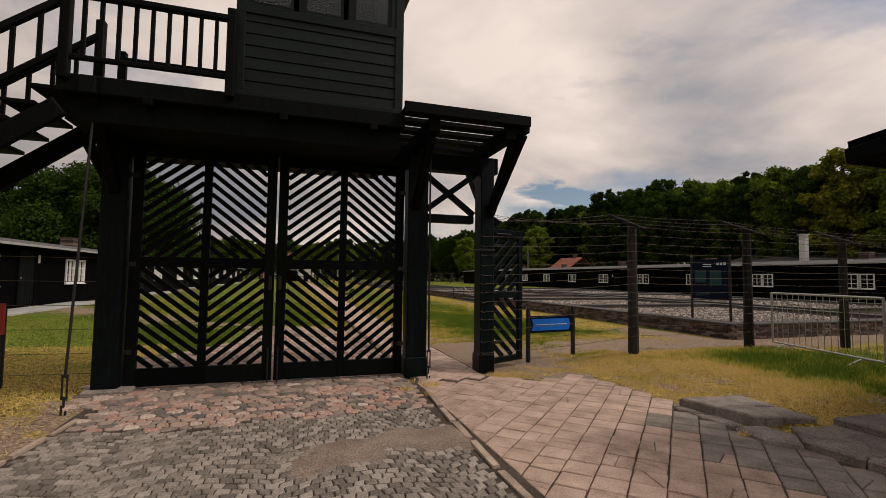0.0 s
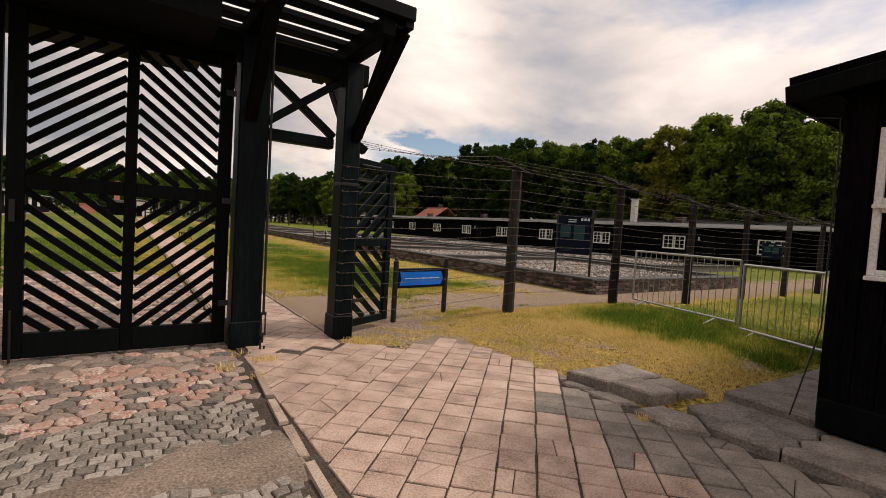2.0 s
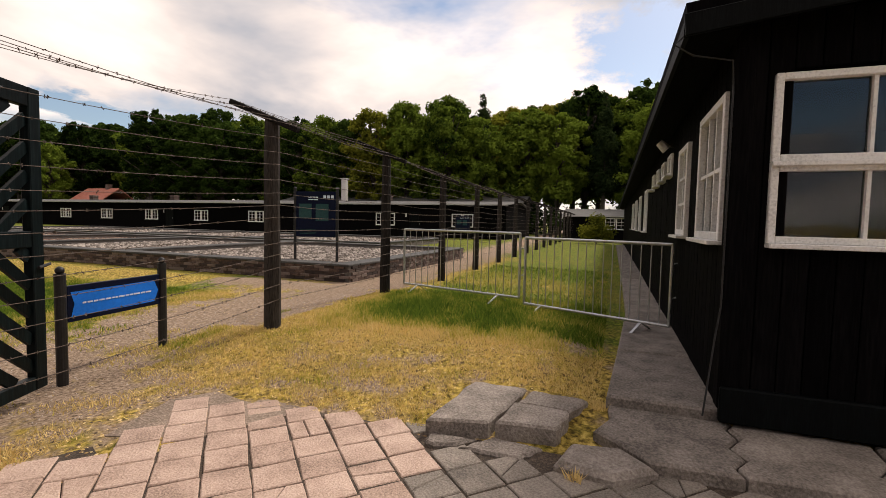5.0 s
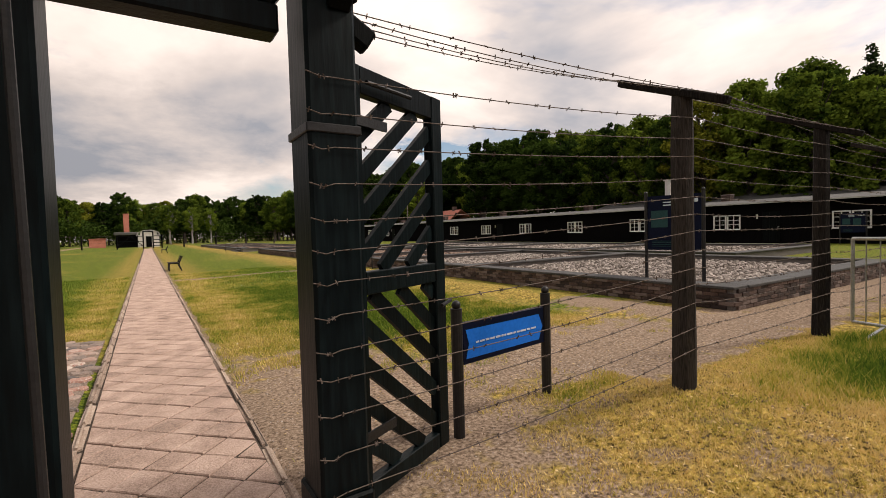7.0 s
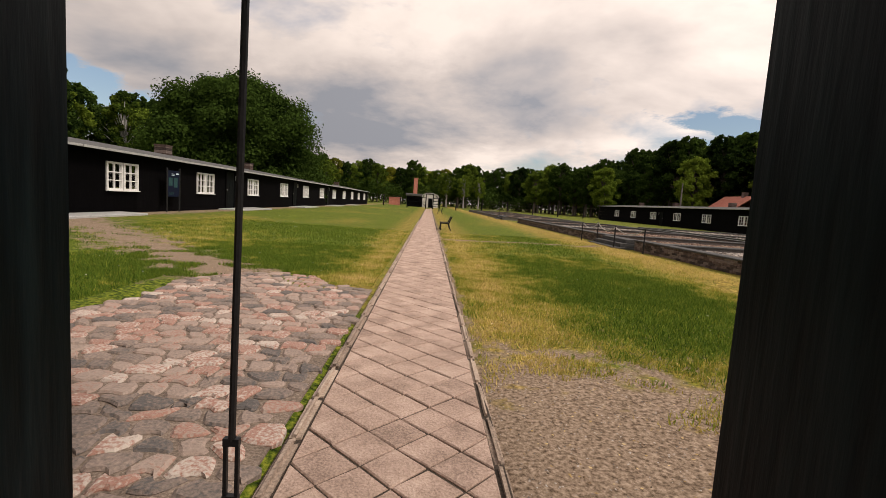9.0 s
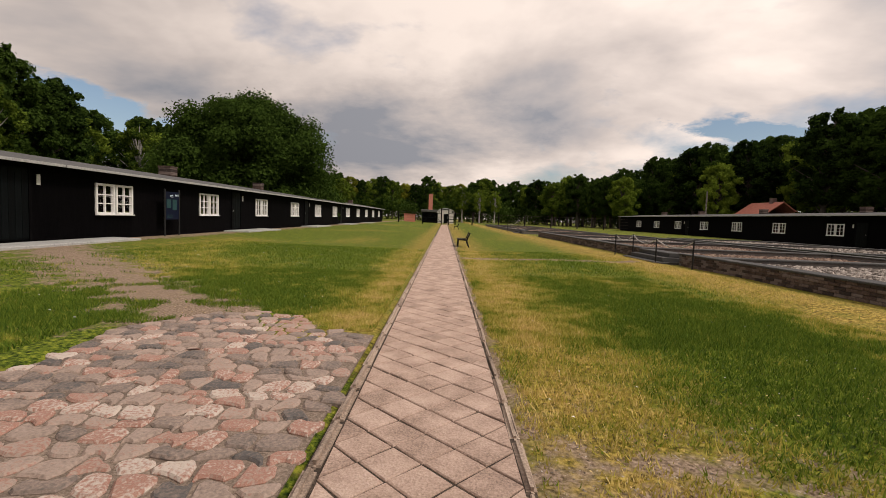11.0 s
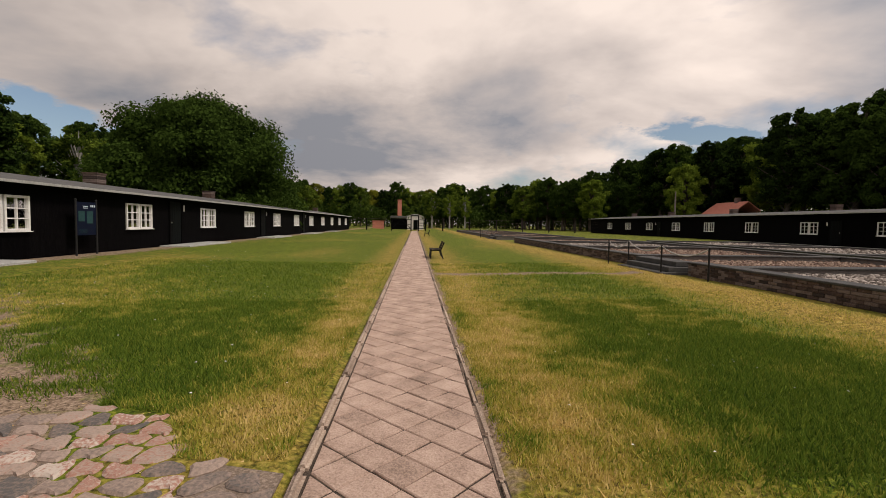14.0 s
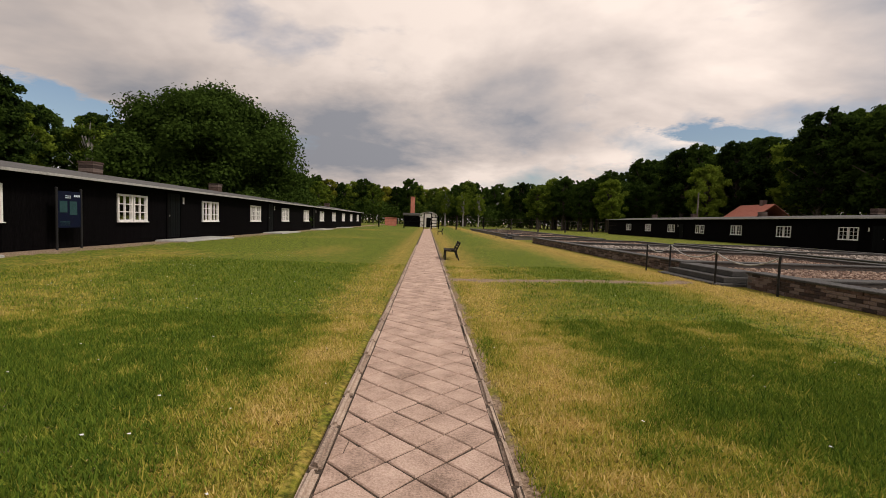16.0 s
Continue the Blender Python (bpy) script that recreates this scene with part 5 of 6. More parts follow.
info_board(11.62, 11.62, 11.78, 10.5, 0.3, 2.12, Vector((-0.99, -0.14, 0)), "navy information board on two posts standing in rubble")
info_board(-8.5, 27.7, -8.5, 28.7, 0.17, 2.0, (1, 0, 0), "navy information board on posts before the hut")
info_board(36.9, 15.9, 36.9, 14.7, 0.1, 1.9, (-1, 0, 0), "navy information board on posts before the hut")


# ---- the long huts ----
def long_hut(xw, out, y0, y1, depth, wins, chims, doors, label, eave=2.68, ridge=3.45, base=0.0, curtains=True):
    """A long low hut whose front wall stands at xw and faces 'out' (+1 or -1 along x)."""
    root = thing("long_hut", (xw - out * depth / 2, (y0 + y1) / 2, base), label, "hut", "long black huts")
    back = xw - out * depth
    ridge_x = xw - out * depth / 2

    def wall(ya, yb, za, zb, nm="front_wall"):
        part(nm, box(B(), min(xw, xw - out * 0.15), max(xw, xw - out * 0.15), ya, yb, za, zb), "black", root)

    edge = y0
    zs, zh = 1.02, 2.07
    for w in sorted(wins):
        wall(edge, w, base, eave)
        wall(w, w + 1.82, base, zs)
        wall(w, w + 1.82, zh, eave)
        window_unit(root, (xw, w if out < 0 else w, zs), (0, 1, 0), (out, 0, 0), 1.82, zh - zs, 2, 3, 2, frame_w=0.075, depth=0.1, curtain=curtains, gap=0.06)
        edge = w + 1.82
    wall(edge, y1, base, eave)
    part("back_wall", box(B(), min(back, back + out * 0.15), max(back, back + out * 0.15), y0, y1, base, eave), "black", root)
    for y in (y0, y1 - 0.15):
        bm = B()
        prof = [(xw - out * 0.15, base), (xw - out * 0.15, eave), (ridge_x, ridge), (back + out * 0.15, eave), (back + out * 0.15, base)]
        a = [bm.verts.new((px, y, pz)) for px, pz in prof]
        c = [bm.verts.new((px, y + 0.15, pz)) for px, pz in prof]
        bm.faces.new(a), bm.faces.new(c[::-1])
        for i in range(5):
            bm.faces.new((a[i], a[(i + 1) % 5], c[(i + 1) % 5], c[i]))
        part("gable", bm, "black", root)
    # added near-black faces paint the dim interior behind the windows
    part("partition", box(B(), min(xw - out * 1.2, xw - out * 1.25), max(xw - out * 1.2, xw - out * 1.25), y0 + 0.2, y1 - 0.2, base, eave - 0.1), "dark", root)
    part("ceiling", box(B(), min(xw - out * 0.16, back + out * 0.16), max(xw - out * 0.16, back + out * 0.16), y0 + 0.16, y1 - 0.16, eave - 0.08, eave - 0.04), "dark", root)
    half = depth / 2 + 0.45
    rise = (ridge - eave) * half / (depth / 2)
    for s in (1, -1):
        xe = ridge_x + out * s * half
        bm = beam(B(), ((ridge_x + xe) / 2, y0 - 0.25, ridge - rise / 2 + 0.06), ((ridge_x + xe) / 2, y1 + 0.25, ridge - rise / 2 + 0.06), math.hypot(half, rise), 0.06, up=(out * s * rise, 0, half))
        part("roof_slope", bm, "felt", root)
        n = 9
        for i in range(n):
            ya, yb = y0 - 0.25 + (y1 - y0 + 0.5) * i / n, y0 - 0.25 + (y1 - y0 + 0.5) * (i + 1) / n
            part("roof_edge", box(B(), xe - 0.02, xe + 0.02, ya + 0.02, yb - 0.02, ridge - rise + 0.02, ridge - rise + 0.10), "fascia", root, "pale grey roof edge")
    for y in chims:
        ch = part("chimney", box(B(), ridge_x - 0.33, ridge_x + 0.33, y + 0.4, y + 1.05, ridge - 0.2, ridge + 0.62), "brick", root, "red brick chimney")
        part("chimney_cap", box(B(), ridge_x - 0.37, ridge_x + 0.37, y + 0.36, y + 1.09, ridge + 0.54, ridge + 0.62), "brick", ch)
        zz = ridge - 0.1
        for k in range(8):
            part("course", box(B(), ridge_x - 0.345, ridge_x + 0.345, y + 0.385, y + 1.065, zz + k * 0.08, zz + k * 0.08 + 0.062), "brick", ch)
    for y in doors:
        dr = part("door", box(B(), min(xw + out * 0.02, xw - out * 0.03), max(xw + out * 0.02, xw - out * 0.03), y, y + 1.0, base + 0.2, base + 2.2), "tar", root, "dark boarded door")
        part("door_handle", box(B(), xw + out * 0.02, xw + out * 0.06, y + 0.08, y + 0.12, base + 1.15, base + 1.22), "steel", dr)
        for k in range(5):
            part("door_board", box(B(), xw + out * 0.02, xw + out * 0.035, y + 0.2 * k + 0.006, y + 0.2 * k + 0.194, base + 0.24, base + 2.16), "tar", dr)
        part("door_frame", box(B(), xw - out * 0.0, xw + out * 0.05, y - 0.1, y - 0.01, base, base + 2.3), "black", root)
        part("door_frame", box(B(), xw - out * 0.0, xw + out * 0.05, y + 1.01, y + 1.1, base, base + 2.3), "black", root)
        part("sign_plate", box(B(), xw, xw + out * 0.02, y + 1.3, y + 1.42, base + 1.75, base + 2.05), "plaster", root, "small white plate")
    return root


LEFT_WINS = [24.5 + 6.53 * i for i in range(-1, 11)]
long_hut(-8.9, 1, 14.0, 95.0, 8.8, LEFT_WINS, [35.2, 48.1, 61.0, 74.0, 86.8], [21.0, 34.4, 47.5, 60.6], "long low black hut with white windows and brick chimneys", base=0.1, eave=2.45, ridge=3.08)
RIGHT_WINS = [49.4 + 6.95 * i for i in range(-5, 7) if i != 30]
long_hut(37.6, -1, 12.0, 101.0, 9.5, RIGHT_WINS, [24.0, 38.0, 52.0, 66.0, 80.0, 92.0], [19.2, 47.2, 75.0], "long low black hut with white windows at the wood's edge", eave=2.78, ridge=3.2, curtains=False)
long_hut(53.0, -1, 14.0, 48.0, 11.0, [20.0, 28.0], [], [], "second black hut standing behind the first", eave=3.3, ridge=4.6, curtains=False)
long_hut(47.0, -1, -8.0, 8.5, 8.0, [-2.0, 3.0], [], [], "low dark hut beyond the fence with pale roof edge", eave=2.2, ridge=2.9, curtains=False)


def flue(x, y, z0, z1, label):
    root = thing("flue_pipe", (x, y, z0), label, "flue pipe")
    part("pipe", box(B(), x - 0.28, x + 0.28, y - 0.28, y + 0.28, z0, z1), "plaster", root, "", 0.02)
    part("cap", box(B(), x - 0.36, x + 0.36, y - 0.36, y + 0.36, z1, z1 + 0.08), "plaster", root)


flue(47.8, 33.0, 3.2, 6.0, "square pale flue on the rear hut's roof")


def stoop(y0, y1, w, label):
    tagged(part("concrete_stoop", slab(B(), [(-8.85, y0), (-8.85 + w, y0 + 0.1), (-8.85 + w, y1 - 0.1), (-8.85, y1)], 0.0, 0.24, 0.02), "fascia"), label, "stoop", "stoops of the hut")


stoop(15.0, 25.2, 1.1, "pale concrete stoop along the foot of the hut")
for y in (33.4, 46.4, 59.6, 72.6):
    stoop(y, y + 5.0, 1.3, "pale concrete stoop at the hut's door")


# ---- warning sign and wire left of the gate ----
def warning_sign():
    root = thing("warning_sign", (-2.98, 8.3, 0.05), "small red and white warning sign on a short post", "sign")
    part("post", rod(B(), (-2.98, 8.33, -0.12), (-2.98, 8.33, 0.95), 0.04, n=10), "iron", root)
    part("plate", box(B(), -3.26, -2.93, 8.26, 8.285, 0.62, 1.02), "red", root, "red bordered plate", 0.004)
    part("white_field", box(B(), -3.19, -2.99, 8.252, 8.258, 0.66, 0.98), "plaster", root)
    for a, c in ((-3.16, -3.12), (-3.06, -3.02)):
        part("letter_bar", box(B(), a, c, 8.246, 8.251, 0.72, 0.92), "iron", root)
    part("letter_bar", box(B(), -3.12, -3.06, 8.246, 8.251, 0.80, 0.84), "iron", root)

    root.location += Vector((-0.17, 0.0, 0.08))


warning_sign()
for zz in (0.25, 0.5, 0.8, 1.1, 1.4, 1.7):
    tagged(wire_curve("barbed_wire", [sagging((-1.9, GY, zz), (-6.0, GY + 0.3, zz + 0.1), 0.03)] , 0.0034, ""), "rusty barbed wire tied to the gate post", "barbed wire", "fence wires")
fp = thing("fence_post", (-6.0, GY + 0.3, 0.0), "rough weathered dark timber fence post", "fence post", "barbed wire fence posts")
part("shaft", rod(B(), (-6.0, GY + 0.3, -0.05), (-6.0, GY + 0.3, 2.4), 0.11, 0.09), "post", fp)


# ---- benches ----
def bench(x, y, z, turn, label):
    root = thing("bench", (0, 0, 0), label, "bench", "park benches along the path")
    for s in (-0.75, 0.75):
        part("front_leg", beam(B(), (-0.22, s, 0.0), (-0.2, s, 0.44), 0.05, 0.05), "iron", root)
        part("back_leg", beam(B(), (0.32, s, 0.0), (0.2, s, 0.42), 0.05, 0.05), "iron", root)
        part("back_stay", beam(B(), (0.2, s, 0.42), (0.36, s, 0.86), 0.05, 0.05), "iron", root)
        part("seat_bearer", beam(B(), (-0.24, s, 0.44), (0.24, s, 0.42), 0.05, 0.05), "iron", root)
    for k in range(4):
        part("seat_slat", beam(B(), (-0.2 + 0.125 * k, -0.9, 0.475 - 0.005 * k), (-0.2 + 0.125 * k, 0.9, 0.475 - 0.005 * k), 0.1, 0.03), "post", root)
    for k in range(3):
        part("back_slat", beam(B(), (0.235 + 0.045 * k, -0.9, 0.56 + 0.125 * k), (0.235 + 0.045 * k, 0.9, 0.56 + 0.125 * k), 0.03, 0.1), "post", root)
    root.matrix_basis = pose(x, y, z, 0, 0, turn) @ Matrix.Diagonal((0.95, 0.8, 0.78, 1))
    return root


b0 = bench(3.66, 31.0, 0.0, 0, "dark slatted park bench facing the slab path")
copy_thing(b0, pose(4.1, 62.0, 0.05))


# ---- the far end of the path ----
FG = 97.0
far_gate = thing("far_gate", (1.5, FG, 0.1), "dark timber field gate with crossed braces and tall footgate frame", "gate")
for x, h in ((-1.45, 2.3), (2.12, 2.9), (3.5, 2.9), (4.75, 2.4)):
    timber("post", (x, FG, 0.0), (x, FG, h), 0.2, 0.2, far_gate)
timber("head", (2.0, FG, 2.85), (3.6, FG, 2.85), 0.2, 0.16, far_gate)
for zz in (0.5, 1.25, 2.1):
    timber("rail", (-1.4, FG, zz), (2.1, FG, zz), 0.1, 0.12, far_gate)
timber("brace", (-1.35, FG, 0.5), (0.35, FG, 2.1), 0.1, 0.11, far_gate)
timber("brace", (2.05, FG, 0.5), (0.35, FG, 2.1), 0.1, 0.11, far_gate)
for zz in (0.5, 1.0, 1.5, 2.1):
    timber("rail", (3.55, FG, zz), (4.7, FG, zz), 0.1, 0.12, far_gate)
for x in [*range(-46, -2, 5), *range(8, 60, 5)]:
    f = thing("fence_post", (x, FG, 0.0), "dark timber fence post at the meadow's end", "fence post", "far fence posts")
    part("shaft", rod(B(), (x, FG, -0.05), (x, FG, 2.3), 0.12, 0.09), "post", f)
for zz in (0.5, 1.1, 1.7, 2.2):
    tagged(wire_curve("barbed_wire", [[(-46, FG, zz), (-1.5, FG, zz)], [(4.8, FG, zz), (60, FG, zz)]], 0.012, ""), "strands of wire on the far fence", "barbed wire", "far fence wires")
house = thing("pale_building", (3.0, 122.0, 0), "low white shed with arched roof beyond the far gate", "building")
part("wall", box(B(), 1.1, 4.8, 118, 126, 0, 2.5), "plaster", house)
bm = B()
for k in range(8):
    a0, a1 = math.pi * k / 8, math.pi * (k + 1) / 8
    beam(bm, (2.95 + 1.95 * math.cos((a0 + a1) / 2), 117.8, 2.5 + 0.95 * math.sin((a0 + a1) / 2)), (2.95 + 1.95 * math.cos((a0 + a1) / 2), 126.2, 2.5 + 0.95 * math.sin((a0 + a1) / 2)), 0.8, 0.1, up=(0.95 * math.cos((a0 + a1) / 2), 0, 1.95 * math.sin((a0 + a1) / 2)))
part("arched_roof", bm, "plaster", house, "white arched roof")
part("gable", box(B(), 1.5, 4.4, 118.0, 118.2, 2.5, 3.2), "plaster", house)
part("door", box(B(), 2.5, 3.5, 117.93, 117.98, 0, 2.2), "tar", house)
low = thing("dark_shed", (-0.6, 122.0, 0), "dark low shed with grey felt roof beside the white one", "building")
part("wall", box(B(), -2.6, 1.0, 118.5, 126, 0, 2.5), "black", low)
part("roof", box(B(), -2.9, 1.05, 118.0, 126.5, 2.5, 3.1), "felt", low, "", 0.1)
annex = thing("brick_wall", (-5.6, 119.0, 0), "low red brick wall end beyond the far fence", "wall")
part("wall_body", box(B(), -6.9, -4.3, 118.7, 119.1, 0, 1.8), "rooftile", annex)
part("coping", box(B(), -7.0, -4.2, 118.6, 119.2, 1.8, 1.95), "rooftile", annex)
stack = thing("brick_chimney", (-1.1, 131, 0), "tall square red brick chimney", "chimney")
bm = B()
slab(bm, [(-1.6, 130.4), (-0.6, 130.4), (-0.6, 131.4), (-1.6, 131.4)], 0, 7.2)
part("stack", bm, "rooftile", stack)
part("rim", box(B(), -1.66, -0.54, 130.34, 131.46, 7.2, 7.4), "rooftile", stack)
red = thing("red_roofed_house", (63.6, 97, 0), "house with red tiled roof among the trees", "house")
part("wall", box(B(), 60.1, 67.1, 93, 101, 0, 3.6), "plaster", red)
for s in (1, -1):
    part("roof", beam(B(), (63.6 + s * 2.0, 92.5, 4.95), (63.6 + s * 2.0, 101.5, 4.95), 5.0, 0.15, up=(s * 2.8, 0, 4.0)), "rooftile", red, "red tile slope")
part("chimney", box(B(), 63.2, 64.0, 95, 95.8, 5.5, 7.2), "brick", red)
pole = thing("utility_pole", (47, 87.8, 0), "grey utility pole by the hut", "pole")
part("shaft", rod(B(), (47, 87.8, 0), (47, 87.8, 7.5), 0.16, 0.1), "concrete", pole)
skip = thing("yellow_skip", (42, 2.6, 0.1), "small yellow skip at the end of the grass lane", "skip")
part("body", box(B(), 41.4, 42.6, 1.9, 3.3, 0.1, 1.1), "yellow", skip, "", 0.05)
part("stripe", box(B(), 41.38, 41.4, 2.0, 3.2, 0.55, 0.75), "iron", skip)


# ---- trees ----
def leaf_cloud(centres, radii, count, size, rng, flat=0.8):
    """Many small leaf clumps scattered through the outer shell of several rounded masses."""
    centres, radii = np.array(centres), np.array(radii)
    wts = radii ** 2 / (radii ** 2).sum()
    which = rng.choice(len(centres), count, p=wts)
    d = rng.normal(size=(count, 3))
    d /= np.linalg.norm(d, axis=1)[:, None]
    r = radii[which] * (1 - 0.75 * rng.random(count) ** 1.4) * (1 + 0.15 * rng.normal(size=count).clip(-2, 1.6))
    p = centres[which] + d * r[:, None] * np.array([1, 1, flat])
    nrm = d * 0.7 + np.array([0, 0, 0.35]) + rng.normal(size=(count, 3)) * 0.6
    nrm /= np.linalg.norm(nrm, axis=1)[:, None]
    t = np.cross(nrm, rng.normal(size=(count, 3)))
    t /= np.linalg.norm(t, axis=1)[:, None]
    b = np.cross(nrm, t)
    s = size * rng.uniform(0.55, 1.3, count)[:, None]
    # each clump: a bent, pointed four-cornered leaf spray
    shape = [(-0.55, -0.08, -0.04), (0.02, -0.40, 0.12), (0.6, 0.05, -0.06), (-0.04, 0.40, 0.12)]
    v = np.stack([p + t * s * a + b * s * c + nrm * s * h for a, c, h in shape], 1).reshape(-1, 3)
    f = np.arange(count * 4).reshape(-1, 4)
    return v, f


def raw_mesh(name, v, f, mat):
    me = bpy.data.meshes.new(name)
    v, f = np.asarray(v, dtype=np.float32), np.asarray(f, dtype=np.int32)
    k = f.shape[1]
    me.vertices.add(len(v))
    me.vertices.foreach_set("co", v.ravel())
    me.loops.add(f.size)
    me.loops.foreach_set("vertex_index", f.ravel())
    me.polygons.add(len(f))
    me.polygons.foreach_set("loop_start", np.arange(0, f.size, k, dtype=np.int32))
    me.update(calc_edges=True)
    me.materials.append(M[mat])
    return me


def tree(kind, height, spread, seed, leaves, leaf_size, mat, label, bark="bark"):
    """A tapered trunk with limbs and a crown of several leafy masses, standing at the origin."""
    rng = np.random.default_rng(seed)
    rnd = random.Random(seed)
    root = thing("tree", (0, 0, 0), label, "tree", "trees of the wood")
    bm = B()
    tr = height * 0.018 + 0.06
    lean = rnd.uniform(-0.03, 0.03)
    top = Vector((lean * height, lean * height * 0.6, height * 0.78))
    prev = Vector((0, 0, -0.2))
    for k in range(1, 6):
        q = Vector((0, 0, -0.2)).lerp(top, k / 5) + Vector((rnd.uniform(-0.1, 0.1), rnd.uniform(-0.1, 0.1), 0)) * (k < 5)
        rod(bm, prev, q, tr * (1 - 0.17 * (k - 1)), tr * (1 - 0.17 * k), 7)
        prev = q
    centres, radii = [], []
    if kind == "pine":
        n = 20
        for k in range(n):
            f = k / (n - 1)
            rr = spread * (0.8 - 0.72 * f)
            for j in range(4 if f < 0.85 else 1):
                a = rnd.uniform(0, 6.28)
                zz = height * (0.36 + 0.62 * f) + rnd.uniform(-0.5, 0.5)
                d0 = rnd.uniform(0.25, 0.75)
                centres.append((math.cos(a) * rr * d0, math.sin(a) * rr * d0, zz))
                radii.append(rr * rnd.uniform(0.3, 0.5) + 0.4)
                rod(bm, (0, 0, zz - 0.3), (math.cos(a) * rr * 0.7, math.sin(a) * rr * 0.7, zz), tr * 0.25, tr * 0.08, 5)
        flat = 0.7
    else:
        low = {"wide": 0.06, "tall": 0.26, "birch": 0.34}[kind]
        n = {"wide": 150, "tall": 84, "birch": 60}[kind]
        for k in range(n):
            f = (k + rnd.random()) / n
            zz = height * (low + (0.9 - low) * f)
            env = math.sin(math.pi * (0.16 + 0.78 * f)) ** 0.7 if kind != "wide" else math.sqrt(max(0.05, 1 - (f * 0.97) ** 2.2))
            a = k * 2.4 + rnd.uniform(-0.5, 0.5)
            r0 = spread * env * rnd.uniform(0.25, 0.9)
            cr0 = spread * rnd.uniform(0.10, 0.25) * (0.7 + 0.3 * env)
            centres.append((math.cos(a) * r0, math.sin(a) * r0, zz))
            radii.append(cr0)
            if k % 2 == 0:
                rod(bm, (0, 0, zz * 0.72), (math.cos(a) * r0 * 0.9, math.sin(a) * r0 * 0.9, zz), tr * 0.34, tr * 0.08, 5)
        flat = 0.78
    part("trunk", bm, bark, root)
    v, f = leaf_cloud(centres, radii, leaves, leaf_size, rng, flat)
    crown = new("crown", raw_mesh("crown", v, f, mat))
    crown.parent = root
    return root


PROTO = [
    tree("tall", 16.0, 4.4, 1, 22000, 0.30, "leaf", "broad green-leaved tree at the meadow's edge"),
    tree("tall", 14.0, 4.2, 2, 21000, 0.29, "leaf", "leafy green tree in the wood"),
    tree("tall", 15.0, 4.2, 3, 21000, 0.30, "leaf_yellow", "tree with fresh yellow-green leaves"),
    tree("tall", 17.0, 4.4, 4, 22000, 0.31, "leaf_dark", "tall dark green tree in the wood"),
    tree("pine", 18.0, 3.0, 5, 15000, 0.27, "needle", "dark pine rising above the wood"),
    tree("birch", 14.0, 3.2, 6, 13000, 0.26, "leaf", "slender birch with pale trunk", "birch"),
]
HOME = [(63, 40), (60, 32), (66, 50), (62, 23), (68, 36), (-34, 44)]
for p, (x, y) in zip(PROTO, HOME):
    p.location = (x, y, 0)


def plant(i, x, y, rnd, lo=0.85, hi=1.15):
    t = copy_thing(PROTO[i], pose(x, y, -0.05, 0, 0, rnd.uniform(0, 360)))
    s = rnd.uniform(lo, hi)
    t.scale = (s * rnd.uniform(0.9, 1.15), s * rnd.uniform(0.9, 1.15), s)


def wood():
    rnd = random.Random(8)
    # wood along the east side
    for row, x0 in enumerate((60, 67, 75)):
        y = -32 + row * 2
        while y < 150:
            # beyond y 60 mostly leaf_dark trees: their shaded side is in the colour
            kind = rnd.choice((0, 0, 0, 1, 1, 2, 3, 3, 1, 3, 1, 4) if y < 60 else (3, 1, 3, 3, 0, 3))
            if row < 2 and 82 < y < 103:   # clearing round the red-roofed house
                y += 4.0
                continue
            grow = 1.1 - 0.12 * smooth01(20, 40, y) + 0.12 * smooth01(52, 90, y)
            plant(kind, x0 + rnd.uniform(-2.5, 2.5), y + rnd.uniform(-1, 1), rnd, (1.0 + 0.07 * row) * grow * (0.8 if kind == 4 else 1), (1.17 + 0.09 * row) * grow * (0.8 if kind == 4 else 1))
            y += rnd.uniform(3.9, 5.5)
    # its spur towards the far fence
    for row, x0 in enumerate((46, 54)):
        y = 118
        while y < 165:
            plant(rnd.choice((3, 3, 1, 3, 3)), x0 - 0.25 * (y - 118) + rnd.uniform(-2, 2), y, rnd, 0.78, 0.98)
            y += rnd.uniform(3.6, 4.8)
    # wood across the far end
    for row, y0 in enumerate((162, 172)):
        x = -110
        while x < 90:
            kind = rnd.choice((0, 1, 3, 2, 5, 3, 3))
            plant(kind, x + rnd.uniform(-1, 1), y0 + rnd.uniform(-5, 5), rnd, 0.78, 1.0)
            x += rnd.uniform(3.0, 4.2)
    # west side behind the hut
    for row, x0 in enumerate((-40, -49)):
        y = 6
        while y < 165:
            kind = rnd.choice((3, 3, 3, 5, 3, 3))
            plant(kind, x0 + rnd.uniform(-3, 3), y, rnd, 0.88, 1.08)
            y += rnd.uniform(3.2, 4.8)
    # behind the walker, closing the place
    for row, y0 in enumerate((-36,)):
        x = -60
        while x < 60:
            plant(rnd.choice((0, 1, 3, 4)), x, y0 + rnd.uniform(-2, 2), rnd, 0.8, 1.0)
            x += rnd.uniform(6, 8)
    # a few single ones
    for i, x, y, s in ((1, 33.0, 140.0, 0.95), (0, 39, 146, 1.0), (3, -30, 110, 0.8), (1, -24, 128, 0.8), (5, -37, 38, 1.0), (5, -39, 33, 1.1), (5, -36, 48, 0.9), (5, 8, 150, 0.85), (5, 13, 148, 0.8), (5, 18, 152, 0.8)):
        plant(i, x, y, rnd, s, s)


wood()
big = tree("wide", 14.4, 11.5, 31, 190000, 0.27, "leaf_dark", "huge rounded dark green tree behind the hut")
big.location = (-20.0, 62.0, 0)


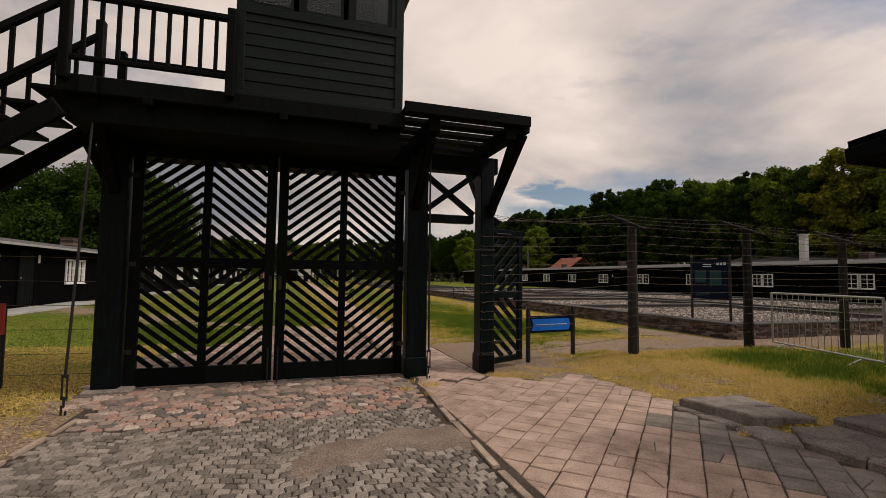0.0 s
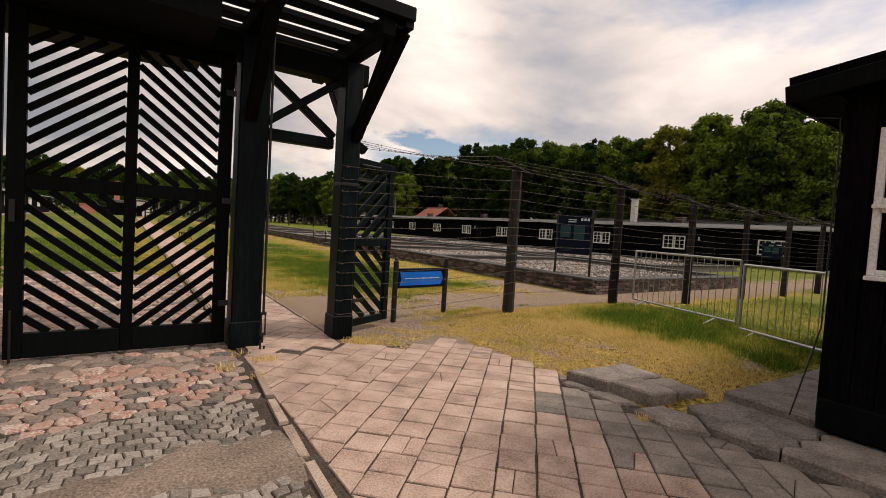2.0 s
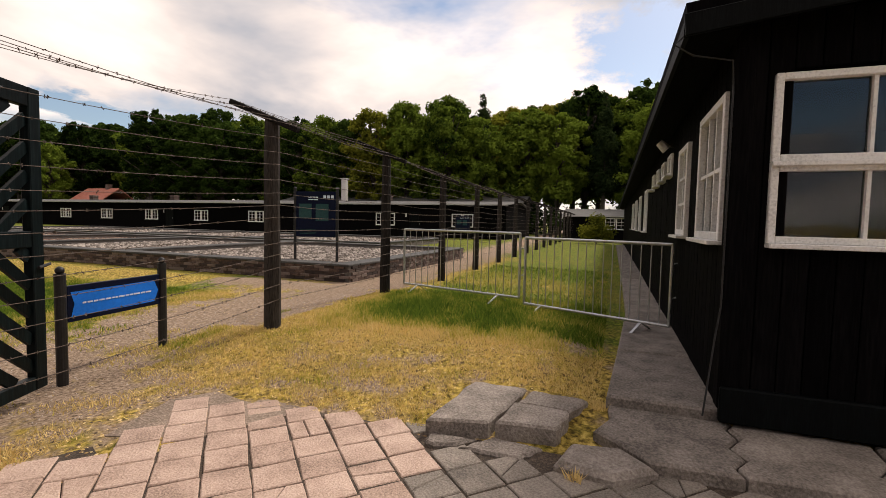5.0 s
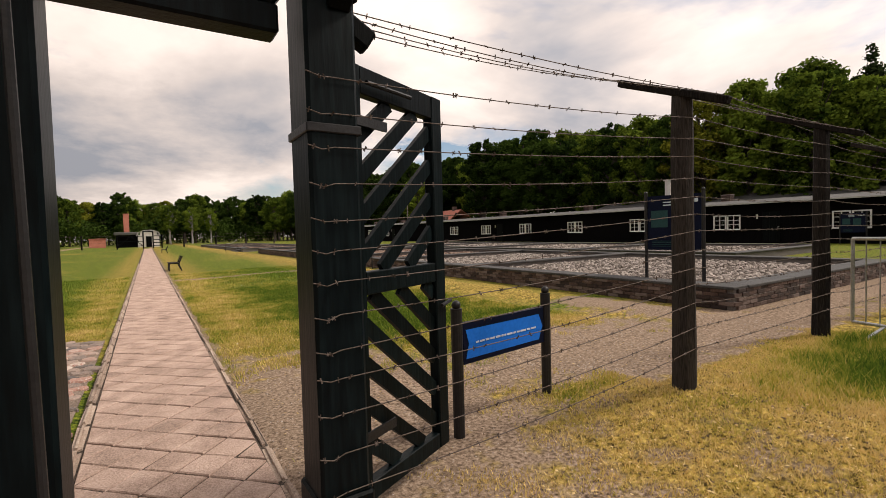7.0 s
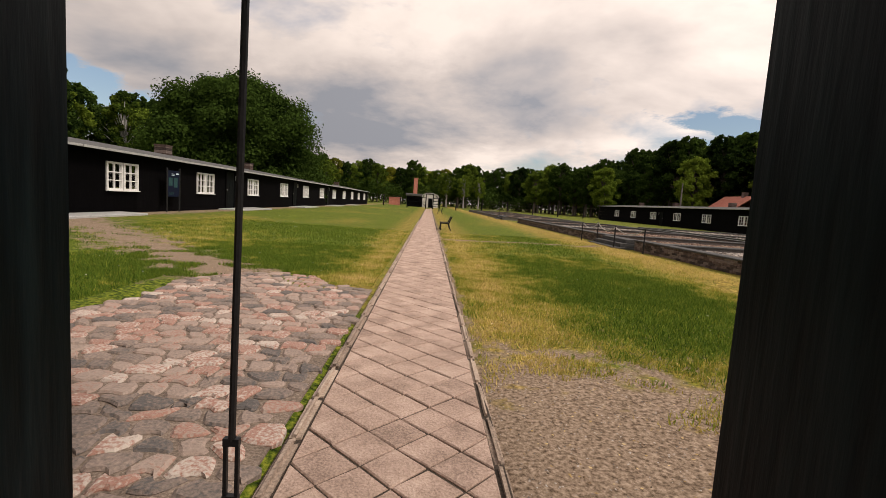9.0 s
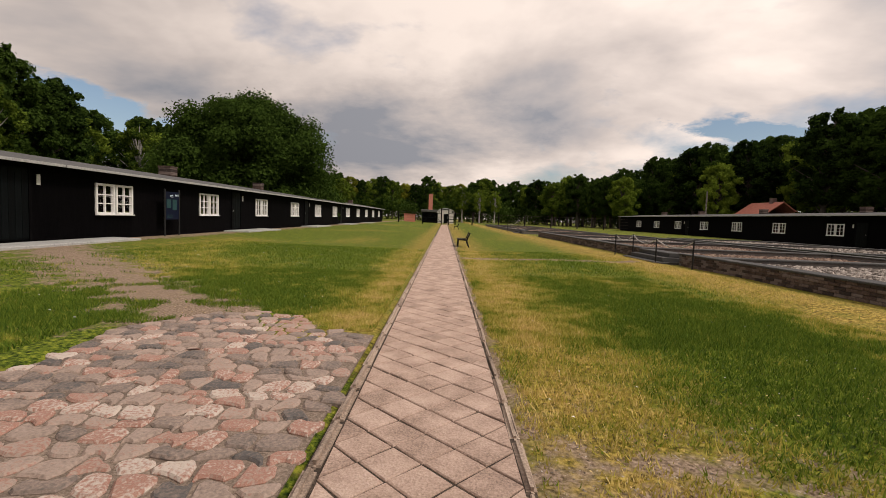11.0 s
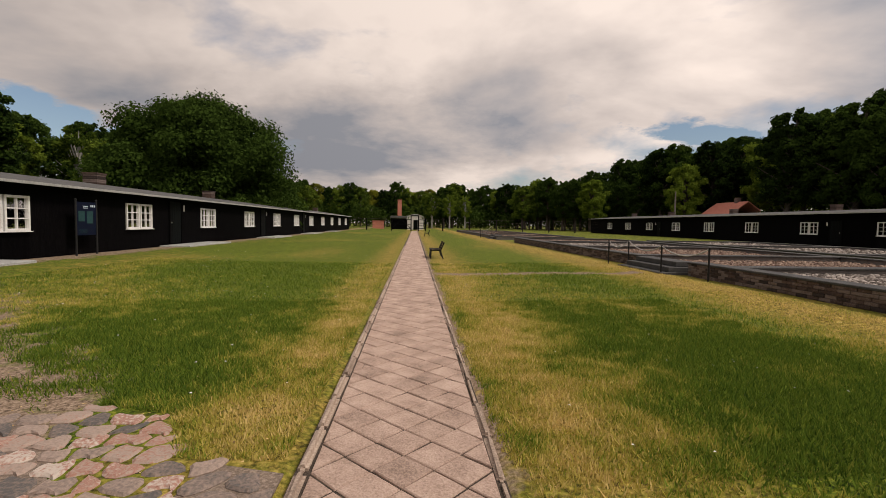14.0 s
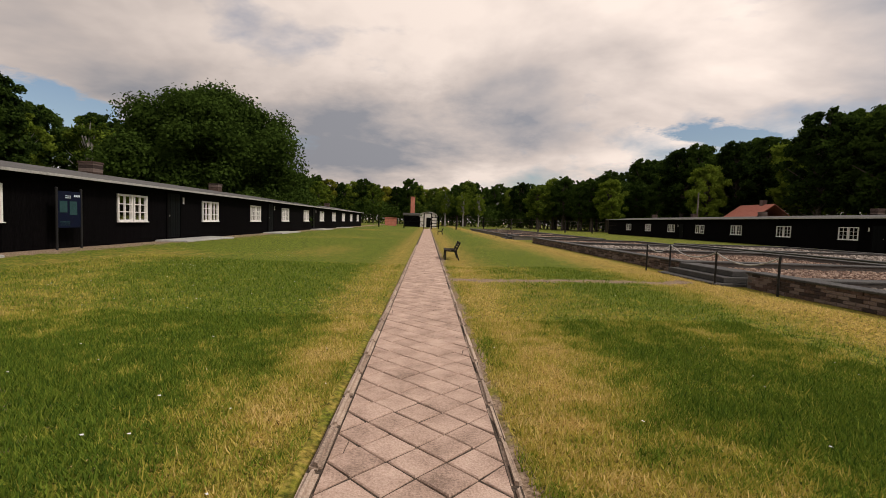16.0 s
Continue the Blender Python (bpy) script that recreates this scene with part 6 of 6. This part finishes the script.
def bushes(name, spots, seed, label, mat="leaf_dark", n=700, size=0.3):
    rng = np.random.default_rng(seed)
    vs, fs, k = [], [], 0
    for x, y, r in spots:
        c = [(x + rng.uniform(-r, r) * 0.6, y + rng.uniform(-r, r) * 0.6, r * rng.uniform(0.3, 0.9)) for _ in range(5)]
        v, f = leaf_cloud(c, [r * 0.55] * 5, n, size, rng)
        v[:, 2] = np.maximum(v[:, 2], 0.02)
        vs.append(v)
        fs.append(f + k)
        k += len(v)
    tagged(new(name, raw_mesh(name, np.concatenate(vs), np.concatenate(fs), mat)), label, "undergrowth", kind="stuff")


rr = random.Random(4)
# leaf masses whose colour holds the shade under trees; undergrowth_back is gap filler
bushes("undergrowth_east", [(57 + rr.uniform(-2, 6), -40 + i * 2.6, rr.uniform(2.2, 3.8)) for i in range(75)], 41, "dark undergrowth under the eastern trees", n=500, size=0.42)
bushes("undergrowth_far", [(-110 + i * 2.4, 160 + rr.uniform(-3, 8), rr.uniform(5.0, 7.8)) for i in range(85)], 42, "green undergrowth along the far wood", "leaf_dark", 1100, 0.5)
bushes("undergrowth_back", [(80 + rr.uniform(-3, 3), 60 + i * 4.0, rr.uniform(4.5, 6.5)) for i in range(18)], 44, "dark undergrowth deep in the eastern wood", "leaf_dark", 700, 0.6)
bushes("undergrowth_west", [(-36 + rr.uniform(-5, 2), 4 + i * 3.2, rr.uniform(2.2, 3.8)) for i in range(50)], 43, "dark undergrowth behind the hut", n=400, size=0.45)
shrub = thing("shrub", (36.0, 5.2, 0.1), "light green shrub at the end of the fence lane", "shrub")
part("stem", rod(B(), (36, 5.2, 0.0), (36, 5.2, 1.0), 0.06, 0.03), "bark", shrub)
v, f = leaf_cloud([(36, 5.2, 1.1), (36.3, 4.6, 0.9), (35.8, 5.8, 0.9), (36, 5.2, 1.8)], [0.8, 0.7, 0.7, 0.6], 1800, 0.16, np.random.default_rng(9))
v -= np.array([36, 5.2, 0.1])
cr_ob = new("crown", raw_mesh("crown", v, f, "leaf_yellow"))
cr_ob.parent = shrub


# ---- grass blades ----
def inside(x, y, poly):
    hit = False
    for (xa, ya), (xb, yb) in zip(poly, poly[1:] + poly[:1]):
        if (ya > y) != (yb > y) and x < (xb - xa) * (y - ya) / (yb - ya) + xa:
            hit = not hit
    return hit


def grass():
    rng = np.random.default_rng(77)
    vs, dr = [], []

    def sow(n, x0, x1, y0, y1, hmin, hmax, keep, tuft=False):
        px, py = rng.uniform(x0, x1, n), rng.uniform(y0, y1, n)
        for x, y in zip(px, py):
            b = bare_at(x, y) + 0.35 * noise.noise((x * 2.1, y * 2.1, 0))
            if not keep(x, y) or b > 0.42 + 0.25 * rng.random():
                continue
            d = dry_at(x, y) + 0.35 * noise.noise((x * 1.3, y * 1.3, 4)) + 0.3 * noise.noise((x * 4.1, y * 4.1, 8))
            h = rng.uniform(hmin, hmax) * (1 - 0.35 * min(1, max(0, d)))
            a = rng.uniform(0, 6.283)
            w = 0.004 + 0.004 * rng.random()
            lx, ly = rng.normal() * 0.45 * h, rng.normal() * 0.45 * h
            z = ground_z(x, y) - 0.004
            if z < -0.03:
                if not tuft:
                    continue
                z = 0.008
            cx, cy = math.cos(a) * w, math.sin(a) * w
            vs.append((x - cx, y - cy, z))
            vs.append((x + cx, y + cy, z))
            vs.append((x + lx, y + ly, z + h))
            dr.append(min(1, max(0, d + (0.5 if tuft else -0.15) + 0.1 * rng.normal())))

    def open_ground(x, y):
        if 2.03 < x < 3.34 or inside(x, y, COBBLE_EDGE):
            return False
        if -1.1 < x < 2.1 and 7 < y < 14.3:
            return False
        if x < 2.1 and y < 7.4 and x > -1.75:
            return False
        if x < 4.9 and y < 7.25 and x > 2:
            return False
        if x > 4.6 and y < 4.2:
            return False
        if x > 10.05 and y > 9:
            return False
        if 4.7 < x < 5.7 and 4.2 < y < 5.3:
            return False
        return True

    sow(120000, 3.3, 8.5, 8.3, 17.0, 0.025, 0.075, open_ground)
    sow(100000, -3.5, 2.1, 10.5, 18.0, 0.025, 0.075, open_ground)
    sow(90000, -6.0, 9.8, 17.0, 28.0, 0.035, 0.085, open_ground)
    sow(130000, 3.4, 9.5, 4.2, 8.4, 0.015, 0.055, open_ground)
    sow(110000, 3.35, 7.5, 14.0, 20.0, 0.02, 0.06, open_ground)
    sow(110000, -2.8, 2.1, 14.0, 20.0, 0.02, 0.06, open_ground)
    sow(14000, 6.5, 9.6, 4.2, 7.6, 0.06, 0.13, open_ground)
    sow(9000, -6.0, 9.5, 9.0, 24.0, 0.07, 0.13, open_ground)
    sow(9000, 9.5, 16.0, 4.0, 7.6, 0.05, 0.10, open_ground)
    sow(9000, -6.0, -1.7, 5.0, 10.0, 0.03, 0.08, open_ground)
    for cx0, cy0, rad, n in ((2.3, 7.05, 0.16, 500), (2.12, 6.6, 0.1, 150), (2.1, 7.35, 0.1, 60), (3.5, 7.45, 0.25, 800), (4.2, 7.55, 0.3, 900), (1.9, 6.9, 0.12, 250), (4.62, 4.3, 0.06, 200), (5.64, 4.2, 0.1, 300), (3.42, 8.05, 0.12, 300)):
        sow(n, cx0 - rad, cx0 + rad, cy0 - rad, cy0 + rad, 0.03, 0.10, lambda x, y: math.hypot(x - cx0, y - cy0) < rad * random.uniform(0.3, 1), True)
    v = np.array(vs)
    f = np.arange(len(v)).reshape(-1, 3)
    me = raw_mesh("grass", v, f, "blade")
    me.attributes.new("dry", "FLOAT", "POINT").data.foreach_set("value", np.repeat(np.array(dr, dtype=np.float32), 3))
    tagged(new("grass", me), "short meadow grass, green and straw yellow", "grass", kind="stuff")


grass()


def scatter(name, spots, n, size, flat, mat, label, seed, low_bare=None):
    """Small loose bits lying on the ground: tiny four-sided flakes or pebbles."""
    rng = np.random.default_rng(seed)
    v, f = [], []
    for x0, x1, y0, y1 in spots:
        for _ in range(n):
            x, y = rng.uniform(x0, x1), rng.uniform(y0, y1)
            g = ground_z(x, y)
            if g < -0.03 or (low_bare is not None and bare_at(x, y) + 0.3 * noise.noise((x * 2.1, y * 2.1, 0)) < low_bare):
                continue
            r, a, k = size * rng.uniform(0.4, 1.0), rng.uniform(0, 6.283), len(v)
            c, d = math.cos(a) * r, math.sin(a) * r
            h = r * flat
            v += [(x - c, y - d, g), (x + d * 0.6, y - c * 0.6, g + h * 0.2), (x + c, y + d, g + h * rng.uniform(0, 0.6)), (x - d * 0.6, y + c * 0.6, g + h * 0.1), (x + c * 0.2, y + d * 0.2, g + h)]
            f += [(k, k + 1, k + 4), (k + 1, k + 2, k + 4), (k + 2, k + 3, k + 4), (k + 3, k, k + 4)]
    tagged(new(name, raw_mesh(name, v, f, mat)), label, "litter", kind="stuff")


scatter("pebbles", [(3.2, 6.4, 7.6, 12.2), (6.0, 9.8, 7.9, 10.4)], 3000, 0.010, 0.7, "gravel", "small pale pebbles on the trodden sand", 61, 0.35)
scatter("leaf_litter", [(3.5, 7.6, 4.6, 7.7)], 5200, 0.02, 0.35, "litter", "dry brown leaf litter on the worn grass bank", 62)
scatter("leaf_litter", [(3.4, 8.0, 8.2, 13.0), (-3.5, 2.0, 13.8, 19.0)], 1500, 0.016, 0.35, "litter", "dry bits of leaf in the meadow grass", 63)
scatter("leaf_litter", [(-3.5, -1.75, 4.5, 8.2)], 1500, 0.022, 0.35, "litter", "dry brown leaf litter beside the gate", 64)


def flowers():
    """Tiny white daisies in the grass."""
    rng = np.random.default_rng(5)
    v, f = [], []
    for _ in range(420):
        x, y = rng.uniform(-6, 9), rng.uniform(10, 32)
        if 2.0 < x < 3.4 or (-1 < x < 2.2 and y < 14.5) or bare_at(x, y) > 0.4:
            continue
        z, r, k = ground_z(x, y) + 0.055, rng.uniform(0.008, 0.014), len(v)
        v += [(x + math.cos(a) * r, y + math.sin(a) * r, z + 0.004 * (a % 2)) for a in np.arange(0, 6.2, 1.2566)]
        f.append([k, k + 1, k + 2, k + 3, k + 4])
    tagged(new("daisies", raw_mesh("daisies", v, f, "white")), "tiny white daisies in the meadow", "flowers", kind="stuff")


flowers()


# ---- paving pieces ----
def lay(polys, z_of, mat, parent, name, limit, order, inset=0.012, deep=0.05, joined_name="paving"):
    """Lays stones: those first in order as parts of their own, the rest as one part."""
    polys = sorted(polys, key=order)
    base = base_of(parent)
    for p in polys[:limit]:
        c = (sum(q[0] for q in p) / len(p), sum(q[1] for q in p) / len(p))
        bm = B()
        z = z_of(*c)
        slab(bm, [(x - c[0], y - c[1]) for x, y in p], -deep, 0.0, inset)
        me = bpy.data.meshes.new(name)
        bm.to_mesh(me)
        bm.free()
        me.materials.append(M[mat])
        ob = new(name, me)
        ob.parent = parent
        ob.location = Vector((c[0], c[1], z)) - base
        ob.rotation_euler = (random.uniform(-0.012, 0.012), random.uniform(-0.012, 0.012), 0)
    if polys[limit:]:
        v, f = [], []
        for p in polys[limit:]:
            n = len(p)
            c = (sum(q[0] for q in p) / n, sum(q[1] for q in p) / n)
            z = z_of(*c)
            k = len(v)
            tx, ty = random.uniform(-0.012, 0.012), random.uniform(-0.012, 0.012)
            for ring in range(3):
                for x, y in p:
                    d = math.hypot(x - c[0], y - c[1]) or 1
                    s = max(0.2, 1 - inset * 1.4 / d) if ring == 2 else 1
                    zz = z - (deep, inset, 0)[ring] + (x - c[0]) * tx + (y - c[1]) * ty
                    v.append((c[0] + (x - c[0]) * s - base.x, c[1] + (y - c[1]) * s - base.y, zz - base.z))
            for ring in range(2):
                for i in range(n):
                    f.append((k + ring * n + i, k + ring * n + (i + 1) % n, k + (ring + 1) * n + (i + 1) % n, k + (ring + 1) * n + i))
            f.append(tuple(k + 2 * n + i for i in range(n)))
        me = bpy.data.meshes.new(joined_name)
        me.from_pydata(v, [], f)
        me.materials.append(M[mat + "_joined"])
        ob = new(joined_name, me)
        ob.parent = parent
        ob["kind"] = "stuff"


def clip_poly(poly, x0, x1):
    """Cuts a convex outline to a strip in x."""
    for sign, lim in ((1, x0), (-1, -x1)):
        out = []
        for (xa, ya), (xb, yb) in zip(poly, poly[1:] + poly[:1]):
            a, c = sign * xa - lim, sign * xb - lim
            if a >= 0:
                out.append((xa, ya))
            if (a >= 0) != (c >= 0):
                t = a / (a - c)
                out.append((xa + (xb - xa) * t, ya + (yb - ya) * t))
        poly = out
        if len(poly) < 3:
            return None
    return poly


def cracked(pts, rnd):
    """Breaks one slab in two along a crooked-angled crack."""
    c = Vector((sum(p[0] for p in pts) / len(pts), sum(p[1] for p in pts) / len(pts)))
    a = rnd.uniform(0, 6.28)
    turn = Matrix.Rotation(a, 2)
    flat = [tuple(turn @ (Vector(p) - c)) for p in pts]
    at = rnd.uniform(-0.05, 0.05)
    back = turn.transposed()
    out = []
    for lo, hi in ((-9, at - 0.003), (at + 0.003, 9)):
        piece = clip_poly(flat, lo, hi)
        if piece:
            out.append([tuple(c + back @ Vector(p)) for p in piece])
    return out


def diagonal_slabs(x0, x1, y0, y1, side, gap, seed, keep=None, stagger=0.0, broken=0.03, origin=None):
    origin = Vector(origin or (x0, y0))
    rnd = random.Random(seed)
    h = side / math.sqrt(2)
    u, polys = Vector((1, 1)).normalized(), []
    w = Vector((-1, 1)).normalized()
    n = int((x1 - x0 + y1 - y0) / side) + 6
    for i in range(-n, n):
        off = rnd.uniform(-stagger, stagger)
        for j in range(-n, n):
            c = origin + w * (i * side) + u * (j * side + off)
            if not (x0 - side < c.x < x1 + side and y0 - side < c.y < y1 + side):
                continue
            k = side / 2 - gap / 2
            pts = []
            for a, b in ((-1, -1), (1, -1), (1, 1), (-1, 1)):
                p = c + u * (a * k + rnd.uniform(-0.005, 0.005)) + w * (b * k + rnd.uniform(-0.005, 0.005))
                pts.append((p.x, p.y))
            pts = clip_poly(pts, x0, x1)
            if not pts:
                continue
            cc = (sum(p[0] for p in pts) / len(pts), sum(p[1] for p in pts) / len(pts))
            if y0 < cc[1] < y1 and (keep is None or keep(*cc)):
                area = abs(sum(a[0] * b[1] - b[0] * a[1] for a, b in zip(pts, pts[1:] + pts[:1]))) / 2
                if area > 0.004:
                    polys += cracked(pts, rnd) if rnd.random() < broken else [pts]
    return polys


lay(diagonal_slabs(2.215, 3.25, 7.27, 96.5, 0.25, 0.013, 1, origin=(2.201, 7.244)), lambda x, y: 0.018 + 0.006 * noise.noise((x * 3, y * 3, 0)), "paver", path_bed, "paving_slab", 300, lambda p: p[0][1], 0.007)


def in_forecourt(x, y):
    if y > 7.3 or x < 2.13:
        return False
    if x > 4.0 and y > 5.9:
        return x < 4.85 - 0.25 * abs(y - 6.5) and y < 7.25 and not (4.0 < x < 4.35 and y > 7.0)
    edge = 4.92 if y < 4.4 else 4.78 if y < 5.3 else 4.95
    return x < edge and y < 7.3 - max(0, x - 3.3) * 0.45


COURT = diagonal_slabs(2.13, 5.0, -3.5, 7.3, 0.25, 0.012, 2, in_forecourt, 0.05, 0.2)
# darker, greyer slabs east of a ragged line near x 4
GREY_COURT = [p for p in COURT if p[0][0] > 4.0 + 0.3 * noise.noise((p[0][0] * 1.3, p[0][1] * 1.3, 5)) + 1.2 * max(0, p[0][1] - 4.6)]
for court, stone, count in (([p for p in COURT if p not in GREY_COURT], "paver", 200), (GREY_COURT, "paver_grey", 100)):
    lay(court, lambda x, y: 0.016 + 0.010 * noise.noise((x * 2, y * 2, 3)), stone, forecourt_bed, "paving_slab", count, lambda p: abs(p[0][1] - 5.0), 0.006)


def stones(x0, x1, y0, y1, size, jitter, gap, seed, keep, warp=None, wide=1.0, rounding=1):
    """An uneven patchwork of stones: a bonded grid whose corners are shaken."""
    rnd = random.Random(seed)
    nx, ny = int((x1 - x0) / size / min(1, wide)) + 2, int((y1 - y0) / size) + 2
    corner = {}
    for j in range(ny + 1):
        for i in range(2 * nx + 3):
            corner[i, j] = (x0 + (i - 1) * size * 0.5 * wide + rnd.uniform(-jitter, jitter) * size, y0 + j * size + rnd.uniform(-jitter, jitter) * size)
    polys = []
    for j in range(ny):
        for i in range(nx):
            a = 2 * i + (j % 2)
            ring = [corner[a, j], corner[a + 1, j], corner[a + 2, j], corner[a + 2, j + 1], corner[a + 1, j + 1], corner[a, j + 1]]
            if not rounding:
                ring = [ring[0], ring[2], ring[3], ring[5]]
            if warp:
                ring = [warp(*p) for p in ring]
            c = (sum(p[0] for p in ring) / len(ring), sum(p[1] for p in ring) / len(ring))
            if not keep(*c):
                continue
            out = []
            if rounding:
                ring = [((0.75 * p[0] + 0.25 * q[0]), (0.75 * p[1] + 0.25 * q[1])) if e == 0 else ((0.25 * p[0] + 0.75 * q[0]), (0.25 * p[1] + 0.75 * q[1])) for p, q in zip(ring, ring[1:] + ring[:1]) for e in (0, 1)]
            for x, y in ring:
                d = math.hypot(x - c[0], y - c[1])
                s = (d - gap) / d
                out.append((c[0] + (x - c[0]) * s, c[1] + (y - c[1]) * s))
            polys.append(out)
    return polys


lay(stones(-2.3, 2.05, 7.0, 15.3, 0.17, 0.34, 0.012, 3, lambda x, y: inside(x, y, COBBLE_EDGE), wide=1.2), lambda x, y: 0.024 + 0.009 * noise.noise((x * 4, y * 4, 1)), "cobble", cobble_bed, "cobble", 300, lambda p: abs(p[0][1] - 11.5) + 0.4 * abs(p[0][0] - 0.8), 0.014)
lay(stones(-1.7, 2.0, 5.95, 7.0, 0.12, 0.28, 0.006, 4, lambda x, y: -1.6 < x < 2.0 and y > 6.0 + 0.5 * noise.noise((x, 2, 2)) and y < 7.0, wide=1.2), lambda x, y: 0.018 + 0.008 * noise.noise((x * 4, y * 4, 1)), "cobble", road_bed, "cobble", 140, lambda p: -p[0][1], 0.010, joined_name="cobbles")


def sand_at(x, y):
    return noise.noise((x * 0.9, y * 0.9, 9)) + 0.25 * noise.noise((x * 4, y * 4, 2))


def sand():
    """Drifted sand that buries the setts in patches: a sheet that rises where sand lies."""
    nx, ny, x0, y0, step = 75, 144, -1.68, -1.0, 0.05
    v = [(x0 + i * step, y0 + j * step, min(0.031, -0.012 + 0.10 * (sand_at(x0 + i * step, y0 + j * step) - 0.20))) for j in range(ny) for i in range(nx)]
    f = [(j * nx + i, j * nx + i + 1, (j + 1) * nx + i + 1, (j + 1) * nx + i) for j in range(ny - 1) for i in range(nx - 1)]
    ob = new("sand", raw_mesh("sand", v, f, "joint"))
    tagged(ob, "pale brown sand drifted over the setts", "sand", kind="stuff")


sand()


def arch(x, y):
    """Setts run in shallow fan arcs."""
    u = ((x - 0.35) / 1.3) % 1.0 - 0.5
    return x, y + 0.17 * (1 - 4 * u * u) - 0.1


lay(stones(-1.7, 2.0, -1.0, 6.2, 0.088, 0.15, 0.0065, 5, lambda x, y: -1.62 < x < 1.94 and y < 6.0 + 0.4 * noise.noise((x, 2, 2)) and sand_at(x, y) < 0.6, arch, 1.05, 0), lambda x, y: 0.016 + 0.007 * noise.noise((x * 5, y * 5, 1)), "sett", road_bed, "sett", 300, lambda p: abs(p[0][1] - 4.5) + 0.5 * abs(p[0][0] - 1.0), 0.007, joined_name="setts")
